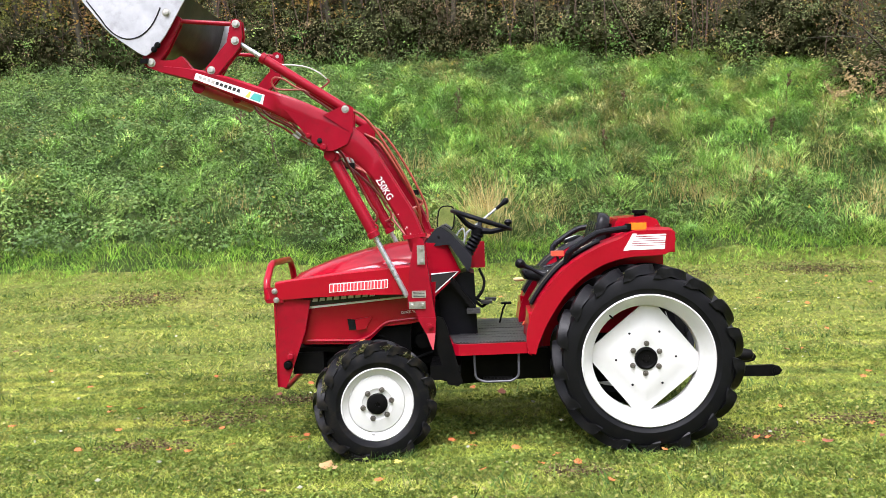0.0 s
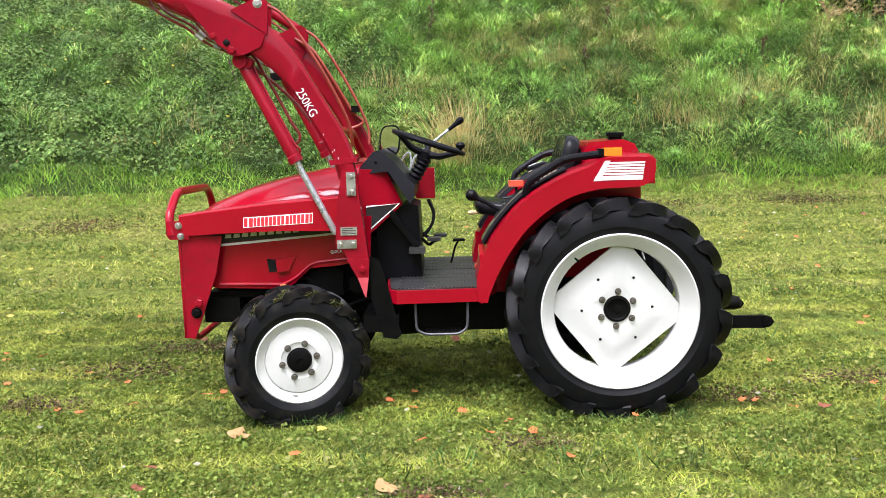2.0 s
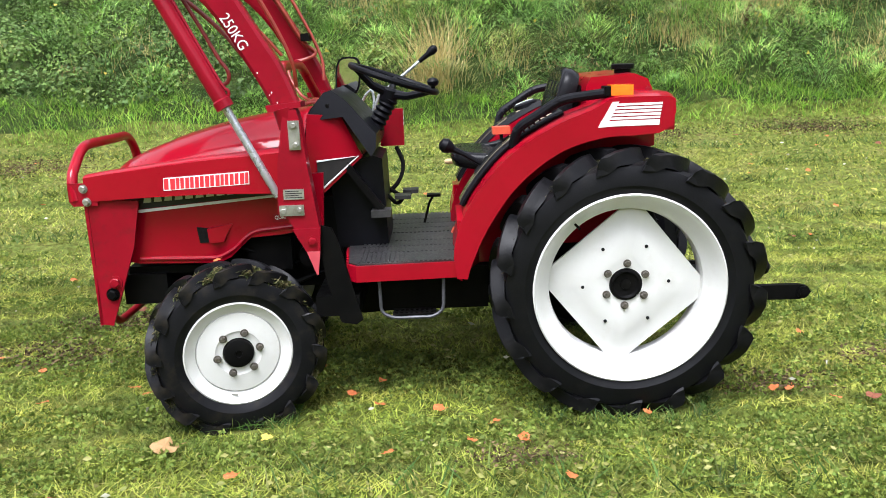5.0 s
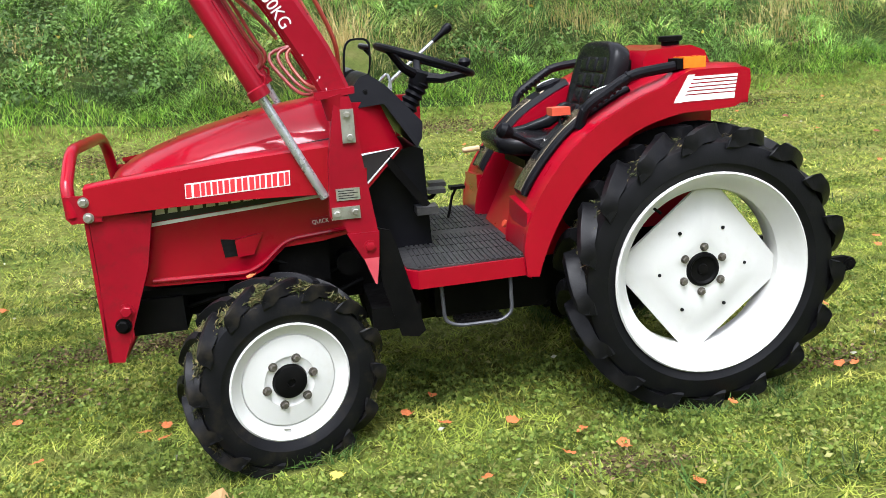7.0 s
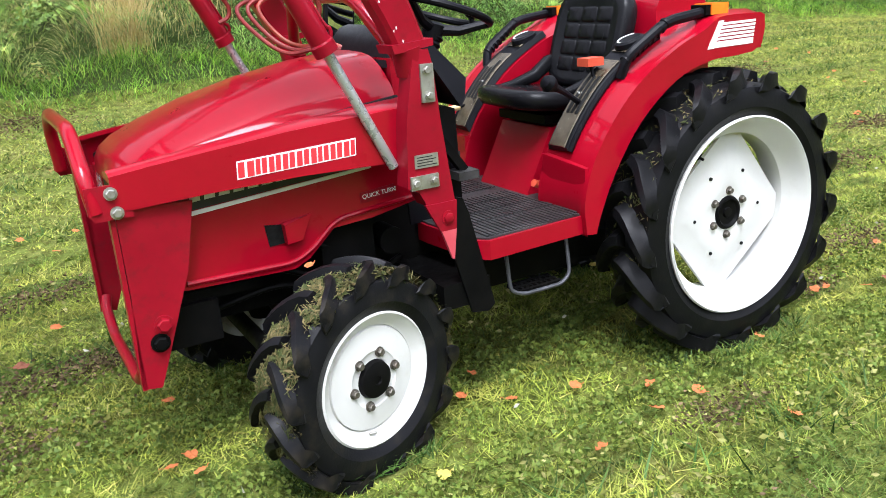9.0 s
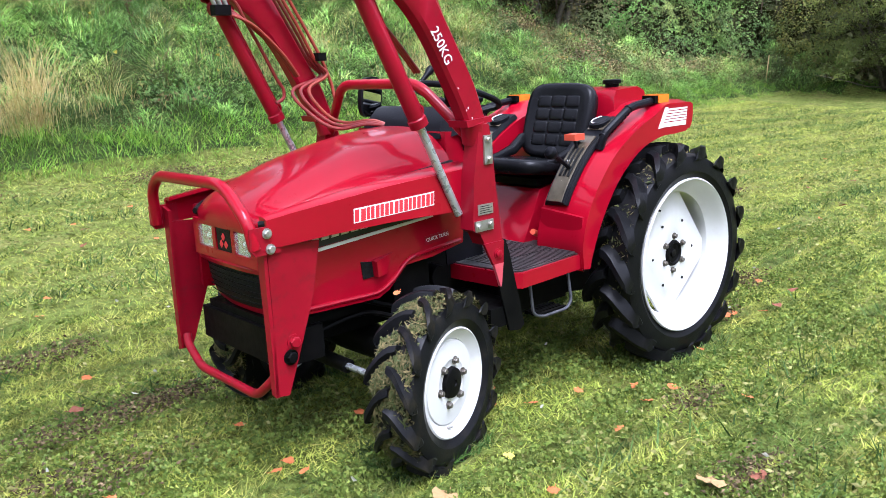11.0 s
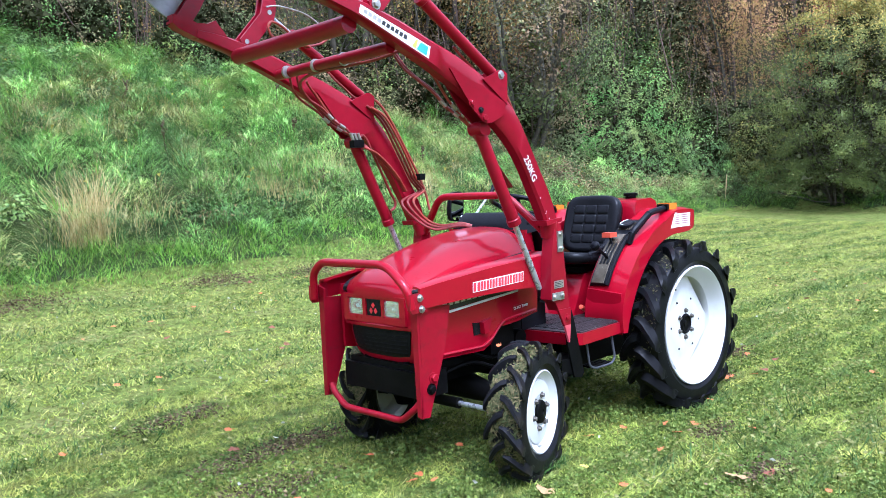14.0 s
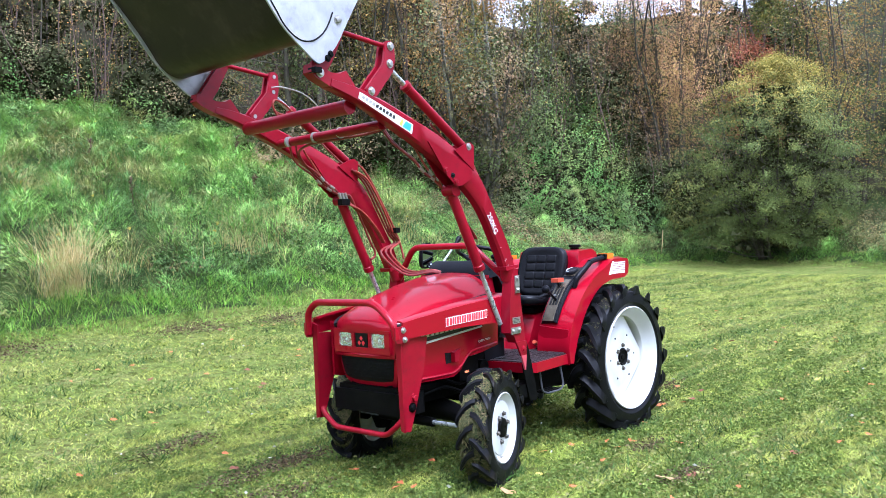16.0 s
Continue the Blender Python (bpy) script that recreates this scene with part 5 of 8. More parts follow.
def rear_wheel(side):
    w = new("rear_wheel")
    w.parent = tractor
    w.matrix_local = pose(-0.003, side * 0.500, 0.455) @ (pose(0, 0, 0) if side < 0 else pose(0, 0, 0, 0, 0, 180))
    add_tyre(w, 0.524, 0.240, 0.338, 17, 0.044, 0.048, 0.36, RUBBER, "black ribbed tractor tyre with worn lugs")
    rim = bmesh.new()
    lathe(rim, [(0.352, -0.096), (0.363, -0.102), (0.366, -0.114), (0.360, -0.119), (0.347, -0.108), (0.341, -0.094), (0.330, -0.080), (0.318, -0.055), (0.296, -0.035), (0.292, 0.0), (0.295, 0.05), (0.335, 0.075), (0.350, 0.098), (0.360, 0.10), (0.352, 0.085), (0.318, 0.055), (0.318, -0.02), (0.335, -0.07)], ring=72, closed=True)
    part("rim", rim, WHITE, w, "white painted steel rim")
    disc = bmesh.new()
    ring_pts = []
    for q in range(4):
        for d in (-8.2, -4, 0, 4, 8.2):
            ring_pts.append(math.radians(q * 90 + 84 + d))
    outer = [Vector((0.297 * math.cos(a), -0.012, 0.297 * math.sin(a))) for a in ring_pts]

    def toward(p, r, y):
        v = Vector((p.x, 0, p.z)).normalized() * r
        return Vector((v.x, y, v.z))
    rows = [[p + Vector((0, 0.014, 0)) for p in outer], outer, [toward(p, min(0.225, Vector((p.x, p.z)).length * 0.9), -0.020) for p in outer], [toward(p, 0.205, -0.028) for p in outer], [toward(p, 0.118, -0.036) for p in outer], [toward(p, 0.108, -0.034) for p in outer], [toward(p, 0.062, -0.034) for p in outer], [toward(p, 0.062, 0.0) for p in outer]]
    loft(disc, rows, cap=False)
    part("wheel_disc", disc, WHITE, w, "white painted wheel disc with cut corners", 30)
    hub = bmesh.new()
    lathe(hub, [(0.064, 0.03), (0.064, -0.034), (0.060, -0.042), (0.052, -0.044), (0.045, -0.036), (0.020, -0.032), (0.018, -0.040), (0, -0.041)], ring=28)
    part("hub", hub, IRON, w, "black hub")
    for i in range(6):
        a = math.radians(87 + i * 60)
        b = bmesh.new()
        hexnut(b, (0.083 * math.cos(a), -0.034, 0.083 * math.sin(a)), 0.0115, 0.016)
        part("wheel_nut", b, NUT, w, "rusty wheel nut")
    # dark discs on the surface, painting the shade in empty bolt holes
    for i in range(6):
        a = math.radians(62 + i * 60)
        b = bmesh.new()
        rod(b, (0.165 * math.cos(a), -0.028, 0.165 * math.sin(a)), (0.165 * math.cos(a), -0.0335, 0.165 * math.sin(a)), 0.0065)
        part("bolt_hole_shade", b, GRILLE_AND_GAPS, w, "dark disc for the shade in an empty bolt hole")
    b = bmesh.new()
    rod(b, (-0.20, -0.05, 0.25), (-0.185, -0.085, 0.235), 0.005)
    part("valve", b, IRON, w)
    clippings_on(w, 0.50, 0.22, 2200, 101, (1.2, 3.6), w)
    return w


def front_wheel(side):
    w = new("front_wheel")
    w.parent = tractor
    steer = 17
    turn = pose(-1.541, side * 0.436, 0.254, 0, 0, steer)
    w.matrix_local = turn @ pose(0, side * 0.085, 0) @ (pose(0, 0, 0) if side < 0 else pose(0, 0, 0, 0, 0, 180))
    add_tyre(w, 0.345, 0.178, 0.187, 14, 0.034, 0.034, 0.44, RUBBER_MUD, "small black lugged tyre caked with grass")
    rim = bmesh.new()
    lathe(rim, [(0.193, -0.060), (0.203, -0.066), (0.206, -0.075), (0.200, -0.079), (0.190, -0.068), (0.178, -0.062), (0.168, -0.052), (0.161, -0.050), (0.1585, -0.0445), (0.156, -0.0545), (0.120, -0.060), (0.088, -0.062), (0.082, -0.058), (0.060, -0.058), (0.060, -0.03), (0.165, -0.03), (0.17, 0.05), (0.195, 0.075), (0.198, 0.06), (0.18, 0.03), (0.18, -0.045)], ring=60, closed=True)
    part("rim", rim, WHITE, w, "white painted dished front rim")
    hub = bmesh.new()
    lathe(hub, [(0.058, 0.02), (0.058, -0.060), (0.055, -0.072), (0.046, -0.076), (0.014, -0.078), (0.012, -0.072), (0, -0.072)], ring=28)
    part("hub", hub, IRON, w, "black hub cap")
    for i in range(6):
        a = math.radians(70 + i * 60)
        b = bmesh.new()
        hexnut(b, (0.082 * math.cos(a), -0.060, 0.082 * math.sin(a)), 0.0115, 0.017)
        part("wheel_nut", b, NUT, w, "rusty wheel nut")
    b = bmesh.new()
    rod(b, (-0.04, -0.06, -0.163), (-0.018, -0.068, -0.165), 0.004)
    part("valve", b, STEEL, w)
    clippings_on(w, 0.338, 0.165, 21000, 105 + side, (-0.6, 4.2), w)
    return w


for s in SIDES:
    rear_wheel(s)
    front_wheel(s)


# engine hood
HOOD_SHAPE = [(0.0, 1.0), (0.30, 0.985), (0.48, 0.945), (0.58, 0.885), (0.70, 0.73), (0.82, 0.50), (0.92, 0.27), (1.0, 0.0)]


def hood_ring(x, top, w, zb, n=40):
    """An outline across the tractor: a crowned middle, a soft shoulder crease and falling sides."""
    ts, hs = zip(*HOOD_SHAPE)
    pts = []
    for i in range(n + 1):
        y = -1 + 2 * i / n
        h = float(np.interp(abs(y), ts, hs)) * 0.6 + 0.4 * (1 - abs(y) ** 2.6) ** 0.6
        h -= 0.014 * math.exp(-((abs(y) - 0.66) / 0.09) ** 2)
        pts.append((x, y * w, zb + (top - zb) * h))
    return pts + [(x, w * 0.97, zb - 0.018), (x, -w * 0.97, zb - 0.018)]


HOOD = [(-2.052, 0.895, 0.120, 0.878), (-2.046, 0.918, 0.180, 0.880), (-2.030, 0.940, 0.228, 0.884), (-1.990, 0.966, 0.268, 0.895), (-1.91, 1.000, 0.294, 0.918), (-1.77, 1.050, 0.308, 0.943),
        (-1.59, 1.097, 0.316, 0.967), (-1.41, 1.128, 0.320, 0.990), (-1.30, 1.140, 0.320, 1.002), (-1.225, 1.144, 0.318, 1.010)]
bm = bmesh.new()
loft(bm, [hood_ring(x, top, w, zb) for x, top, w, zb in HOOD])
hood = part("hood", bm, RED, tractor, "glossy red engine hood sloping to the front", 40)
# dark strips painting the shade of the gap between hood and beam
for s in SIDES:
    bm = bmesh.new()
    tube(bm, curve_through([(x, s * (w + 0.008), zb + 0.001) for x, top, w, zb in HOOD[2:]]), 0.0125, 8)
    part("hood_edge_gap_shade", bm, GRILLE_AND_GAPS, hood, "dark strip in place of the shaded gap along the hood's edge")

bm = bmesh.new()
prism(bm, [(-1.215, 1.128), (-1.090, 1.118), (-1.012, 0.945), (-1.165, 0.815), (-1.20, 0.80), (-1.225, 1.0)], -0.300, 0.300, 0.02)
bent(bm, lambda v: (v.x, v.y * (1.0 - max(0, v.z - 1.0) * 0.5) * (1.0 - 2.0 * max(0, v.x + 1.185)), v.z))
part("cowl", bm, RED, tractor, "red cowl behind the hood")

# lower side panels with a vent scoop
PANEL = [(-2.00, 0.90), (-2.00, 0.575), (-1.925, 0.560), (-1.607, 0.550), (-1.556, 0.573), (-1.470, 0.650), (-1.338, 0.658), (-1.174, 0.686), (-1.16, 0.90)]
for s in SIDES:
    bm = bmesh.new()
    prism(bm, PANEL, s * 0.318, s * 0.300, 0.006)
    panel = part("side_panel", bm, RED, tractor, "red lower engine side panel")
    bm = bmesh.new()
    tube(bm, rounded([(-1.925, s * 0.320, 0.580), (-1.607, s * 0.320, 0.572), (-1.545, s * 0.320, 0.602), (-1.462, s * 0.320, 0.676), (-1.19, s * 0.320, 0.70)], 0.04), 0.008, 8)
    part("rib", bm, RED, panel)
    bm = bmesh.new()
    prism(bm, [(-1.630, 0.640), (-1.634, 0.698), (-1.536, 0.712), (-1.566, 0.664), (-1.576, 0.640)], s * 0.320, s * 0.352, 0.003)
    bent(bm, lambda v: (v.x, s * (0.320 + max(0, abs(v.y) - 0.320) * max(0.05, min(1.0, (-1.532 - v.x) / 0.095))), v.z))
    part("vent_scoop", bm, RED, panel, "red air vent scoop")
    # black plate on the panel, its colour the shade inside the vent
    bm = bmesh.new()
    prism(bm, [(-1.676, 0.636), (-1.684, 0.702), (-1.626, 0.694), (-1.622, 0.638)], s * 0.3185, s * 0.322, 0.001)
    part("vent_opening_shade", bm, GRILLE_AND_GAPS, panel, "black plate in place of the shade in the vent opening")
    bm = bmesh.new()
    prism(bm, [(-1.99, 0.828), (-1.99, 0.778), (-1.33, 0.826), (-1.33, 0.862)], s * 0.3175, s * 0.3205, 0.0005)
    part("black_stripe", bm, STICKER_BLACK, panel, "black stripe half hidden by the loader beam")
    bm = bmesh.new()
    prism(bm, [(-1.99, 0.775), (-1.99, 0.763), (-1.33, 0.814), (-1.33, 0.824)], s * 0.3175, s * 0.323, 0.001)
    part("silver_stripe", bm, STICKER, panel, "silver white trim stripe")
    for i in range(9):
        bm = bmesh.new()
        x0 = -1.885 + i * 0.042
        z0 = 0.808 + (x0 + 1.885) * 0.060
        prism(bm, [(x0, z0), (x0 + 0.032, z0 + 0.002), (x0 + 0.032, z0 + 0.020), (x0 + 0.005, z0 + 0.020)], s * 0.3205, s * 0.3215, 0)
        part("mark", bm, STICKER, panel, "white block mark")

# black triangle decal on the cowl
def cowl_side(v):
    """Lays a flat outline on the cowl's side, which narrows to the back."""
    return (v.x, v.y * (1.0 - 2.0 * max(0, v.x + 1.185)), v.z)


for s in SIDES:
    bm = bmesh.new()
    prism(bm, [(-1.185, 0.942), (-1.030, 0.945), (-1.185, 0.822)], s * 0.2985, s * 0.3040, 0.0005)
    part("cowl_decal", bent(bm, cowl_side), STICKER_BLACK, tractor, "black triangle decal with white outline")
    bm = bmesh.new()
    tube(bm, [(-1.185, s * 0.304, 0.944), (-1.028, s * 0.304, 0.949), (-1.185, s * 0.304, 0.820)], 0.0045, 6)
    part("decal_outline", bent(bm, cowl_side), STICKER, tractor, "white outline of the cowl decal")

# grille and headlights
bm = bmesh.new()
prism_x(bm, [(-0.262, 0.868), (0.262, 0.868), (0.258, 0.735), (0.250, 0.715), (-0.250, 0.715), (-0.258, 0.735)], -2.030, -1.92, 0.012)
front = part("grille_housing", bm, RED, tractor, "red grille housing below the hood nose")
# black block whose colour stands in for shade under the hood nose
bm = bmesh.new()
box(bm, -2.028, -1.95, -0.235, 0.235, 0.862, 0.882, 0.003)
part("nose_gap_shade", bm, GRILLE_AND_GAPS, front, "dark block in place of the shaded gap under the hood nose")
bm = bmesh.new()
box(bm, -2.046, -1.98, -0.055, 0.055, 0.852, 0.892, 0.005)
part("hood_catch", bm, RED, front)
for y0, y1, z0, z1 in ((-0.232, 0.232, 0.848, 0.866), (-0.232, 0.232, 0.730, 0.765), (-0.232, -0.192, 0.763, 0.850), (0.192, 0.232, 0.763, 0.850), (-0.082, -0.058, 0.763, 0.850), (0.058, 0.082, 0.763, 0.850)):
    bm = bmesh.new()
    box(bm, -2.048, -2.026, y0, y1, z0, z1, 0.004)
    part("lamp_frame", bm, RED, front)
for s in SIDES:
    lamp = bmesh.new()
    rows = []
    for x0, g in ((-2.040, 1.0), (-2.024, 0.80), (-2.014, 0.45)):
        rows.append([Vector((x0, s * 0.137, 0.806)) + v for v in [Vector((0, 0.053 * g * math.copysign(abs(math.cos(q)) ** 0.35, math.cos(q)), 0.039 * g * math.copysign(abs(math.sin(q)) ** 0.35, math.sin(q)))) for q in [k * math.tau / 24 for k in range(24)]]])
    loft(lamp, rows)
    head = part("headlight", lamp, LAMP_REFLECTOR, front, "clear rectangular headlight in a red frame")
    b = bmesh.new()
    rows = []
    for x0, g in ((-2.040, 1.02), (-2.046, 1.02), (-2.050, 0.93), (-2.052, 0.6)):
        rows.append([Vector((x0, s * 0.137, 0.806)) + v for v in [Vector((0, 0.053 * g * math.copysign(abs(math.cos(q)) ** 0.35, math.cos(q)), 0.039 * g * math.copysign(abs(math.sin(q)) ** 0.35, math.sin(q)))) for q in [k * math.tau / 24 for k in range(24)]]])
    loft(b, rows)
    part("lens", b, GLASS, head, "clear glass lens").visible_shadow = False
    b = bmesh.new()
    tube(b, [(-2.026, s * 0.137, 0.806), (-2.036, s * 0.137, 0.806), (-2.041, s * 0.137, 0.806)], [0.010, 0.010, 0.004], 12)
    part("bulb", b, STICKER, head)
    b = bmesh.new()
    prism_x(b, [(s * 0.180, 0.790), (s * 0.096, 0.785), (s * 0.096, 0.775), (s * 0.180, 0.775)], -2.0385, -2.0365, 0)
    part("reflector_step", b, CHROME, head)
bm = bmesh.new()
prism_x(bm, [(-0.050, 0.850), (0.050, 0.850), (0.048, 0.758), (-0.048, 0.758)], -2.046, -2.03, 0.004)
badge = part("badge_plate", bm, GRILLE_AND_GAPS, front, "black plate with a plain red badge")
for y0, z0 in ((-0.017, 0.790), (0.017, 0.790), (0.0, 0.817)):
    b = bmesh.new()
    prism_x(b, [(y0, z0 - 0.015), (y0 + 0.013, z0), (y0, z0 + 0.015), (y0 - 0.013, z0)], -2.0485, -2.0445, 0)
    part("badge_shape", b, STICKER_RED, badge)
bm = bmesh.new()
rows = []
for z, hw, x0 in ((0.720, 0.240, -2.020), (0.66, 0.236, -2.018), (0.60, 0.226, -2.010), (0.56, 0.214, -2.000), (0.535, 0.195, -1.985)):
    rows.append([(x0 + 0.018 * abs(y) ** 2.5, y * hw, z) for y in [-1 + q / 6 for q in range(13)]] + [(-1.93, hw, z), (-1.93, -hw, z)])
loft(bm, rows)
lower = part("lower_grille", bm, RED, tractor, "red frame of the lower grille")
bm = bmesh.new()
rows = []
for z, hw, x0 in ((0.712, 0.222, -2.028), (0.66, 0.216, -2.026), (0.60, 0.203, -2.018), (0.575, 0.192, -2.010), (0.562, 0.170, -2.004)):
    rows.append([(x0 + 0.018 * abs(y) ** 2.5, y * hw, z) for y in [-1 + q / 6 for q in range(13)]] + [(-1.96, hw, z), (-1.96, -hw, z)])
loft(bm, rows)
part("mesh_screen", bm, GRILLE_AND_GAPS, lower, "glossy black radiator screen")
for i in range(6):
    b = bmesh.new()
    z = 0.592 + i * 0.019
    h = 0.195 + (z - 0.575) * 0.14
    tube(b, [(-2.024 + 0.018 * abs(y) ** 2.5 - 0.006, y * h, z) for y in [-1 + q / 5 for q in range(11)]], 0.0022, 5)
    part("grille_bar", b, IRON, lower)
bm = bmesh.new()
rows = []
for z, dx in ((0.728, 0.0), (0.732, -0.02), (0.722, -0.028), (0.706, -0.022), (0.704, 0.0)):
    rows.append([(-2.022 + dx + 0.02 * abs(y) ** 2.5, y * 0.250, z) for y in [-1 + q / 6 for q in range(13)]])
loft(bm, rows, cap=False, loop=False)
part("grille_lip", bm, RED, front)

# dashboard, steering column and wheel
DASH = [(-1.225, 1.10), (-1.205, 1.175), (-1.150, 1.238), (-1.120, 1.247), (-1.062, 1.205), (-0.945, 1.040), (-0.950, 0.985), (-0.970, 0.950), (-1.075, 1.112)]
bm = bmesh.new()
prism(bm, DASH, -0.275, 0.275, 0.016)
bent(bm, lambda v: (v.x, v.y * (1.0 - max(0, v.z - 1.06) * 0.95), v.z - 0.03 * (abs(v.y) / 0.275) ** 2 * (v.z > 1.15)))
dash = part("dashboard", bm, BLACK, tractor, "black plastic dashboard cowl")
bm = bmesh.new()
hexnut(bm, (-1.135, -0.243, 1.155), 0.008, 0.006)
part("screw", bm, IRON, dash)
bm = bmesh.new()
prism(bm, [(-1.155, 0.90), (-0.975, 0.945), (-0.935, 0.93), (-0.925, 0.565), (-1.135, 0.560)], -0.175, 0.175, 0.015)
part("pedestal", bm, BLACK, tractor, "black pedestal under the dashboard")
bm = bmesh.new()
prism(bm, [(-1.10, 0.92), (-1.075, 0.935), (-0.930, 0.735), (-0.955, 0.72)], -0.235, -0.205, 0.006)
clutch = part("clutch_pedal", bm, IRON, tractor, "black pedal arm with worn pad")
b = bmesh.new()
box(b, -0.985, -0.905, -0.262, -0.182, 0.700, 0.728, 0.006)
part("pad", b, MAT_RUBBER, clutch)
for yy, xx in ((0.02, -0.86), (0.17, -0.83)):
    bm = bmesh.new()
    tube(bm, rounded([(-0.95, yy, 0.76), (xx - 0.03, yy, 0.70), (xx, yy, 0.735)], 0.03), 0.009, 8)
    pedal = part("brake_pedal", bm, IRON, tractor, "black foot pedal")
    b = bmesh.new()
    box(b, xx - 0.04, xx + 0.03, yy - 0.035, yy + 0.035, 0.728, 0.745, 0.004)
    part("pad", b, MAT_RUBBER, pedal)
bm = bmesh.new()
tube(bm, [(-0.78, 0.24, 0.57), (-0.755, 0.25, 0.66), (-0.735, 0.25, 0.695)], 0.006, 8)
box(bm, -0.765, -0.70, 0.225, 0.275, 0.692, 0.704, 0.004)
part("throttle_pedal", bm, IRON, tractor, "small black foot throttle")

col0, col1 = Vector((-0.985, 0, 1.02)), Vector((-0.895, 0, 1.170))
bm = bmesh.new()
pts, rad = [], []
for i in range(15):
    pts.append(col0.lerp(col1, i / 14))
    rad.append(0.033 + (0.006 if i % 2 else -0.003))
tube(bm, pts, rad, 18)
column = part("steering_column", bm, BLACK, tractor, "ribbed black rubber steering column boot")
wheel_at, wheel_turn = Vector((-0.878, 0, 1.245)), pose(0, 0, 0, 0, 19.5, 0)
SW = Matrix.Translation(wheel_at) @ wheel_turn


def on_wheel(p):
    return SW @ Vector(p)


bm = bmesh.new()
circle = [on_wheel((0.188 * math.cos(q * math.tau / 48), 0.188 * math.sin(q * math.tau / 48), 0)) for q in range(49)]
tube(bm, circle, 0.0135, 10, False)
steering = part("steering_wheel", bm, BLACK, tractor, "black three-spoke steering wheel with spinner knob")
for a in (90, 210, 330):
    b = bmesh.new()
    c, s_ = math.cos(radians(a)), math.sin(radians(a))
    tube(b, [on_wheel((0.02 * c, 0.02 * s_, -0.062)), on_wheel((0.09 * c, 0.09 * s_, -0.05)), on_wheel((0.187 * c, 0.187 * s_, 0))], [0.021, 0.017, 0.013], 8)
    part("spoke", b, BLACK, steering)
b = bmesh.new()
tube(b, [on_wheel((0, 0, -0.10)), on_wheel((0, 0, -0.05)), on_wheel((0, 0, -0.04))], [0.036, 0.042, 0.03], 16)
part("hub", b, BLACK, steering)
b = bmesh.new()
k0 = on_wheel((0.175, 0.04, 0.0))
tube(b, [k0, k0 + Vector((0, 0, 0.018)), k0 + Vector((0, 0, 0.026)), k0 + Vector((0, 0, 0.04)), k0 + Vector((0, 0, 0.052)), k0 + Vector((0, 0, 0.056))], [0.010, 0.010, 0.022, 0.026, 0.018, 0.006], 14)
part("spinner_knob", b, BLACK, steering)

# rear-view mirror on the far side, loader control valve and lever
def oval_plate(y0, y1, hw, hh):
    bm = bmesh.new()
    loft(bm, [[Vector((-1.105 + hw * math.copysign(abs(math.cos(a)) ** 0.6, math.cos(a)) + 0.10 * (z_ := hh * math.copysign(abs(math.sin(a)) ** 0.6, math.sin(a))), y, 1.255 + z_)) for a in [j * math.tau / 20 for j in range(20)]] for y in (y0, y1)])
    return bm


mirror = part("mirror", oval_plate(0.318, 0.342, 0.058, 0.088), BLACK, tractor, "black oblong rear-view mirror")
part("mirror_glass", oval_plate(0.314, 0.319, 0.050, 0.080), MIRROR, mirror, "dull greenish mirror glass")
b = bmesh.new()
tube(b, rounded([(-1.10, 0.30, 1.19), (-1.06, 0.30, 1.09), (-1.0, 0.27, 1.02)], 0.03), 0.008, 8)
part("mirror_stalk", b, IRON, mirror)
bm = bmesh.new()
box(bm, -0.97, -0.86, 0.30, 0.36, 0.93, 1.10, 0.006)
valve = part("control_valve_box", bm, RED_WORN, tractor, "red loader control valve box")
for i in range(3):
    b = bmesh.new()
    box(b, -0.8605, -0.8585, 0.308, 0.352, 1.075 - i * 0.026, 1.088 - i * 0.026, 0)
    part("label_bar", b, STICKER, valve)
b = bmesh.new()
tube(b, [(-0.99, 0.33, 1.10), (-0.97, 0.335, 1.16), (-0.74, 0.362, 1.335)], 0.0075, 8)
lever = part("loader_lever", b, CHROME, tractor, "long bare steel loader lever")
b = bmesh.new()
tube(b, [(-0.775, 0.358, 1.308), (-0.735, 0.362, 1.338), (-0.715, 0.364, 1.354), (-0.700, 0.366, 1.366), (-0.692, 0.367, 1.372)], [0.010, 0.013, 0.021, 0.019, 0.007], 12)
part("grip", b, BLACK, lever)
for yy in (0.29, 0.31, 0.33):
    b = bmesh.new()
    tube(b, curve_through([(-0.90, yy, 0.92), (-0.87, yy - 0.03, 0.84), (-0.90, yy - 0.1, 0.76), (-1.0, yy - 0.12, 0.68)]), 0.009, 8)
    part("hydraulic_hose", b, IRON, tractor, "black hydraulic hose")
b = bmesh.new()
tube(b, curve_through([(-1.0, 0.22, 1.06), (-0.985, 0.235, 1.14), (-0.995, 0.245, 1.19), (-1.03, 0.25, 1.16), (-1.05, 0.25, 1.10)]), 0.006, 8)
part("hand_throttle", b, CHROME, tractor, "bent steel hand lever")

# platform, step, chassis
bm = bmesh.new()
prism_z(bm, [(-1.075, -0.47), (-1.035, -0.512), (-0.64, -0.490), (-0.55, -0.27), (-0.55, 0.27), (-0.64, 0.490), (-1.035, 0.512), (-1.075, 0.47), (-1.10, 0.22), (-1.10, -0.22)], 0.497, 0.560, 0.006)
floor_p = part("platform", bm, RED, tractor, "red platform edge")
bm = bmesh.new()
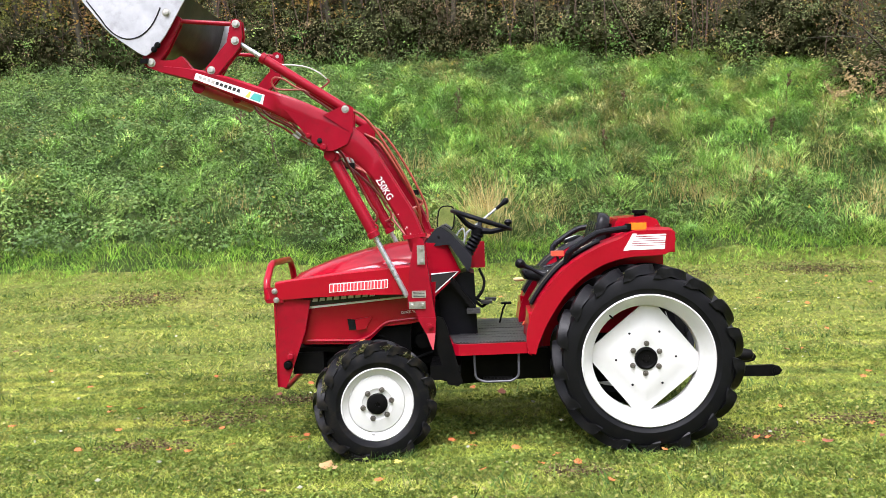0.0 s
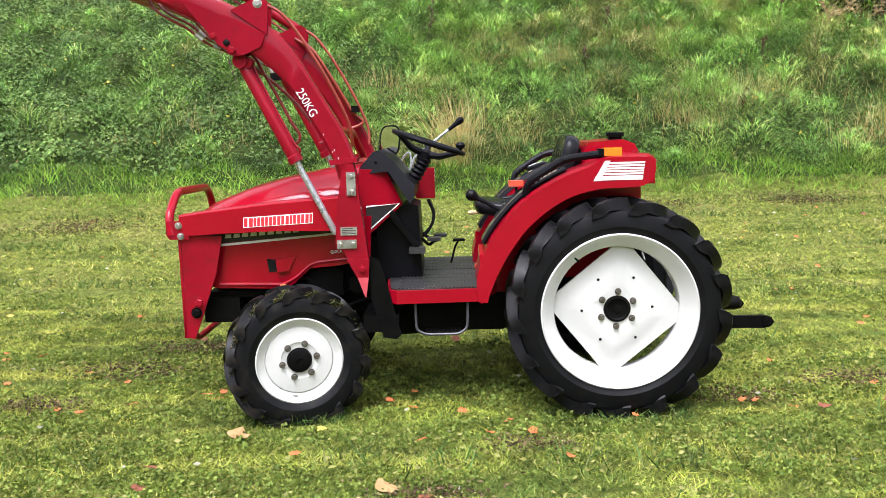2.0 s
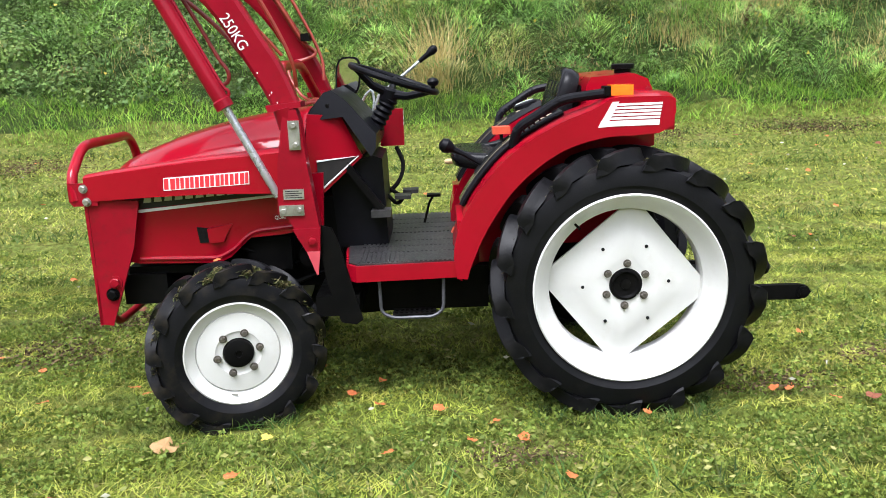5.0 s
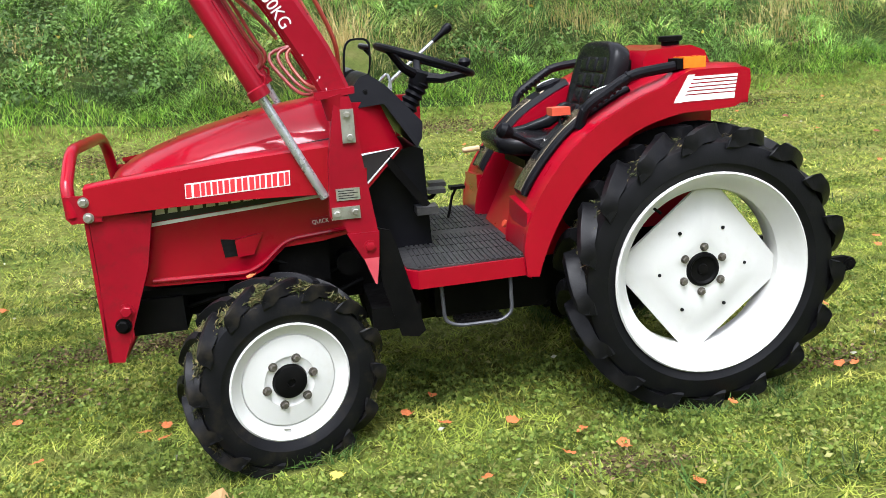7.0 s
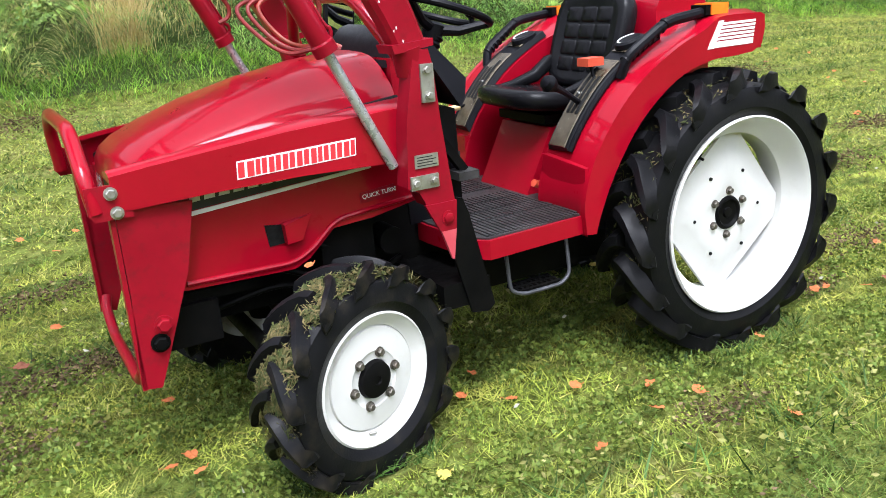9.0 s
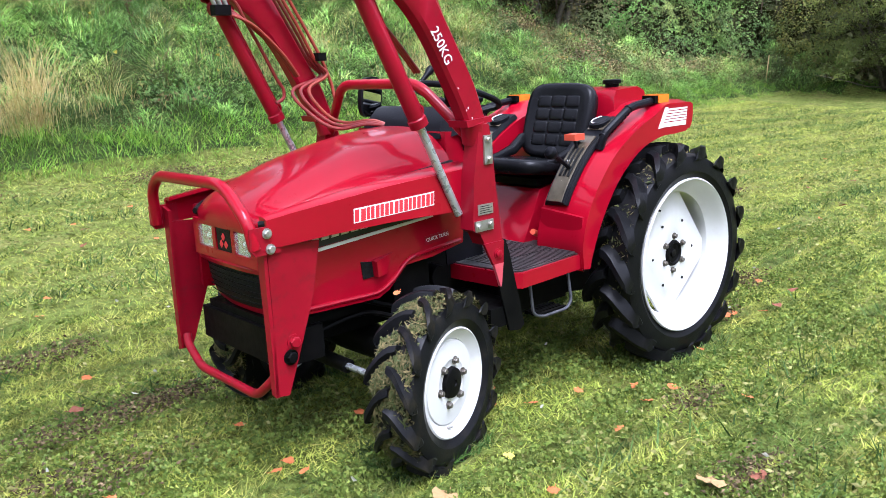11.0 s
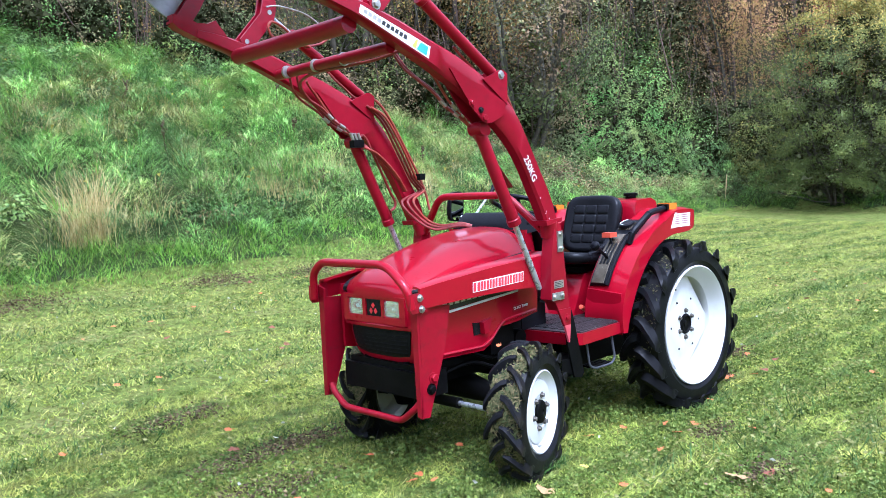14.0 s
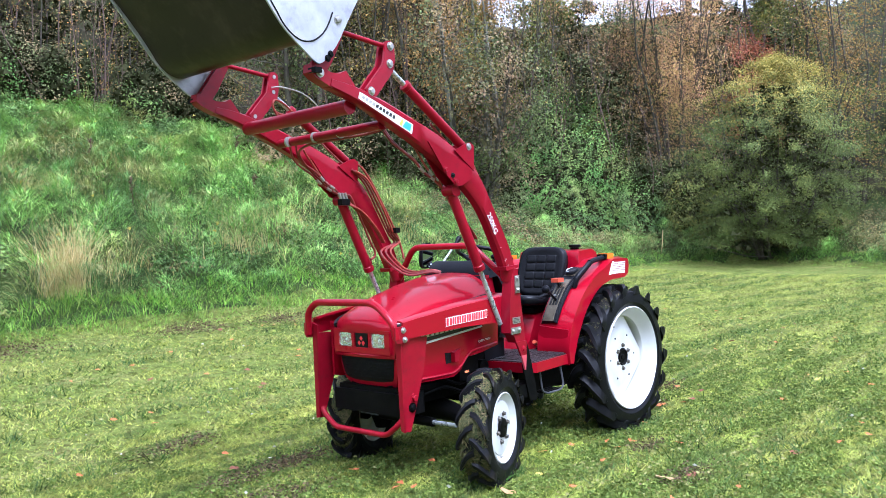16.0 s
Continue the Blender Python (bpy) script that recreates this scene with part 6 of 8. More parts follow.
prism_z(bm, [(-1.065, -0.46), (-1.030, -0.498), (-0.645, -0.478), (-0.56, -0.26), (-0.56, 0.26), (-0.645, 0.478), (-1.030, 0.498), (-1.065, 0.46), (-1.09, 0.21), (-1.09, -0.21)], 0.5585, 0.566, 0.002)
part("floor_mat", bm, MAT_RUBBER, floor_p, "worn ribbed black rubber floor mat")
for s in SIDES:
    for i in range(22):
        x0 = -1.03 + i * 0.0185
        for ya, yb in ((0.04, 0.125), (0.135, 0.225), (0.235, 0.328), (0.338, 0.485 - max(0, i - 19) * 0.02)):
            if x0 > -0.66 and ya < 0.2:
                continue
            b = bmesh.new()
            box(b, x0, x0 + 0.011, s * ya, s * yb, 0.5655, 0.5705, 0.0015, 1)
            part("mat_rib", b, MAT_RUBBER, floor_p)
    bm = bmesh.new()
    tube(bm, rounded([(-0.952, s * 0.47, 0.50), (-0.948, s * 0.485, 0.362), (-0.90, s * 0.49, 0.342), (-0.745, s * 0.49, 0.342), (-0.705, s * 0.485, 0.368), (-0.700, s * 0.46, 0.50)], 0.03), 0.0068, 8)
    step = part("step", bm, STEP_STEEL, tractor, "bent worn steel foot step")
    b = bmesh.new()
    for q in range(3):
        box(b, -0.905, -0.735, s * (0.398 + q * 0.034), s * (0.412 + q * 0.034), 0.338, 0.352, 0.002, 1)
    for q in range(9):
        box(b, -0.905 + q * 0.02, -0.897 + q * 0.02, s * 0.398, s * 0.482, 0.341, 0.350, 0.001, 1)
    part("tread", b, IRON, step, "black open step tread")

bm = bmesh.new()
box(bm, -1.98, -1.12, -0.17, 0.17, 0.40, 0.78, 0.02)
engine = part("engine", bm, IRON, tractor, "dark greasy engine block")
bm = bmesh.new()
prism(bm, [(-1.2, 0.56), (-1.2, 0.30), (-1.05, 0.262), (-0.55, 0.290), (-0.20, 0.25), (0.18, 0.28), (0.22, 0.62), (-0.2, 0.70), (-0.55, 0.56)], -0.155, 0.155, 0.02)
part("gearbox", bm, IRON, tractor, "black cast gearbox and rear axle housing")
bm = bmesh.new()
box(bm, -0.95, -0.52, -0.30, 0.30, 0.315, 0.490, 0.012)
part("frame_box", bm, IRON, tractor, "black frame box under the platform")
bm = bmesh.new()
tube(bm, [(0, -0.42, 0.45), (0, -0.22, 0.45), (0, -0.15, 0.46), (0, 0.15, 0.46), (0, 0.22, 0.45), (0, 0.42, 0.45)], [0.07, 0.085, 0.14, 0.14, 0.085, 0.07], 20)
part("rear_axle", bm, IRON, tractor, "black rear axle")
bm = bmesh.new()
tube(bm, [(-1.52, -0.40, 0.27), (-1.52, -0.24, 0.31), (-1.52, 0, 0.34), (-1.52, 0.24, 0.31), (-1.52, 0.40, 0.27)], [0.06, 0.055, 0.085, 0.055, 0.06], 16)
axle = part("front_axle", bm, IRON, tractor, "black front driving axle")
for s in SIDES:
    bm = bmesh.new()
    tube(bm, [(-1.52, s * 0.40, 0.15), (-1.52, s * 0.40, 0.22), (-1.52, s * 0.40, 0.33), (-1.52, s * 0.40, 0.39)], [0.05, 0.075, 0.075, 0.045], 16)
    tube(bm, [(-1.52, s * 0.40, 0.25), (-1.50, s * 0.49, 0.25)], [0.07, 0.055], 16)
    part("kingpin_housing", bm, IRON, axle)
for s in SIDES:
    bm = bmesh.new()
    rod(bm, (-1.70, s * 0.40, 0.285), (-1.70, s * 0.20, 0.285), 0.013)
    part("steering_rod", bm, CHROME, axle, "bright steering ram rod")
bm = bmesh.new()
rod(bm, (-1.70, -0.22, 0.285), (-1.70, 0.22, 0.285), 0.028)
part("steering_ram", bm, IRON, axle)
for z0, y0, x0, x1 in ((0.50, -0.185, -1.9, -1.25), (0.44, -0.20, -1.85, -1.2), (0.60, -0.20, -1.8, -1.3)):
    bm = bmesh.new()
    tube(bm, curve_through([(x0, y0, z0), ((2 * x0 + x1) / 3, y0 - 0.05, z0 + 0.045), ((x0 + 2 * x1) / 3, y0 - 0.06, z0 - 0.02), (x1, y0, z0 + 0.03)]), 0.010, 8)
    part("engine_pipe", bm, IRON, engine)
bm = bmesh.new()
rod(bm, (-1.62, -0.16, 0.66), (-1.62, -0.27, 0.66), 0.055)
part("oil_filter", bm, IRON, engine)
bm = bmesh.new()
box(bm, -1.50, -1.32, -0.27, -0.16, 0.50, 0.64, 0.015)
part("starter_motor", bm, IRON, engine)
bm = bmesh.new()
rod(bm, (-1.25, -0.16, 0.55), (-1.25, -0.26, 0.55), 0.045)
part("pump", bm, IRON, engine)
bm = bmesh.new()
box(bm, -2.02, -1.84, -0.285, 0.285, 0.38, 0.505, 0.01)
part("front_weight_box", bm, IRON, tractor, "black box bracket ahead of the engine")
bm = bmesh.new()
box(bm, -2.0, -1.70, -0.26, 0.26, 0.500, 0.532, 0.006)
part("front_frame", bm, IRON, tractor)

# hitch at the back
for s in SIDES:
    bm = bmesh.new()
    prism(bm, [(0.12, 0.385), (0.12, 0.318), (0.50, 0.276), (0.80, 0.270), (0.835, 0.280), (0.850, 0.302), (0.835, 0.326), (0.80, 0.335), (0.50, 0.336)], s * 0.205, s * 0.232, 0.004)
    link = part("lower_link", bm, IRON, tractor, "black three-point hitch arm")
    b = bmesh.new()
    rod(b, (0.815, s * 0.198, 0.302), (0.815, s * 0.240, 0.302), 0.026, None, 18)
    rod(b, (0.815, s * 0.194, 0.302), (0.815, s * 0.244, 0.302), 0.015, None, 14)
    part("link_eye", b, IRON, link)
    b = bmesh.new()
    rod(b, (0.30, s * 0.20, 0.32), (0.16, s * 0.20, 0.70), 0.012)
    part("lift_rod", b, IRON, link)
bm = bmesh.new()
rod(bm, (0.16, -0.24, 0.70), (0.16, 0.24, 0.70), 0.03)
part("lift_shaft", bm, IRON, tractor, "black lift shaft")
bm = bmesh.new()
box(bm, 0.15, 0.62, -0.05, 0.05, 0.33, 0.365, 0.006)
part("drawbar", bm, IRON, tractor, "black drawbar")
bm = bmesh.new()
tube(bm, [(0.62, -0.02, 0.355), (0.66, -0.02, 0.36), (0.70, -0.02, 0.362), (0.74, -0.02, 0.36), (0.755, -0.02, 0.358)], [0.02, 0.034, 0.040, 0.032, 0.01], 14)
part("top_link_end", bm, IRON, tractor, "round black link end")

def squircle(c, u, v, a, b, p=3.2, n=32):
    out = []
    for i in range(n):
        q = i * math.tau / n
        cu, su = math.cos(q), math.sin(q)
        out.append(c + u * (a * math.copysign(abs(cu) ** (2 / p), cu)) + v * (b * math.copysign(abs(su) ** (2 / p), su)))
    return out


X, Y, Z = Vector((1, 0, 0)), Vector((0, 1, 0)), Vector((0, 0, 1))


# fenders with control consoles
UPPER = [(-0.648, 0.497), (-0.655, 0.61), (-0.612, 0.745), (-0.516, 0.882), (-0.404, 0.986), (-0.246, 1.075), (-0.130, 1.118), (-0.070, 1.150), (-0.020, 1.162), (0.155, 1.160)]
LOWER = [(-0.607, 0.493), (-0.585, 0.56), (-0.522, 0.691), (-0.408, 0.846), (-0.25, 0.965), (-0.094, 1.014), (0.03, 1.020), (0.12, 1.026)]
FENDER = [tuple(p)[::2] for p in curve_through([(x, 0, z) for x, z in UPPER], 4)]
FENDER_LOW = [tuple(p)[::2] for p in curve_through([(x, 0, z) for x, z in LOWER], 4)]
for s in SIDES:
    bm = bmesh.new()
    prism(bm, FENDER + [(0.176, 1.150), (0.180, 1.105), (0.168, 1.050)] + FENDER_LOW[::-1], s * 0.512, s * 0.490, 0.006)
    fender = part("fender", bm, RED, tractor, "red rear wheel fender")
    bm = bmesh.new()
    rows = []
    for x, z in FENDER + [(0.176, 1.148)]:
        rows.append([(x, s * 0.500, z - 0.003), (x + 0.008, s * 0.440, z + 0.012), (x + 0.008, s * 0.30, z + 0.012), (x, s * 0.262, z), (x + 0.012, s * 0.262, z - 0.014), (x + 0.02, s * 0.490, z - 0.016)])
    loft(bm, rows)
    part("fender_top", bm, RED, fender)
    bm = bmesh.new()
    prism(bm, [(x, z) for x, z in FENDER if x < 0.1] + [(0.155, 1.14), (0.155, 0.95), (0.0, 0.80), (-0.2, 0.60), (-0.30, 0.50), (-0.62, 0.495)], s * 0.262, s * 0.252, 0.002)
    part("inner_wall", bm, RED, fender)
    bm = bmesh.new()
    prism_x(bm, [(s * 0.262, 0.505), (s * 0.495, 0.505), (s * 0.495, 0.72), (s * 0.262, 0.74)], -0.640, -0.615, 0.004)
    part("front_face", bm, RED, fender)
    bm = bmesh.new()
    prism_x(bm, [(s * 0.30, 1.150), (s * 0.505, 1.150), (s * 0.500, 1.035), (s * 0.32, 1.035)], 0.02, 0.178, 0.008)
    part("tail_housing", bm, RED, fender)
    # slatted white decal near the tail
    for i in range(6):
        b = bmesh.new()
        z0, z1 = 1.068 + i * 0.0125 + (0 if i else -0.012), 1.068 + i * 0.0125 + 0.0085
        x0 = -0.098 + (z0 - 1.056) * 0.58
        if i == 0:
            x0 = -0.105
        prism(b, [(x0, z0), (0.118 + (i * 0.002), z0), (0.120 + i * 0.002, z1), (x0 + 0.008, z1)], s * 0.5115, s * 0.5135, 0)
        part("white_slat", b, STICKER, fender, "white stripe decal")
    b = bmesh.new()
    prism(b, [(-0.108, 1.054), (-0.055, 1.146), (-0.030, 1.146), (-0.078, 1.054)], s * 0.5115, s * 0.5136, 0)
    part("white_slat", b, STICKER, fender, "white stripe decal")
    b = bmesh.new()
    box(b, 0.178, 0.186, s * 0.34, s * 0.47, 1.075, 1.125, 0.003)
    part("tail_lamp", b, STICKER_RED, fender, "red tail lamp")
    # console strip
    bm = bmesh.new()
    strip = [(x, z) for x, z in FENDER if -0.63 < x < -0.20 and z > 0.74]
    rows = []
    for x, z in strip:
        rows.append([(x - 0.004, s * 0.385, z + 0.014), (x - 0.010, s * 0.375, z + 0.026), (x - 0.010, s * 0.275, z + 0.026), (x, s * 0.263, z + 0.006)])
    loft(bm, rows)
    console = part("console", bm, BLACK, fender, "black lever console on the fender")
    for lo, hi in ((-0.64, -0.36), (-0.345, -0.215)):
        b = bmesh.new()
        plate = [(x, z) for x, z in strip if lo < x < hi]
        loft(b, [[(x - 0.011, s * 0.368, z + 0.0275), (x - 0.013, s * 0.366, z + 0.030), (x - 0.013, s * 0.284, z + 0.030), (x - 0.011, s * 0.282, z + 0.0275)] for x, z in plate])
        part("name_plate", b, BRONZE, console, "smoky brown plate with worn markings")
        for q in range(3):
            b = bmesh.new()
            x, z = plate[len(plate) // 2]
            box(b, x - 0.020 + q * 0.004, x - 0.016 + q * 0.006, s * (0.30 + 0.018 * q), s * (0.31 + 0.018 * q), z + 0.026, z + 0.0325, 0.001, 1)
            part("marking", b, STICKER, console, "small worn white marking")
    # dark bars on the plate, their colour the shade in the lever slots
    for y0, xa, xb, r_ in ((0.303, -0.565, -0.40, 0.008), (0.326, -0.55, -0.42, 0.007), (0.350, -0.56, -0.41, 0.008)):
        b = bmesh.new()
        pts_ = [Vector((x - 0.014, s * y0, z + 0.0265)) for x, z in strip if xa < x < xb]
        if len(pts_) > 1:
            tube(b, pts_, r_, 8)
            part("lever_slot_shade", b, GRILLE_AND_GAPS, console)
    b = bmesh.new()
    tube(b, [Vector((x - 0.006, s * 0.388, z + 0.016)) for x, z in strip], 0.011, 8)
    part("console_edge", b, BLACK, console)
    b = bmesh.new()
    tube(b, rounded([(-0.415, s * 0.415, 0.985), (-0.40, s * 0.43, 1.055), (-0.235, s * 0.445, 1.158), (-0.06, s * 0.445, 1.176)], 0.05), 0.0185, 10)
    rail = part("grab_rail", b, BLACK, fender, "black rubber covered grab rail")
    for q in range(9):
        b = bmesh.new()
        c0 = Vector((-0.405, s * 0.425, 1.040)).lerp(Vector((-0.245, s * 0.444, 1.150)), q / 8)
        rod(b, c0, c0 + Vector((0.006, 0.0005 * s, 0.0042)), 0.0205)
        part("rib", b, BLACK, rail)
    b = bmesh.new()
    loft(b, [squircle(Vector((-0.285, s * 0.32, 1.085)) + Vector((-0.3, 0, 0.95)) * h_, Vector((0.95, 0, 0.3)), Y, g_ * 0.055, g_ * 0.045, 2.2, 20) for h_, g_ in ((0.0, 1.05), (0.016, 1.0), (0.022, 0.8), (0.019, 0.5))])
    dial = part("dial", b, BLACK, fender, "round black dial on the console")
    b = bmesh.new()
    tube(b, [Vector((-0.285, s * 0.32, 1.085)) + Vector((-0.3, 0, 0.95)) * 0.021 + Vector((0.95, 0, 0.3)) * (0.043 * math.cos(q)) + Y * (0.035 * math.sin(q)) for q in [0.4 + k * 0.35 for k in range(9)]], 0.003, 6)
    part("dial_mark", b, STICKER, dial)
    b = bmesh.new()
    box(b, -0.052, 0.030, s * 0.395, s * 0.475, 1.166, 1.204, 0.006)
    blink = part("turn_signal", b, ORANGE, fender, "orange turn signal lamp")
    b = bmesh.new()
    box(b, -0.075, -0.050, s * 0.40, s * 0.47, 1.166, 1.200, 0.003)
    part("lamp_base", b, IRON, blink)
# reverse-side plain parts: knobs and levers
b = bmesh.new()
tube(b, [(-0.445, -0.325, 0.955), (-0.451, -0.302, 1.030)], 0.007, 8)
lev = part("position_lever", b, BLACK, tractor, "black lever with orange T-shaped knob")
k = bmesh.new()
box(k, -0.486, -0.416, -0.332, -0.272, 1.026, 1.054, 0.008)
part("knob", k, ORANGE_KNOB, lev, "orange-red plastic knob")
b = bmesh.new()
tube(b, [(-0.52, -0.335, 0.905), (-0.60, -0.345, 0.955), (-0.645, -0.35, 0.978)], [0.010, 0.010, 0.014], 8)
lev = part("gear_lever", b, BLACK, tractor, "black lever with round knob")
k = bmesh.new()
tube(k, [(-0.640, -0.35, 0.976), (-0.655, -0.35, 0.984), (-0.672, -0.352, 0.993), (-0.688, -0.354, 1.002), (-0.694, -0.354, 1.005)], [0.013, 0.024, 0.030, 0.022, 0.008], 14)
part("knob", k, BLACK, lev)
b = bmesh.new()
tube(b, [(-0.545, 0.345, 0.855), (-0.60, 0.355, 0.842)], 0.006, 8)
lev = part("side_lever", b, IRON, tractor, "steel lever with pale wooden grip")
k = bmesh.new()
tube(k, [(-0.60, 0.355, 0.842), (-0.66, 0.358, 0.838), (-0.675, 0.358, 0.837)], [0.012, 0.013, 0.009], 10)
part("grip", k, WOOD, lev)
b = bmesh.new()
tube(b, [(-0.60, -0.215, 0.605), (-0.655, -0.225, 0.63)], [0.014, 0.014], 10)
part("pedal_stub", b, ORANGE_KNOB, tractor, "worn pinkish lever grip by the floor")

# seat with its red housing, fuel tank behind
bm = bmesh.new()
prism(bm, [(-0.635, 0.562), (-0.515, 0.800), (-0.30, 0.83), (0.12, 0.83), (0.12, 0.55), (-0.2, 0.55)], -0.150, 0.165, 0.02)
house = part("seat_housing", bm, RED, tractor, "red gearbox cover below the seat")
bm = bmesh.new()
prism(bm, [(-0.47, 0.562), (-0.44, 0.80), (0.12, 0.80), (0.12, 0.562)], -0.255, 0.255, 0.01)
part("floor_riser", bm, RED, house)
seat = new("seat")
seat.parent = tractor
tagged(seat, "black vinyl seat with quilted backrest")


def cushion(bm, rings, n=28):
    loft(bm, rings)


bm = bmesh.new()
sc = Vector((-0.43, 0.0, 0.0))
up = Vector((0.13, 0, 1)).normalized()
fw = Vector((1, 0, -0.10)).normalized()
loft(bm, [squircle(sc + Z * 0.852, fw, Y, 0.17, 0.16), squircle(sc + Z * 0.862, fw, Y, 0.212, 0.200, 4), squircle(sc + Z * 0.892, fw, Y, 0.224, 0.214, 4), squircle(sc + Z * 0.918, fw, Y, 0.218, 0.208, 4), squircle(sc + Z * 0.928, fw, Y, 0.198, 0.188, 4), squircle(sc + Z * 0.920, fw, Y, 0.12, 0.12), squircle(sc + Z * 0.914, fw, Y, 0.04, 0.04)])
part("seat_cushion", bm, VINYL, seat, "black vinyl seat cushion", 60)
for s in SIDES:
    b = bmesh.new()
    rings = []
    for x_, z_, hw_, hh_ in ((-0.585, 0.905, 0.010, 0.008), (-0.54, 0.918, 0.018, 0.012), (-0.44, 0.928, 0.024, 0.018), (-0.34, 0.950, 0.026, 0.026), (-0.27, 0.995, 0.022, 0.030), (-0.245, 1.015, 0.010, 0.014)):
        rings.append(squircle(Vector((x_, s * 0.186, z_)), Y, Vector((-0.35, 0, 0.94)), hw_, hh_, 2.6, 16))
    loft(b, rings)
    part("side_bolster", b, VINYL, seat, "upswept vinyl seat side", 60)
bn = Vector((-1, 0, 0.30)).normalized()
bu = Vector((0.30, 0, 1)).normalized()
bc = Vector((-0.205, 0.0, 1.085))
bm = bmesh.new()
loft(bm, [squircle(bc - bn * 0.045, Y, bu, 0.17, 0.15, 4.5), squircle(bc - bn * 0.042, Y, bu, 0.197, 0.180, 4.5), squircle(bc - bn * 0.01, Y, bu, 0.208, 0.190, 4.5), squircle(bc + bn * 0.018, Y, bu, 0.204, 0.186, 4.5), squircle(bc + bn * 0.030, Y, bu, 0.192, 0.175, 4.5), squircle(bc + bn * 0.030, Y, bu, 0.170, 0.155, 4.5), squircle(bc + bn * 0.024, Y, bu, 0.150, 0.136, 4.5), squircle(bc + bn * 0.022, Y, bu, 0.09, 0.08)])
back = part("backrest", bm, VINYL, seat, "black vinyl backrest with quilted squares", 60)
for i in range(3):
    for j in range(4):
        b = bmesh.new()
        c0 = bc + bn * 0.021 + Y * ((i - 1) * 0.090) + bu * ((j - 1.5) * 0.064 - 0.003)
        loft(b, [squircle(c0, Y, bu, 0.0435, 0.0305, 7, 20), squircle(c0 + bn * 0.005, Y, bu, 0.0415, 0.0285, 6, 20), squircle(c0 + bn * 0.0075, Y, bu, 0.033, 0.021, 4, 20), squircle(c0 + bn * 0.0085, Y, bu, 0.014, 0.008, 3, 20)])
        part("quilt_square", b, VINYL, back, angle=60)
for s in SIDES:
    b = bmesh.new()
    tube(b, [bc - bn * 0.055 + Y * 0.15 * s - bu * 0.1, bc - bn * 0.06 + Y * 0.15 * s + bu * 0.13], 0.012, 8)
    part("back_frame", b, IRON, seat)
b = bmesh.new()
box(b, -0.54, -0.26, -0.15, 0.15, 0.815, 0.848, 0.006)
part("seat_base", b, IRON, seat)
bm = bmesh.new()
prism(bm, [(-0.105, 0.95), (-0.110, 1.190), (-0.090, 1.228), (0.08, 1.238), (0.135, 1.215), (0.165, 1.150), (0.165, 0.95)], -0.265, 0.265, 0.022)
tank = part("fuel_tank", bm, RED, tractor, "red fuel tank behind the seat")
b = bmesh.new()
tube(b, [(0.065, -0.125, 1.236), (0.065, -0.125, 1.252), (0.065, -0.125, 1.253), (0.065, -0.125, 1.270), (0.065, -0.125, 1.273)], [0.034, 0.034, 0.046, 0.046, 0.040], 20)
part("filler_cap", b, IRON, tank, "black filler cap")
b = bmesh.new()
hexnut(b, (0.135, -0.266, 1.175), 0.009, 0.008)
part("tank_screw", b, RED_WORN, tank)

# ---- front loader on the tractor ----
ARM_TOP = [(-2.618, 2.176), (-2.481, 2.160), (-2.252, 2.098), (-2.069, 2.030), (-1.886, 1.962), (-1.734, 1.890), (-1.583, 1.800), (-1.480, 1.696), (-1.394, 1.554), (-1.321, 1.428), (-1.258, 1.317), (-1.205, 1.180)]
ARM_LOW = [(-2.628, 2.136), (-2.441, 2.076), (-2.258, 1.996), (-2.106, 1.928), (-1.954, 1.854), (-1.818, 1.778), (-1.652, 1.667), (-1.551, 1.582), (-1.468, 1.478), (-1.388, 1.338), (-1.336, 1.242), (-1.300, 1.164)]
top_line = [tuple(p)[::2] for p in curve_through([(x, 0, z) for x, z in ARM_TOP], 3)]
low_line = [tuple(p)[::2] for p in curve_through([(x, 0, z) for x, z in ARM_LOW], 3)]


def beam_out(x):
    """How far the loader beam stands from the middle, wider to the back."""
    return 0.385 + (x + 2.08) * 0.088


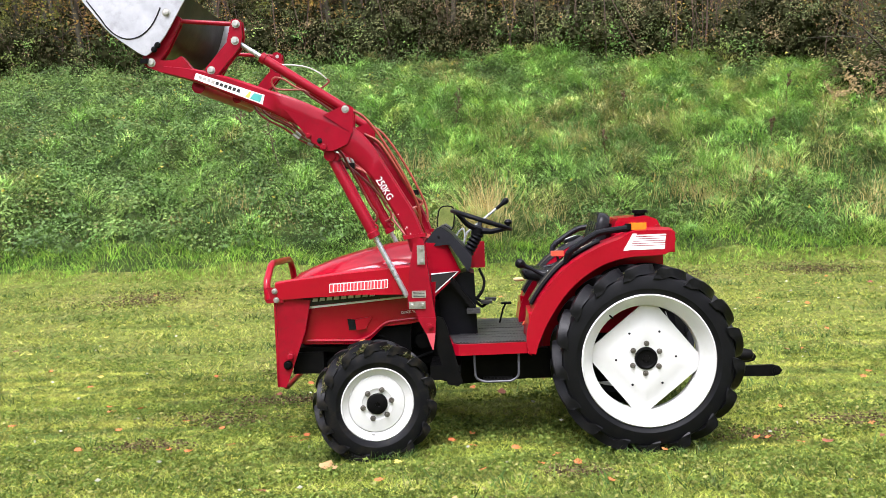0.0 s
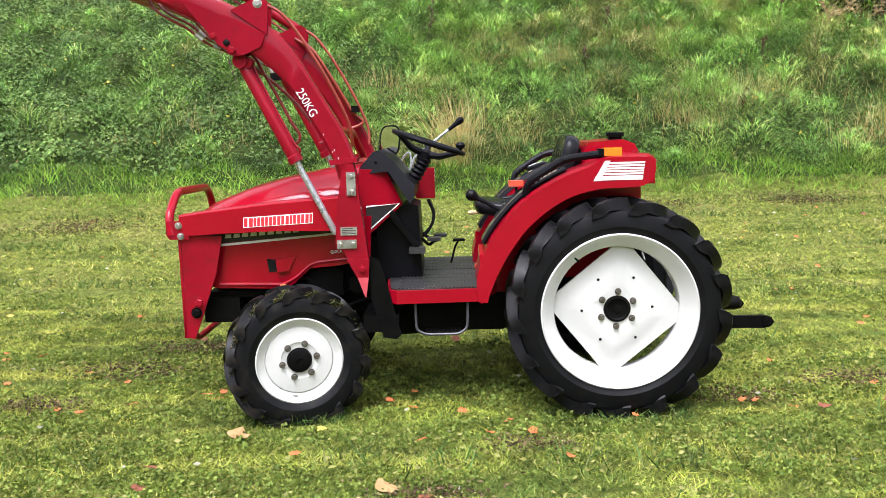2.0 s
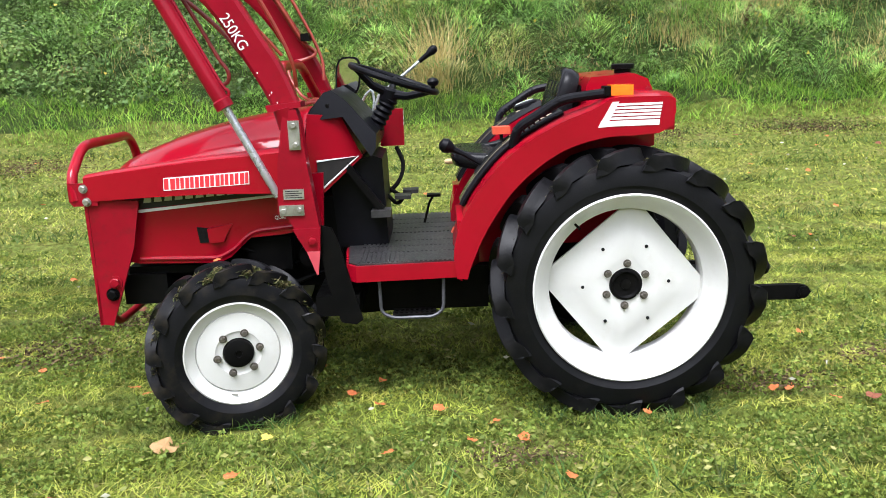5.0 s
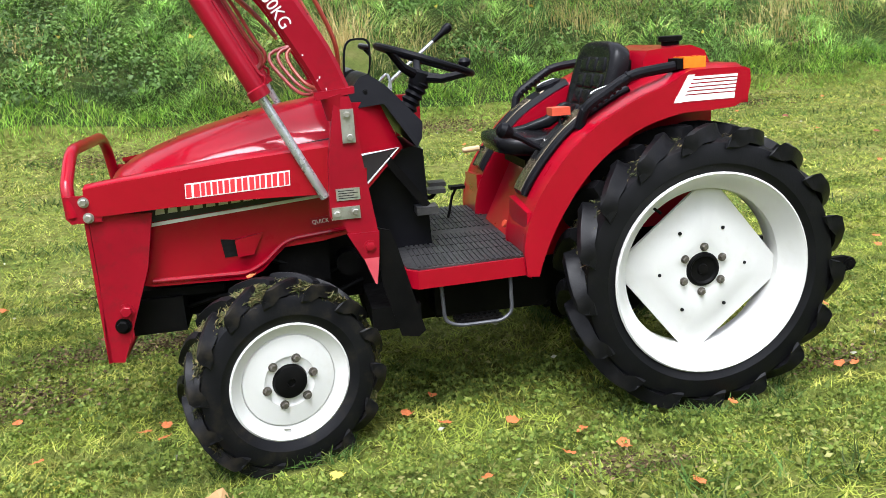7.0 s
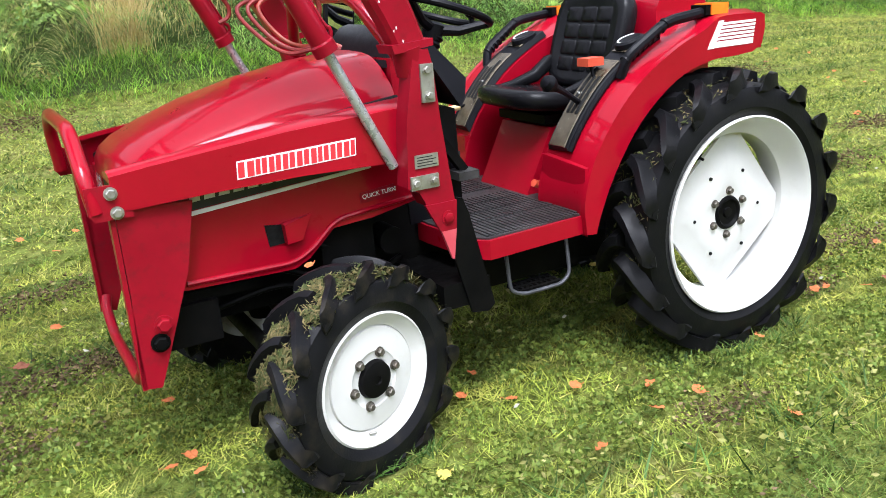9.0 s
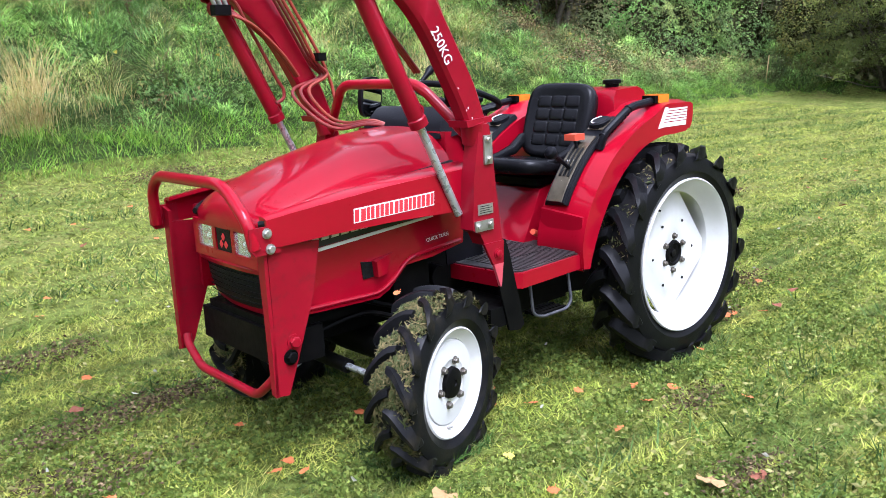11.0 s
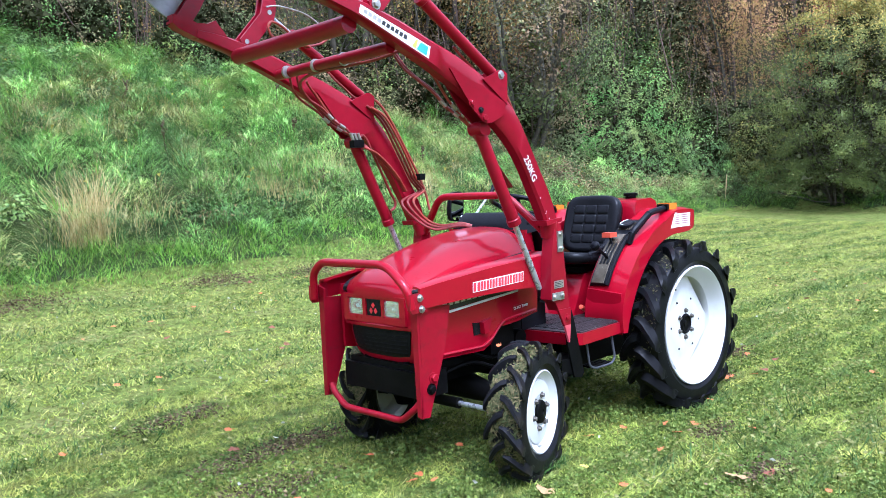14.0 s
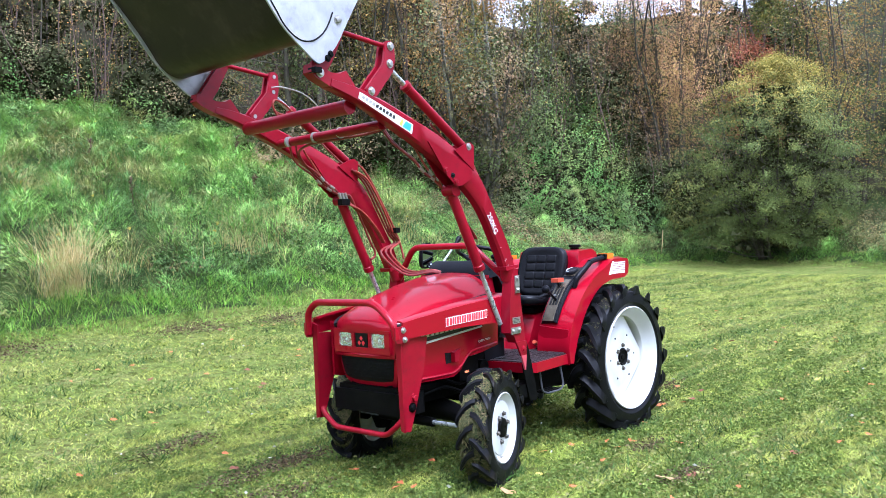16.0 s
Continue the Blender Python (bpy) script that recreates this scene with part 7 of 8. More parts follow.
for s in SIDES:
    near = s < 0
    bm = bmesh.new()
    rows = []
    for (xt, zt), (xl, zl) in zip(top_line, low_line):
        dx, dz = (xl - xt) * 0.12, (zl - zt) * 0.12
        rows.append([(xt, s * 0.470, zt), (xt, s * 0.518, zt), (xt + dx, s * 0.530, zt + dz), (xl - dx, s * 0.530, zl - dz), (xl, s * 0.518, zl), (xl, s * 0.470, zl), (xl - dx, s * 0.458, zl - dz), (xt + dx, s * 0.458, zt + dz)])
    loft(bm, rows)
    arm = part("boom_arm", bm, RED_LOADER, tractor, "curved red loader boom arm", 40)
    bm = bmesh.new()
    prism(bm, [(-1.325, 1.182), (-1.195, 1.192), (-1.196, 1.172), (-1.318, 1.158)], s * 0.545, s * 0.445, 0.004)
    part("arm_collar", bm, RED_LOADER, arm)
    for y0, y1 in ((0.530, 0.537), (0.458, 0.451)):
        bm = bmesh.new()
        prism(bm, [(-1.955, 1.905), (-1.828, 1.858), (-1.751, 1.840), (-1.584, 1.762), (-1.612, 1.701), (-1.690, 1.668), (-1.735, 1.665), (-1.809, 1.722)], s * y0, s * y1, 0.002)
        part("gusset_plate", bm, RED_LOADER, arm, "red side gusset plate")
        bm = bmesh.new()
        prism(bm, [(-1.740, 1.866), (-1.625, 1.915), (-1.600, 1.918), (-1.570, 1.900), (-1.578, 1.755)], s * (y0 + (0.0015 if y0 > 0.5 else -0.0015)), s * (y1 + (0.0025 if y0 > 0.5 else -0.0025)), 0.002)
        part("gusset_plate", bm, RED_LOADER, arm, "red triangular cylinder bracket")
    for x0, z0, r0, m_ in ((-1.615, 1.893, 0.016, STEEL), (-1.742, 1.690, 0.016, RED_WORN), (-1.765, 1.725, 0.011, GRILLE_AND_GAPS), (-1.825, 1.755, 0.013, RED_WORN)):
        b = bmesh.new()
        hexnut(b, (x0, s * 0.537, z0), r0, 0.012, (0, s, 0))
        part("pin", b, m_, arm)
    # tip bracket
    bm = bmesh.new()
    prism(bm, [(-2.735, 2.235), (-2.742, 2.195), (-2.715, 2.172), (-2.61, 2.130), (-2.46, 2.150), (-2.500, 2.200), (-2.520, 2.226), (-2.560, 2.206), (-2.620, 2.205), (-2.690, 2.240)], s * 0.525, s * 0.462, 0.003)
    part("arm_tip", bm, RED_WORN, arm, "red forked arm tip")
    b = bmesh.new()
    hexnut(b, (-2.690, s * 0.527, 2.196), 0.018, 0.014, (0, s, 0))
    part("pin", b, STEEL, arm)
    # bell crank, link, tilt cylinder
    for y0, y1 in ((0.512, 0.526), (0.462, 0.476)):
        bm = bmesh.new()
        prism(bm, [(-2.232, 2.412), (-2.205, 2.418), (-2.178, 2.405), (-2.172, 2.322), (-2.190, 2.258), (-2.315, 2.120), (-2.345, 2.105), (-2.385, 2.125), (-2.390, 2.150), (-2.262, 2.290)], s * y0, s * y1, 0.002)
        crank = part("bell_crank", bm, RED_LOADER, tractor, "red bell crank plate")
    for x0, z0 in ((-2.205, 2.388), (-2.214, 2.296), (-2.355, 2.140)):
        b = bmesh.new()
        hexnut(b, (x0, s * 0.526, z0), 0.017, 0.014, (0, s, 0))
        rod(b, (x0, s * 0.46, z0), (x0, s * 0.526, z0), 0.012)
        part("pin", b, STEEL, crank)
    bm = bmesh.new()
    rod(bm, (-2.540, s * 0.494, 2.425), (-2.205, s * 0.494, 2.392), 0.013)
    link = part("link_rod", bm, RED_LOADER, tractor, "thin red tilt link rod")
    for x0, z0 in ((-2.540, 2.425), (-2.205, 2.390)):
        b = bmesh.new()
        rod(b, (x0, s * 0.470, z0), (x0, s * 0.512, z0), 0.025, None, 18)
        part("link_eye", b, RED_WORN, link)
    a, c = Vector((-2.214, s * 0.494, 2.296)), Vector((-1.612, s * 0.494, 1.893))
    bm = bmesh.new()
    tube(bm, [a.lerp(c, 0.22), a.lerp(c, 0.225), a.lerp(c, 0.26), a.lerp(c, 0.265), a.lerp(c, 0.97)], [0.018, 0.031, 0.031, 0.027, 0.027], 16)
    cyl = part("tilt_cylinder", bm, RED_LOADER, tractor, "red hydraulic tilt cylinder")
    b = bmesh.new()
    rod(b, a, a.lerp(c, 0.24), 0.014)
    part("rod", b, CHROME, cyl, "bright chromed rod")
    a, c = Vector((-1.718, s * 0.472, 1.645)), Vector((-1.318, s * 0.478, 0.835))
    bm = bmesh.new()
    tube(bm, [a, a.lerp(c, 0.04), a.lerp(c, 0.54), a.lerp(c, 0.545), a.lerp(c, 0.578), a.lerp(c, 0.58)], [0.022, 0.030, 0.030, 0.035, 0.035, 0.02], 16)
    cyl = part("lift_cylinder", bm, RED_LOADER, tractor, "long red hydraulic lift cylinder")
    b = bmesh.new()
    rod(b, a.lerp(c, 0.56), c, 0.0155)
    part("rod", b, CHROME, cyl, "bright chromed rod")
    b = bmesh.new()
    rod(b, a + Vector((0, -0.04, 0)), a + Vector((0, 0.04, 0)), 0.033, None, 18)
    rod(b, a + Vector((0.03, -0.03, -0.01)), a + Vector((0.03, 0.03, -0.01)), 0.024, None, 18)
    part("eye", b, RED_WORN, cyl)
    b = bmesh.new()
    o = Vector((0.042, 0, 0.0))
    tube(b, curve_through([a.lerp(c, 0.03) + o, a.lerp(c, 0.10) + o * 0.9, a.lerp(c, 0.45) + o * 0.85, a.lerp(c, 0.50) + o * 1.1, a.lerp(c, 0.53) + o * 0.8, a.lerp(c, 0.545) + o * 0.4]), 0.006, 8)
    part("pipe", b, RED_LOADER, cyl, "thin red hydraulic pipe")
    # mast post
    MAST = [(-1.262, 1.165), (-1.215, 1.165), (-1.203, 1.118), (-1.190, 0.965), (-1.160, 0.725), (-1.158, 0.715), (-1.252, 0.715), (-1.276, 0.761), (-1.312, 0.780), (-1.298, 0.970)]
    bm = bmesh.new()
    prism(bm, MAST, s * 0.524, s * 0.456, 0.004)
    mast = part("loader_mast", bm, RED_LOADER, tractor, "red loader mast post")
    bm = bmesh.new()
    prism(bm, [(-1.262, 0.72), (-1.156, 0.72), (-1.163, 0.63), (-1.215, 0.63)], s * 0.530, s * 0.518, 0.002)
    part("mast_foot", bm, RED_LOADER, mast)
    bm = bmesh.new()
    prism(bm, [(-1.214, 0.632), (-1.163, 0.632), (-1.176, 0.540), (-1.182, 0.540)], s * 0.531, s * 0.519, 0.002)
    part("mast_tip", bm, RED_PALE, mast, "faded pink-red plate tip")
    b = bmesh.new()
    hexnut(b, (-1.19, s * 0.530, 0.672), 0.016, 0.010, (0, s, 0))
    part("bolt", b, RED_WORN, mast)
    for x0, x1, z0, z1, bolts in ((-1.248, -1.206, 1.018, 1.125, [(-1.228, 1.108), (-1.224, 1.036)]), (-1.304, -1.212, 0.772, 0.812, [(-1.288, 0.791), (-1.228, 0.794)])):
        bm = bmesh.new()
        box(bm, x0, x1, s * 0.525, s * 0.532, z0, z1, 0.003)
        plate = part("bolted_plate", bm, STEEL, mast, "galvanised bolted plate")
        for bx, bz in bolts:
            b = bmesh.new()
            hexnut(b, (bx, s * 0.532, bz), 0.011, 0.010, (0, s, 0))
            part("bolt", b, STEEL, plate)
    bm = bmesh.new()
    box(bm, -1.285, -1.208, s * 0.525, s * 0.528, 0.833, 0.872, 0.001)
    plate = part("type_plate", bm, STEEL, mast, "small grey-green type plate")
    for i in range(4):
        b = bmesh.new()
        box(b, -1.278, -1.215 - 0.012 * (i % 2), s * 0.528, s * 0.5285, 0.839 + i * 0.008, 0.842 + i * 0.008, 0)
        part("label_bar", b, STICKER_BLACK, plate)
    bm = bmesh.new()
    tube(bm, rounded([(-1.245, s * 0.475, 1.10), (-1.262, s * 0.485, 1.175)], 0.02), 0.045, 14)
    part("arm_pivot", bm, RED_WORN, mast)
    # black brace plate by the platform
    bm = bmesh.new()
    prism(bm, [(-1.170, 0.728), (-1.118, 0.712), (-1.098, 0.660), (-1.020, 0.345), (-1.045, 0.325), (-1.105, 0.335), (-1.155, 0.520)], s * 0.500, s * 0.488, 0.004)
    part("brace_plate", bm, IRON, tractor, "black steel brace plate")
    bm = bmesh.new()
    box(bm, -1.20, -1.03, s * 0.15, s * 0.49, 0.36, 0.44, 0.008)
    part("cross_bracket", bm, IRON, tractor)
    # side beam along the hood
    bm = bmesh.new()
    prism(bm, [(-2.085, 0.925), (-2.085, 0.838), (-2.04, 0.833), (-1.844, 0.843), (-1.584, 0.850), (-1.300, 0.846), (-1.215, 0.850), (-1.215, 1.008), (-1.625, 0.978), (-1.988, 0.938)], s * 0.385, s * 0.372, 0.003)
    bent(bm, lambda v: (v.x, v.y + s * (v.x + 2.08) * 0.088, v.z))
    beam = part("side_beam", bm, RED, tractor, "red loader side beam along the hood")
    bm = bmesh.new()
    rows = []
    for x0, z0 in ((-2.085, 0.925), (-1.988, 0.938), (-1.625, 0.978), (-1.215, 1.008)):
        o = beam_out(x0)
        rows.append([(x0, s * o, z0 - 0.002), (x0, s * (o - 0.012), z0 + 0.006), (x0, s * 0.338, z0 + 0.010), (x0, s * 0.338, z0 - 0.004)])
    loft(bm, rows)
    part("beam_top", bm, RED, beam)
    # white-edged red block lettering without letters
    def plate_at(x0, x1, z0, z1, out, m_, name, slant=0.0):
        b = bmesh.new()
        prism(b, [(x0, z0), (x1, z0 + (x1 - x0) * 0.052), (x1 + slant, z1 + (x1 - x0) * 0.052), (x0 + slant, z1)], s * 0.385, s * (0.385 + out), 0)
        bent(b, lambda v: (v.x, v.y + s * (v.x + 2.08) * 0.088, v.z))
        return part(name, b, m_, beam)
    widths = (0.044, 0.012, 0.034, 0.034, 0.036, 0.036, 0.012, 0.034, 0.036, 0.012)
    x0 = -1.764
    for w_ in widths:
        z0 = 0.8715 + (x0 + 1.772) * 0.052
        plate_at(x0 - 0.003, x0 + w_ + 0.0035, z0 - 0.004, z0 + 0.046, 0.0012, STICKER, "sticker_edge", 0.003)
        if w_ < 0.02:
            plate_at(x0, x0 + w_, z0, z0 + 0.042, 0.0022, STICKER_RED, "sticker_block", 0.003)
        else:
            plate_at(x0, x0 + w_ * 0.40, z0, z0 + 0.042, 0.0022, STICKER_RED, "sticker_block", 0.003)
            plate_at(x0 + w_ * 0.57, x0 + w_, z0, z0 + 0.042, 0.0022, STICKER_RED, "sticker_block", 0.003)
        x0 += w_ + 0.0048
    # front post
    bm = bmesh.new()
    prism(bm, [(-2.085, 0.838), (-1.885, 0.826), (-1.893, 0.79), (-1.925, 0.640), (-2.010, 0.415), (-2.048, 0.318), (-2.100, 0.326), (-2.085, 0.592)], s * 0.372, s * 0.360, 0.003)
    post = part("front_post", bm, RED_WORN, tractor, "scuffed red front post of the loader frame")
    bm = bmesh.new()
    prism_x(bm, [(s * 0.372, 0.900), (s * 0.325, 0.885), (s * 0.338, 0.60), (s * 0.344, 0.330), (s * 0.372, 0.322)], -2.100, -2.087, 0.003)
    part("front_flange", bm, RED_WORN, post)
    for x0, z0, m_ in ((-2.015, 0.500, RED_WORN), (-2.032, 0.450, IRON)):
        b = bmesh.new()
        hexnut(b, (x0, s * 0.372, z0), 0.020, 0.018, (0, s, 0))
        part("pin", b, m_, post)
    # guard foot plate with two bolts
    bm = bmesh.new()
    prism(bm, [(-2.150, 0.905), (-2.150, 0.835), (-2.135, 0.815), (-2.040, 0.815), (-2.040, 0.905)], s * 0.385, s * 0.373, 0.004)
    foot = part("guard_foot", bm, RED_WORN, tractor, "red bolted foot of the front guard")
    for bx, bz in ((-2.088, 0.884), (-2.080, 0.832)):
        b = bmesh.new()
        hexnut(b, (bx, s * 0.386, bz), 0.013, 0.014, (0, s, 0))
        part("bolt", b, STEEL, foot, "bright zinc bolt")

bm = bmesh.new()
tube(bm, rounded([(-2.128, -0.372, 0.835), (-2.140, -0.362, 0.925), (-2.140, -0.225, 1.035), (-2.140, 0.275, 1.030), (-2.140, 0.355, 0.970), (-2.128, 0.370, 0.835)], 0.07, 7), 0.0205, 14)
part("front_guard", bm, RED, tractor, "bent red tube guard before the hood")
bm = bmesh.new()
tube(bm, rounded([(-2.075, -0.335, 0.385), (-2.085, -0.310, 0.355), (-2.085, -0.215, 0.285), (-2.085, 0.215, 0.285), (-2.085, 0.310, 0.355), (-2.075, 0.335, 0.385)], 0.04), 0.0165, 12)
part("lower_guard", bm, RED_WORN, tractor, "scuffed red lower guard tube")
bm = bmesh.new()
tube(bm, rounded([(-1.245, -0.460, 1.105), (-1.310, -0.250, 1.318), (-1.310, 0.250, 1.318), (-1.245, 0.460, 1.105)], 0.07, 7), 0.0205, 14)
part("cross_hoop", bm, RED, tractor, "bent red tube hoop joining the masts")
bm = bmesh.new()
rod(bm, (-2.452, -0.465, 2.062), (-2.410, 0.465, 2.062), 0.038, None, 20)
part("cross_tube", bm, RED_LOADER, tractor, "thick red tube between the arms")
bm = bmesh.new()
rod(bm, (-2.235, -0.465, 1.985), (-2.185, 0.465, 1.985), 0.026, None, 18)
tube2 = part("cross_tube", bm, RED_LOADER, tractor, "red tube between the arms")
for y0 in (-0.12, 0.10, 0.34):
    b = bmesh.new()
    rod(b, (-2.21, y0, 1.985), (-2.21, y0 + 0.012, 1.985), 0.031, None, 18)
    part("hose_clip", b, STEEL, tube2)

# lettering on the boom
m = Matrix.Translation((-1.451, -0.5312, 1.507)) @ pose(0, 0, 0, 90, 0, 0) @ pose(0, 0, 0, 0, 0, -61)
lettering("250KG", 0.056, m, STICKER, tractor, "lettering", "white stencilled 250KG", 0.0008, 0.86)
for pts_, m_, nm in (([(-2.452, 2.095), (-2.440, 2.128), (-2.062, 1.990), (-2.076, 1.938)], STICKER, "sticker"),):
    bm = bmesh.new()
    prism(bm, pts_, -0.5305, -0.5318, 0)
    st = part(nm, bm, m_, tractor, "white sticker with plain marks")


def along_sticker(u, v):
    a = Vector((-2.452, 2.095)).lerp(Vector((-2.076, 1.938)), u)
    b_ = Vector((-2.440, 2.128)).lerp(Vector((-2.062, 1.990)), u)
    return a.lerp(b_, v)


for i in range(10):
    u0 = 0.05 + i * 0.062
    bm = bmesh.new()
    q = [along_sticker(u0, 0.32), along_sticker(u0 + 0.045, 0.32), along_sticker(u0 + 0.05, 0.74), along_sticker(u0 + 0.008, 0.74)]
    prism(bm, q, -0.5316, -0.5324, 0)
    part("sticker_mark", bm, STICKER_BLACK if i > 3 else STEEL, st)
for u0, u1, m_ in ((0.74, 0.81, STICKER_YELLOW), (0.81, 0.97, STICKER_TEAL)):
    bm = bmesh.new()
    prism(bm, [along_sticker(u0, 0.12), along_sticker(u1 - 0.01, 0.12), along_sticker(u1, 0.88), along_sticker(u0 + 0.045, 0.88)], -0.5316, -0.5324, 0)
    part("sticker_mark", bm, m_, st)
bm = bmesh.new()
prism(bm, [(-1.375, 0.708), (-1.375, 0.742), (-1.255, 0.752), (-1.255, 0.716)], -0.3185, -0.3200, 0)
lab = part("label_plate", bm, RED_WORN, tractor, "small red label")
lettering("QUICK TURN", 0.020, Matrix.Translation((-1.368, -0.3203, 0.727)) @ pose(0, 0, 0, 90, 0, 0) @ pose(0, 0, 0, 0, 0, 4), STICKER, lab, "lettering", "white QUICK TURN lettering", 0.0004, 0.95)

# bucket
SHELL = [(-2.430, 2.600), (-2.500, 2.490), (-2.600, 2.330), (-2.690, 2.240), (-2.735, 2.240), (-2.800, 2.285), (-2.864, 2.332), (-2.922, 2.384), (-2.990, 2.468), (-3.095, 2.605), (-3.262, 2.810)]
shell_line = [tuple(p)[::2] for p in curve_through([(x, 0, z) for x, z in SHELL], 3)]
CURVE = [(-2.570, 2.640), (-2.592, 2.560), (-2.614, 2.490), (-2.640, 2.436), (-2.678, 2.382), (-2.738, 2.338), (-2.806, 2.326), (-2.866, 2.348), (-2.916, 2.392), (-2.956, 2.450), (-3.025, 2.545), (-3.125, 2.665), (-3.262, 2.815)]
side_line, shell_line = shell_line, [tuple(p)[::2] for p in curve_through([(x, 0, z) for x, z in CURVE], 3)]
bm = bmesh.new()
rows = []
for i, (x, z) in enumerate(shell_line):
    x2, z2 = shell_line[min(i + 1, len(shell_line) - 1)]
    x1, z1 = shell_line[max(i - 1, 0)]
    t = Vector((x2 - x1, z2 - z1)).normalized()
    n_ = Vector((-t.y, t.x)) * 0.007
    rows.append([(x, -0.545, z), (x, 0.545, z), (x - n_.x, 0.545, z - n_.y), (x - n_.x, -0.545, z - n_.y)])
loft(bm, rows)
bucket = part("bucket", bm, BUCKET_DARK, tractor, "raised loader bucket with dark shell", 30)
for s in SIDES:
    bm = bmesh.new()
    prism(bm, side_line, s * 0.552, s * 0.542, 0.001)
    side = part("side_plate", bm, BUCKET_STEEL, bucket, "bare scratched grey bucket side plate")
    bm = bmesh.new()
    arc = [(x, s * 0.553, z) for x, z in CURVE[2:11]]
    tube(bm, curve_through(arc), 0.004, 6)
    part("weld_line", bm, GRILLE_AND_GAPS, side)
    for bx, bz, r_ in ((-2.582, 2.459, 0.018), (-2.66, 2.262, 0.013), (-2.64, 2.285, 0.013)):
        b = bmesh.new()
        hexnut(b, (bx, s * 0.553, bz), r_, 0.010, (0, s, 0))
        part("bolt", b, STEEL if r_ > 0.015 else IRON, side)
    for y0 in (0.505, 0.470):
        bm = bmesh.new()
        prism(bm, [(-2.722, 2.222), (-2.712, 2.180), (-2.665, 2.175), (-2.600, 2.260), (-2.525, 2.395), (-2.520, 2.440), (-2.552, 2.446), (-2.60, 2.39)], s * (y0 + 0.012), s * y0, 0.002)
        part("bracket", bm, RED_WORN, bucket, "red bucket bracket")
    bm = bmesh.new()
    box(bm, -2.74, -2.70, s * 0.555, s * 0.50, 2.19, 2.215, 0.003)
    part("wear_bar", bm, IRON, bucket)

# hydraulic hoses clipped along the arms
def arm_point(u, out, up):
    """A place u along the arm (0: tip, 1: foot), out from the middle, up from the arm's top."""
    i = min(int(u * (len(top_line) - 1)), len(top_line) - 2)
    f = u * (len(top_line) - 1) - i
    (xa, za), (xb, zb) = top_line[i], top_line[i + 1]
    t = Vector((xb - xa, 0, zb - za)).normalized()
    n_ = Vector((-t.z, 0, t.x))
    if n_.z < 0:
        n_ = -n_
    return Vector((xa + (xb - xa) * f, out, za + (zb - za) * f)) + n_ * up


for s in (1,):
    for j in range(3):
        y0 = s * (0.440 - j * 0.018)
        m_ = (HOSE_RED, HOSE_RED, HOSE_ORANGE, HOSE_RED)[j]
        q = [arm_point(0.50 + 0.01 * j, y0 + s * 0.02, 0.01), arm_point(0.58, y0, 0.004 + 0.006 * j), arm_point(0.70, y0 - s * 0.004 * j, -0.012 + 0.007 * j), arm_point(0.82, y0, -0.012 + 0.006 * j), arm_point(0.88, y0, 0.0 + 0.008 * j), (-1.455 + 0.035 * j, s * (0.39 - 0.01 * j), 1.30), (-1.405 + 0.032 * j, s * (0.33 - 0.008 * j), 1.195), (-1.335 + 0.026 * j, s * 0.25, 1.135 + 0.010 * j), (-1.25 + 0.010 * j, s * 0.14, 1.150 + 0.007 * j), (-1.17, s * 0.06, 1.13)]
        b = bmesh.new()
        tube(b, curve_through(q), 0.0075, 8)
        part("hydraulic_hose", b, m_, tractor, "red-brown hydraulic hose")
    b = bmesh.new()
    c0 = arm_point(0.82, s * 0.415, 0.02)
    box(b, c0.x - 0.02, c0.x + 0.02, min(s * 0.37, s * 0.46), max(s * 0.37, s * 0.46), c0.z - 0.015, c0.z + 0.02, 0.004)
    part("hose_clamp", b, IRON, tractor, "black hose clamp")
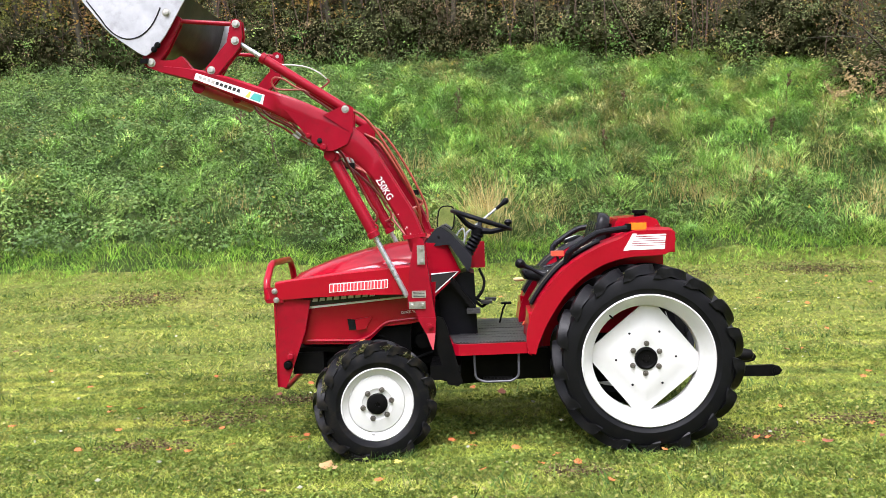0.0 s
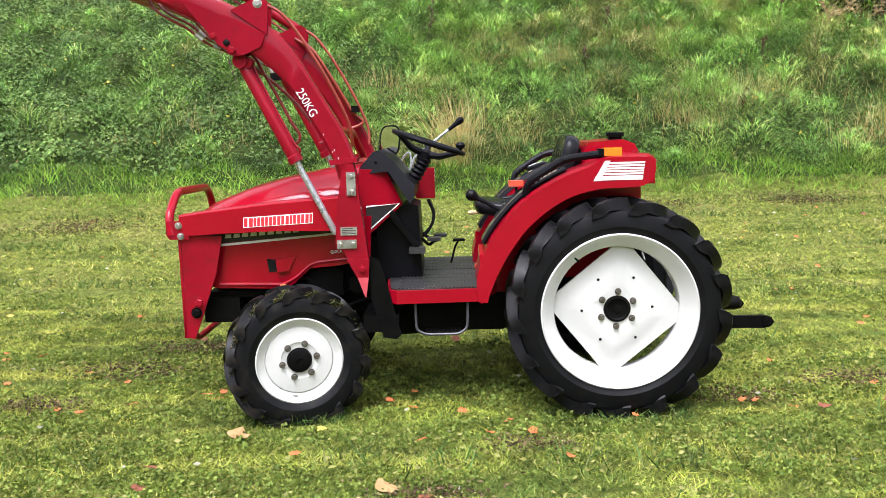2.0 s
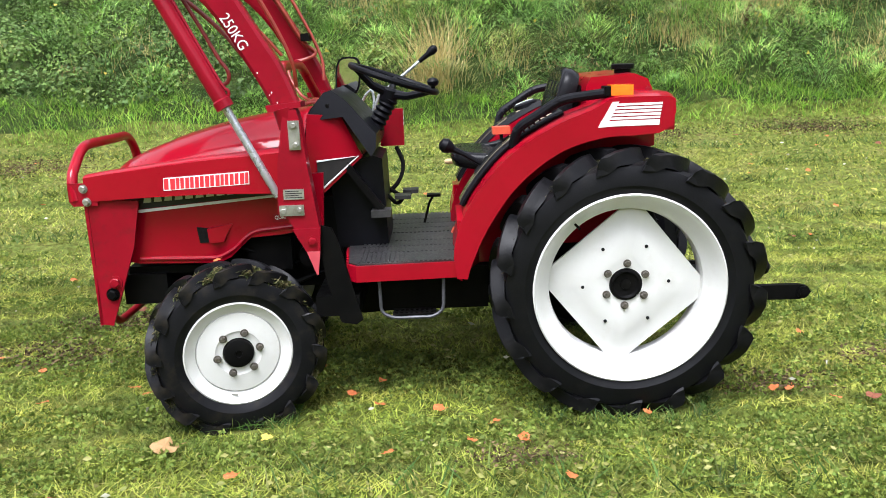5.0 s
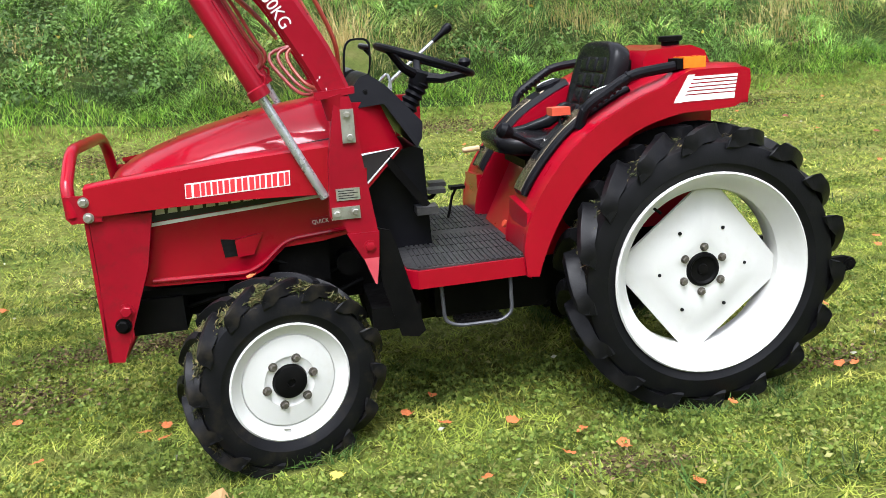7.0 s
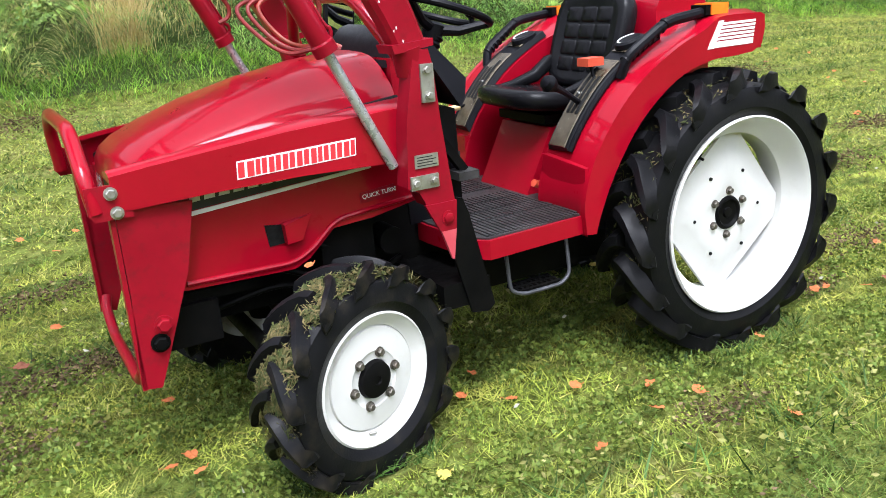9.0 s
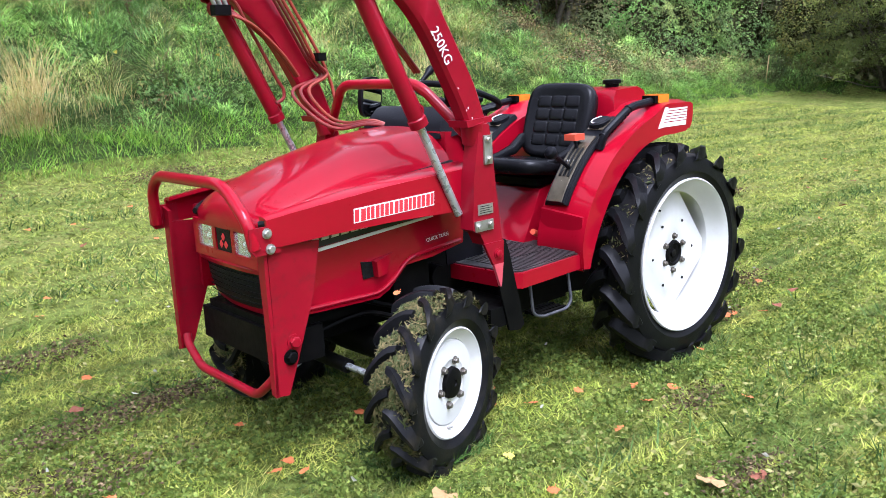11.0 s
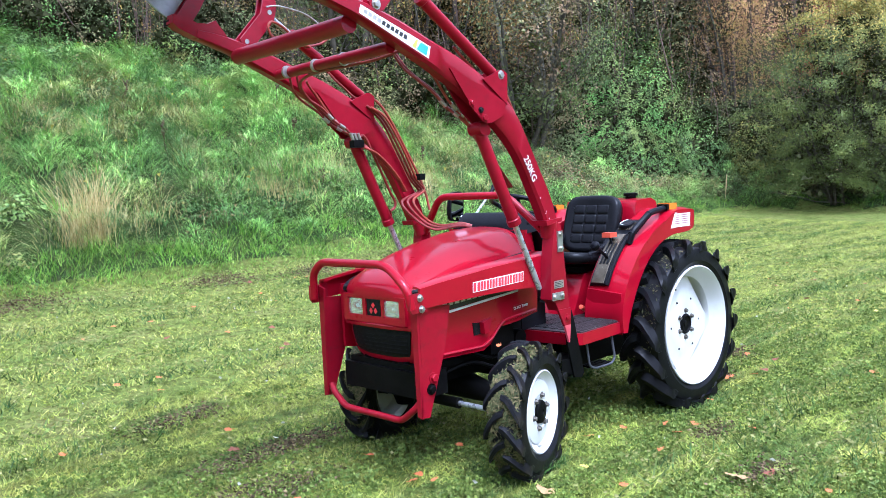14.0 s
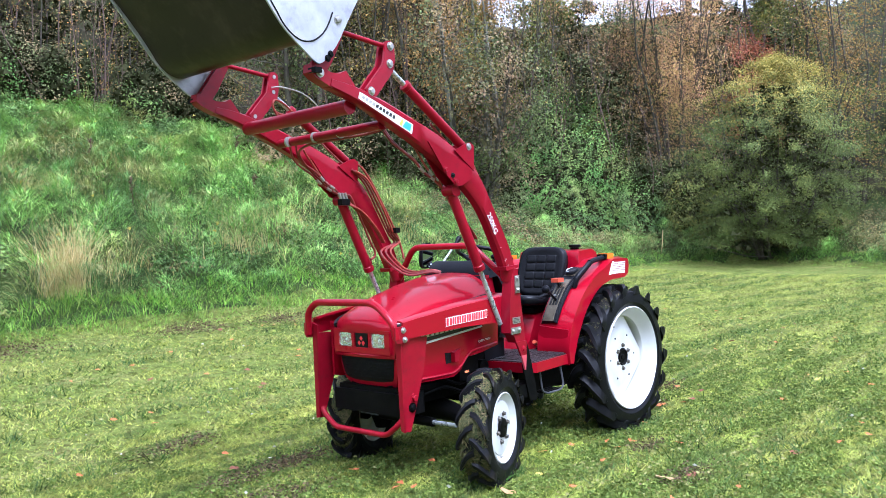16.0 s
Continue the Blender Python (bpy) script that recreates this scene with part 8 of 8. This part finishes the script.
for s in SIDES:
    y0 = s * 0.442
    under = [[(-2.16, s * 0.40, 1.965), (-2.125, s * 0.425, 1.905), (-2.066, y0, 1.859), (-1.97, y0, 1.804), (-1.887, y0, 1.738), (-1.806, y0, 1.700)],
             [(-2.13, s * 0.38, 1.975), (-2.10, s * 0.405, 1.915), (-2.045, s * 0.42, 1.868), (-1.955, s * 0.42, 1.820), (-1.88, s * 0.42, 1.755), (-1.800, s * 0.42, 1.712)],
             [(-2.06, s * 0.40, 1.955), (-2.02, s * 0.425, 1.925), (-1.966, y0, 1.880), (-1.894, y0, 1.792), (-1.820, y0, 1.722), (-1.780, y0, 1.700)]]
    for j, q in enumerate(under):
        b = bmesh.new()
        tube(b, curve_through(q + [(-1.72, s * 0.43, 1.655 - 0.012 * j), (-1.62, s * (0.41 - 0.012 * j), 1.575), (-1.50, s * (0.40 - 0.012 * j), 1.46), (-1.42, s * (0.41 - 0.012 * j), 1.36)]), 0.0065, 8)
        part("hydraulic_hose", b, (HOSE_RED, HOSE_RED, HOSE_ORANGE)[j], tractor, "red-brown hydraulic hose")
        for p, e in ((-3, -2), (-2, -1)):
            b = bmesh.new()
            p0, p1 = Vector(q[p]), Vector(q[e])
            tube(b, [p0.lerp(p1, 0.45), p0.lerp(p1, 0.85)], 0.0095, 8)
            part("hose_fitting", b, STEEL, tractor, "steel hose fitting")
    # hose down the back of the lift cylinder
    b = bmesh.new()
    y0 = s * 0.425
    tube(b, curve_through([(-1.715, y0, 1.668), (-1.686, y0, 1.679), (-1.659, y0, 1.653), (-1.633, y0, 1.600), (-1.571, y0, 1.484), (-1.509, y0, 1.360), (-1.477, y0, 1.308), (-1.482, y0, 1.271), (-1.517, y0, 1.252)]), 0.0075, 8)
    part("hydraulic_hose", b, HOSE_RED, tractor, "red-brown hydraulic hose")
    # hose along the underside of the tilt cylinder
    b = bmesh.new()
    tube(b, curve_through([(-1.860, s * 0.47, 2.016), (-1.814, s * 0.472, 1.978), (-1.747, s * 0.472, 1.930), (-1.700, s * 0.47, 1.895), (-1.62, s * 0.46, 1.86)]), 0.0065, 8)
    part("hydraulic_hose", b, HOSE_RED, tractor, "red-brown hydraulic hose")
    b = bmesh.new()
    tube(b, curve_through([(-1.62, s * 0.46, 1.91), (-1.53, s * 0.455, 1.86), (-1.45, s * 0.45, 1.76), (-1.36, s * 0.445, 1.61), (-1.28, s * 0.43, 1.45), (-1.235, s * 0.42, 1.33), (-1.23, s * 0.40, 1.24)]), 0.0075, 8)
    part("hydraulic_hose", b, HOSE_ORANGE, tractor, "orange-red hydraulic hose")
# steel pipe over one tilt cylinder, ending in a short hose, and two hoses looped behind that bell crank
b = bmesh.new()
tube(b, curve_through([(-2.24, 0.448, 2.318), (-2.168, 0.448, 2.329), (-2.025, 0.448, 2.311), (-1.932, 0.448, 2.270), (-1.870, 0.448, 2.219)]), 0.0045, 8)
part("pipe", b, STEEL, tractor, "bent steel hydraulic pipe")
for q, m_ in (([(-1.872, 0.448, 2.221), (-1.862, 0.448, 2.200), (-1.911, 0.448, 2.165), (-1.953, 0.448, 2.152), (-2.02, 0.448, 2.135)], HOSE_RED),
              ([(-2.205, 0.438, 2.140), (-2.244, 0.438, 2.208), (-2.223, 0.438, 2.244), (-2.160, 0.438, 2.227), (-2.098, 0.438, 2.183), (-2.013, 0.438, 2.139)], HOSE_ORANGE),
              ([(-2.238, 0.438, 2.185), (-2.201, 0.438, 2.165), (-2.137, 0.438, 2.159), (-2.046, 0.438, 2.155), (-1.994, 0.438, 2.134)], HOSE_ORANGE)):
    b = bmesh.new()
    tube(b, curve_through(q), 0.0065, 8)
    part("hydraulic_hose", b, m_, tractor, "looped orange-red hydraulic hose")
b = bmesh.new()
tube(b, curve_through([(-2.10, -0.42, 2.00), (-2.16, -0.30, 1.965), (-2.19, -0.10, 1.955), (-2.19, 0.15, 1.955), (-2.14, 0.34, 1.93), (-2.03, 0.42, 1.86), (-1.90, 0.44, 1.77), (-1.78, 0.45, 1.69)]), 0.0075, 8)
part("hydraulic_hose", b, HOSE_RED, tractor, "red-brown hydraulic hose")

b = bmesh.new()
box(b, -1.775, -1.705, 0.392, 0.434, 1.612, 1.652, 0.006)
block = part("hose_block", b, IRON, tractor, "greasy black hose junction block")
for j in range(3):
    b = bmesh.new()
    rod(b, (-1.765 + j * 0.025, 0.412, 1.650), (-1.780 + j * 0.025, 0.412, 1.690), 0.009)
    part("hose_fitting", b, STEEL, block, "steel hose fitting")

# chipped paint on the near arm below its lettering
cr = random.Random(77)
for cx, cz in ((-1.300, 1.228), (-1.308, 1.219), (-1.282, 1.190), (-1.345, 1.300)):
    bm = bmesh.new()
    prism(bm, [(cx + 0.0035 * cr.uniform(0.3, 1) * math.cos(a), cz + 0.006 * cr.uniform(0.3, 1) * math.sin(a)) for a in [q * math.tau / 7 for q in range(7)]], -0.5302, -0.5314, 0)
    part("paint_chip", bm, STICKER, tractor, "small chip in the red paint")

# the loader sits a little off the tractor's middle
for ob in list(tractor.children):
    if ob.name.split(".")[0] in ("boom_arm", "bell_crank", "link_rod", "tilt_cylinder", "lift_cylinder", "cross_tube", "bucket", "sticker", "hydraulic_hose", "hose_clamp", "hose_block", "paint_chip", "hose_fitting", "pipe", "lettering"):
        ob.location.y = 0.022

# ---- fallen leaves on the lawn ----
def leaf_mesh(name, material, lobes, size, seed):
    r = random.Random(seed)
    bm = bmesh.new()
    n = 18
    c = bm.verts.new((0, 0, size * 0.10))
    ring = []
    for i in range(n):
        a = i * math.tau / n
        rad = size * 0.5 * (0.80 + 0.20 * abs(math.cos(a * lobes / 2))) * r.uniform(0.88, 1.10)
        ring.append(bm.verts.new((rad * math.cos(a), rad * 0.9 * math.sin(a), size * 0.12 * abs(math.sin(a)) * r.uniform(0.4, 1.6))))
    for i in range(n):
        bm.faces.new((c, ring[i], ring[(i + 1) % n]))
    tube(bm, [(size * 0.45, 0, 0.002), (size * 0.7, 0.004, 0.006)], 0.0012, 5)
    me = bpy.data.meshes.new(name)
    bm.to_mesh(me)
    bm.free()
    me.materials.append(material)
    return me


KINDS = [(leaf_mesh("fallen_leaf", LEAF_ORANGE, 5, 0.052, 1), "small orange fallen leaf lying on the grass"), (leaf_mesh("fallen_leaf", LEAF_ORANGE, 3, 0.045, 2), "small orange fallen leaf lying on the grass"),
         (leaf_mesh("fallen_leaf", LEAF_BROWN, 5, 0.065, 3), "curled dark brown fallen leaf on the grass"), (leaf_mesh("fallen_leaf", LEAF_TAN, 5, 0.11, 4), "large dry tan fallen leaf on the grass"), (leaf_mesh("fallen_leaf", LEAF_YELLOW, 3, 0.05, 5), "yellow fallen leaf on the grass")]


def fallen(x, y, kind, turn=0.0, tilt=0.0):
    ob = new("fallen_leaf", KINDS[kind][0])
    ob.matrix_world = pose(x, y, float(ground_z([x], [y])[0]) + 0.038, tilt, tilt * 0.6, turn)
    return tagged(ob, KINDS[kind][1], "leaf", "fallen leaves on the lawn")


fallen(-1.745, -0.80, 3, 30, 10)
for x, y, k_ in ((-0.975, -0.50, 0), (-0.43, -0.82, 0), (-0.62, -0.83, 1), (-0.30, -1.10, 0), (-2.39, -0.36, 1), (0.06, -0.66, 1), (0.61, -0.49, 0), (-1.10, -0.385, 1), (-0.525, -0.69, 1), (-1.04, -1.365, 3), (-0.885, -1.455, 2), (-2.22, 1.18, 0), (-2.25, 2.65, 0), (-2.09, 2.30, 0), (-2.05, -0.24, 0), (1.30, -0.53, 2), (-0.74, -0.555, 0)):
    fallen(x, y, k_, x * 977 % 360, 14)
lr = random.Random(7)
n_ = 0
while n_ < 205:
    x, y = lr.uniform(-5.5, 7), lr.uniform(-2.2, 5.6)
    if not off_wheels(np.array([x]), np.array([y]))[0] or beyond(EDGE, [x], [y])[0] > 0:
        continue
    fallen(x, y, lr.choice((0, 0, 1, 1, 1, 2, 2, 4)), lr.uniform(0, 360), lr.uniform(-25, 25))
    n_ += 1

for x, y, z, k_ in ((-1.561, -0.430, 0.553, 0), (-1.537, -0.470, 0.485, 0), (-1.593, -0.400, 0.580, 1)):
    ob = fallen(x, y, k_, x * 900 % 360, 20)
    ob.matrix_world = pose(x, y, z, 10, -16, x * 900 % 360) @ Matrix.Scale(0.7, 4)
    tagged(ob, "small orange fallen leaf lying on the front tyre", "leaf", "fallen leaves on the lawn")

# pale daisies and petals dotted through the lawn
x, y, r = scatter(150, -5, 5, -2.2, 5.2, 501)
k = off_wheels(x, y) & (beyond(EDGE, x, y) < 0)
x, y = x[k], y[k]
stuff("daisies", leaves_mesh("daisies", np.stack([x, y, ground_z(x, y) + 0.058], -1), 0.030, PETAL, 502, 0.9), "pale petals and small white flowers in the lawn", "flowers")


def seedling(x, y, seed):
    """A low rosette of rounded fresh leaves."""
    r = random.Random(seed)
    root = tagged(new("seedling"), "fresh green broad-leaved seedling in the lawn", "plant")
    root.matrix_world = pose(x, y, float(ground_z([x], [y])[0]) + 0.01)
    for i in range(6):
        a, L = i * 1.05 + r.uniform(-0.2, 0.2), r.uniform(0.055, 0.085)
        bm = bmesh.new()
        rows = []
        for u, w in ((0.0, 0.1), (0.3, 0.35), (0.6, 1.0), (0.85, 0.8), (1.0, 0.15)):
            c = Vector((math.cos(a), math.sin(a), 0)) * L * u + Vector((0, 0, 0.05 * math.sin(u * 2.0)))
            s_ = Vector((-math.sin(a), math.cos(a), 0)) * 0.022 * w
            rows.append([c - s_, c - Vector((0, 0, 0.004)), c + s_, c + Vector((0, 0, 0.001))])
        loft(bm, rows)
        part("leaf", bm, FRESH_GRASS, root)
    return root


seedling(-2.42, -2.05, 3)


def stake(x, y, height):
    """A thin weathered stick standing in the long grass."""
    root = tagged(new("stake"), "thin pale wooden stake in the long grass", "stake")
    root.matrix_world = pose(x, y, float(ground_z([x], [y])[0]) - 0.05, 3, 2, 0)
    bm = bmesh.new()
    tube(bm, [(0, 0, 0), (0.004, 0.002, height * 0.5), (0, 0, height)], [0.016, 0.015, 0.013], 8)
    part("shaft", bm, WOOD, root)
    return root


stake(17.7, 8.1, 0.75)
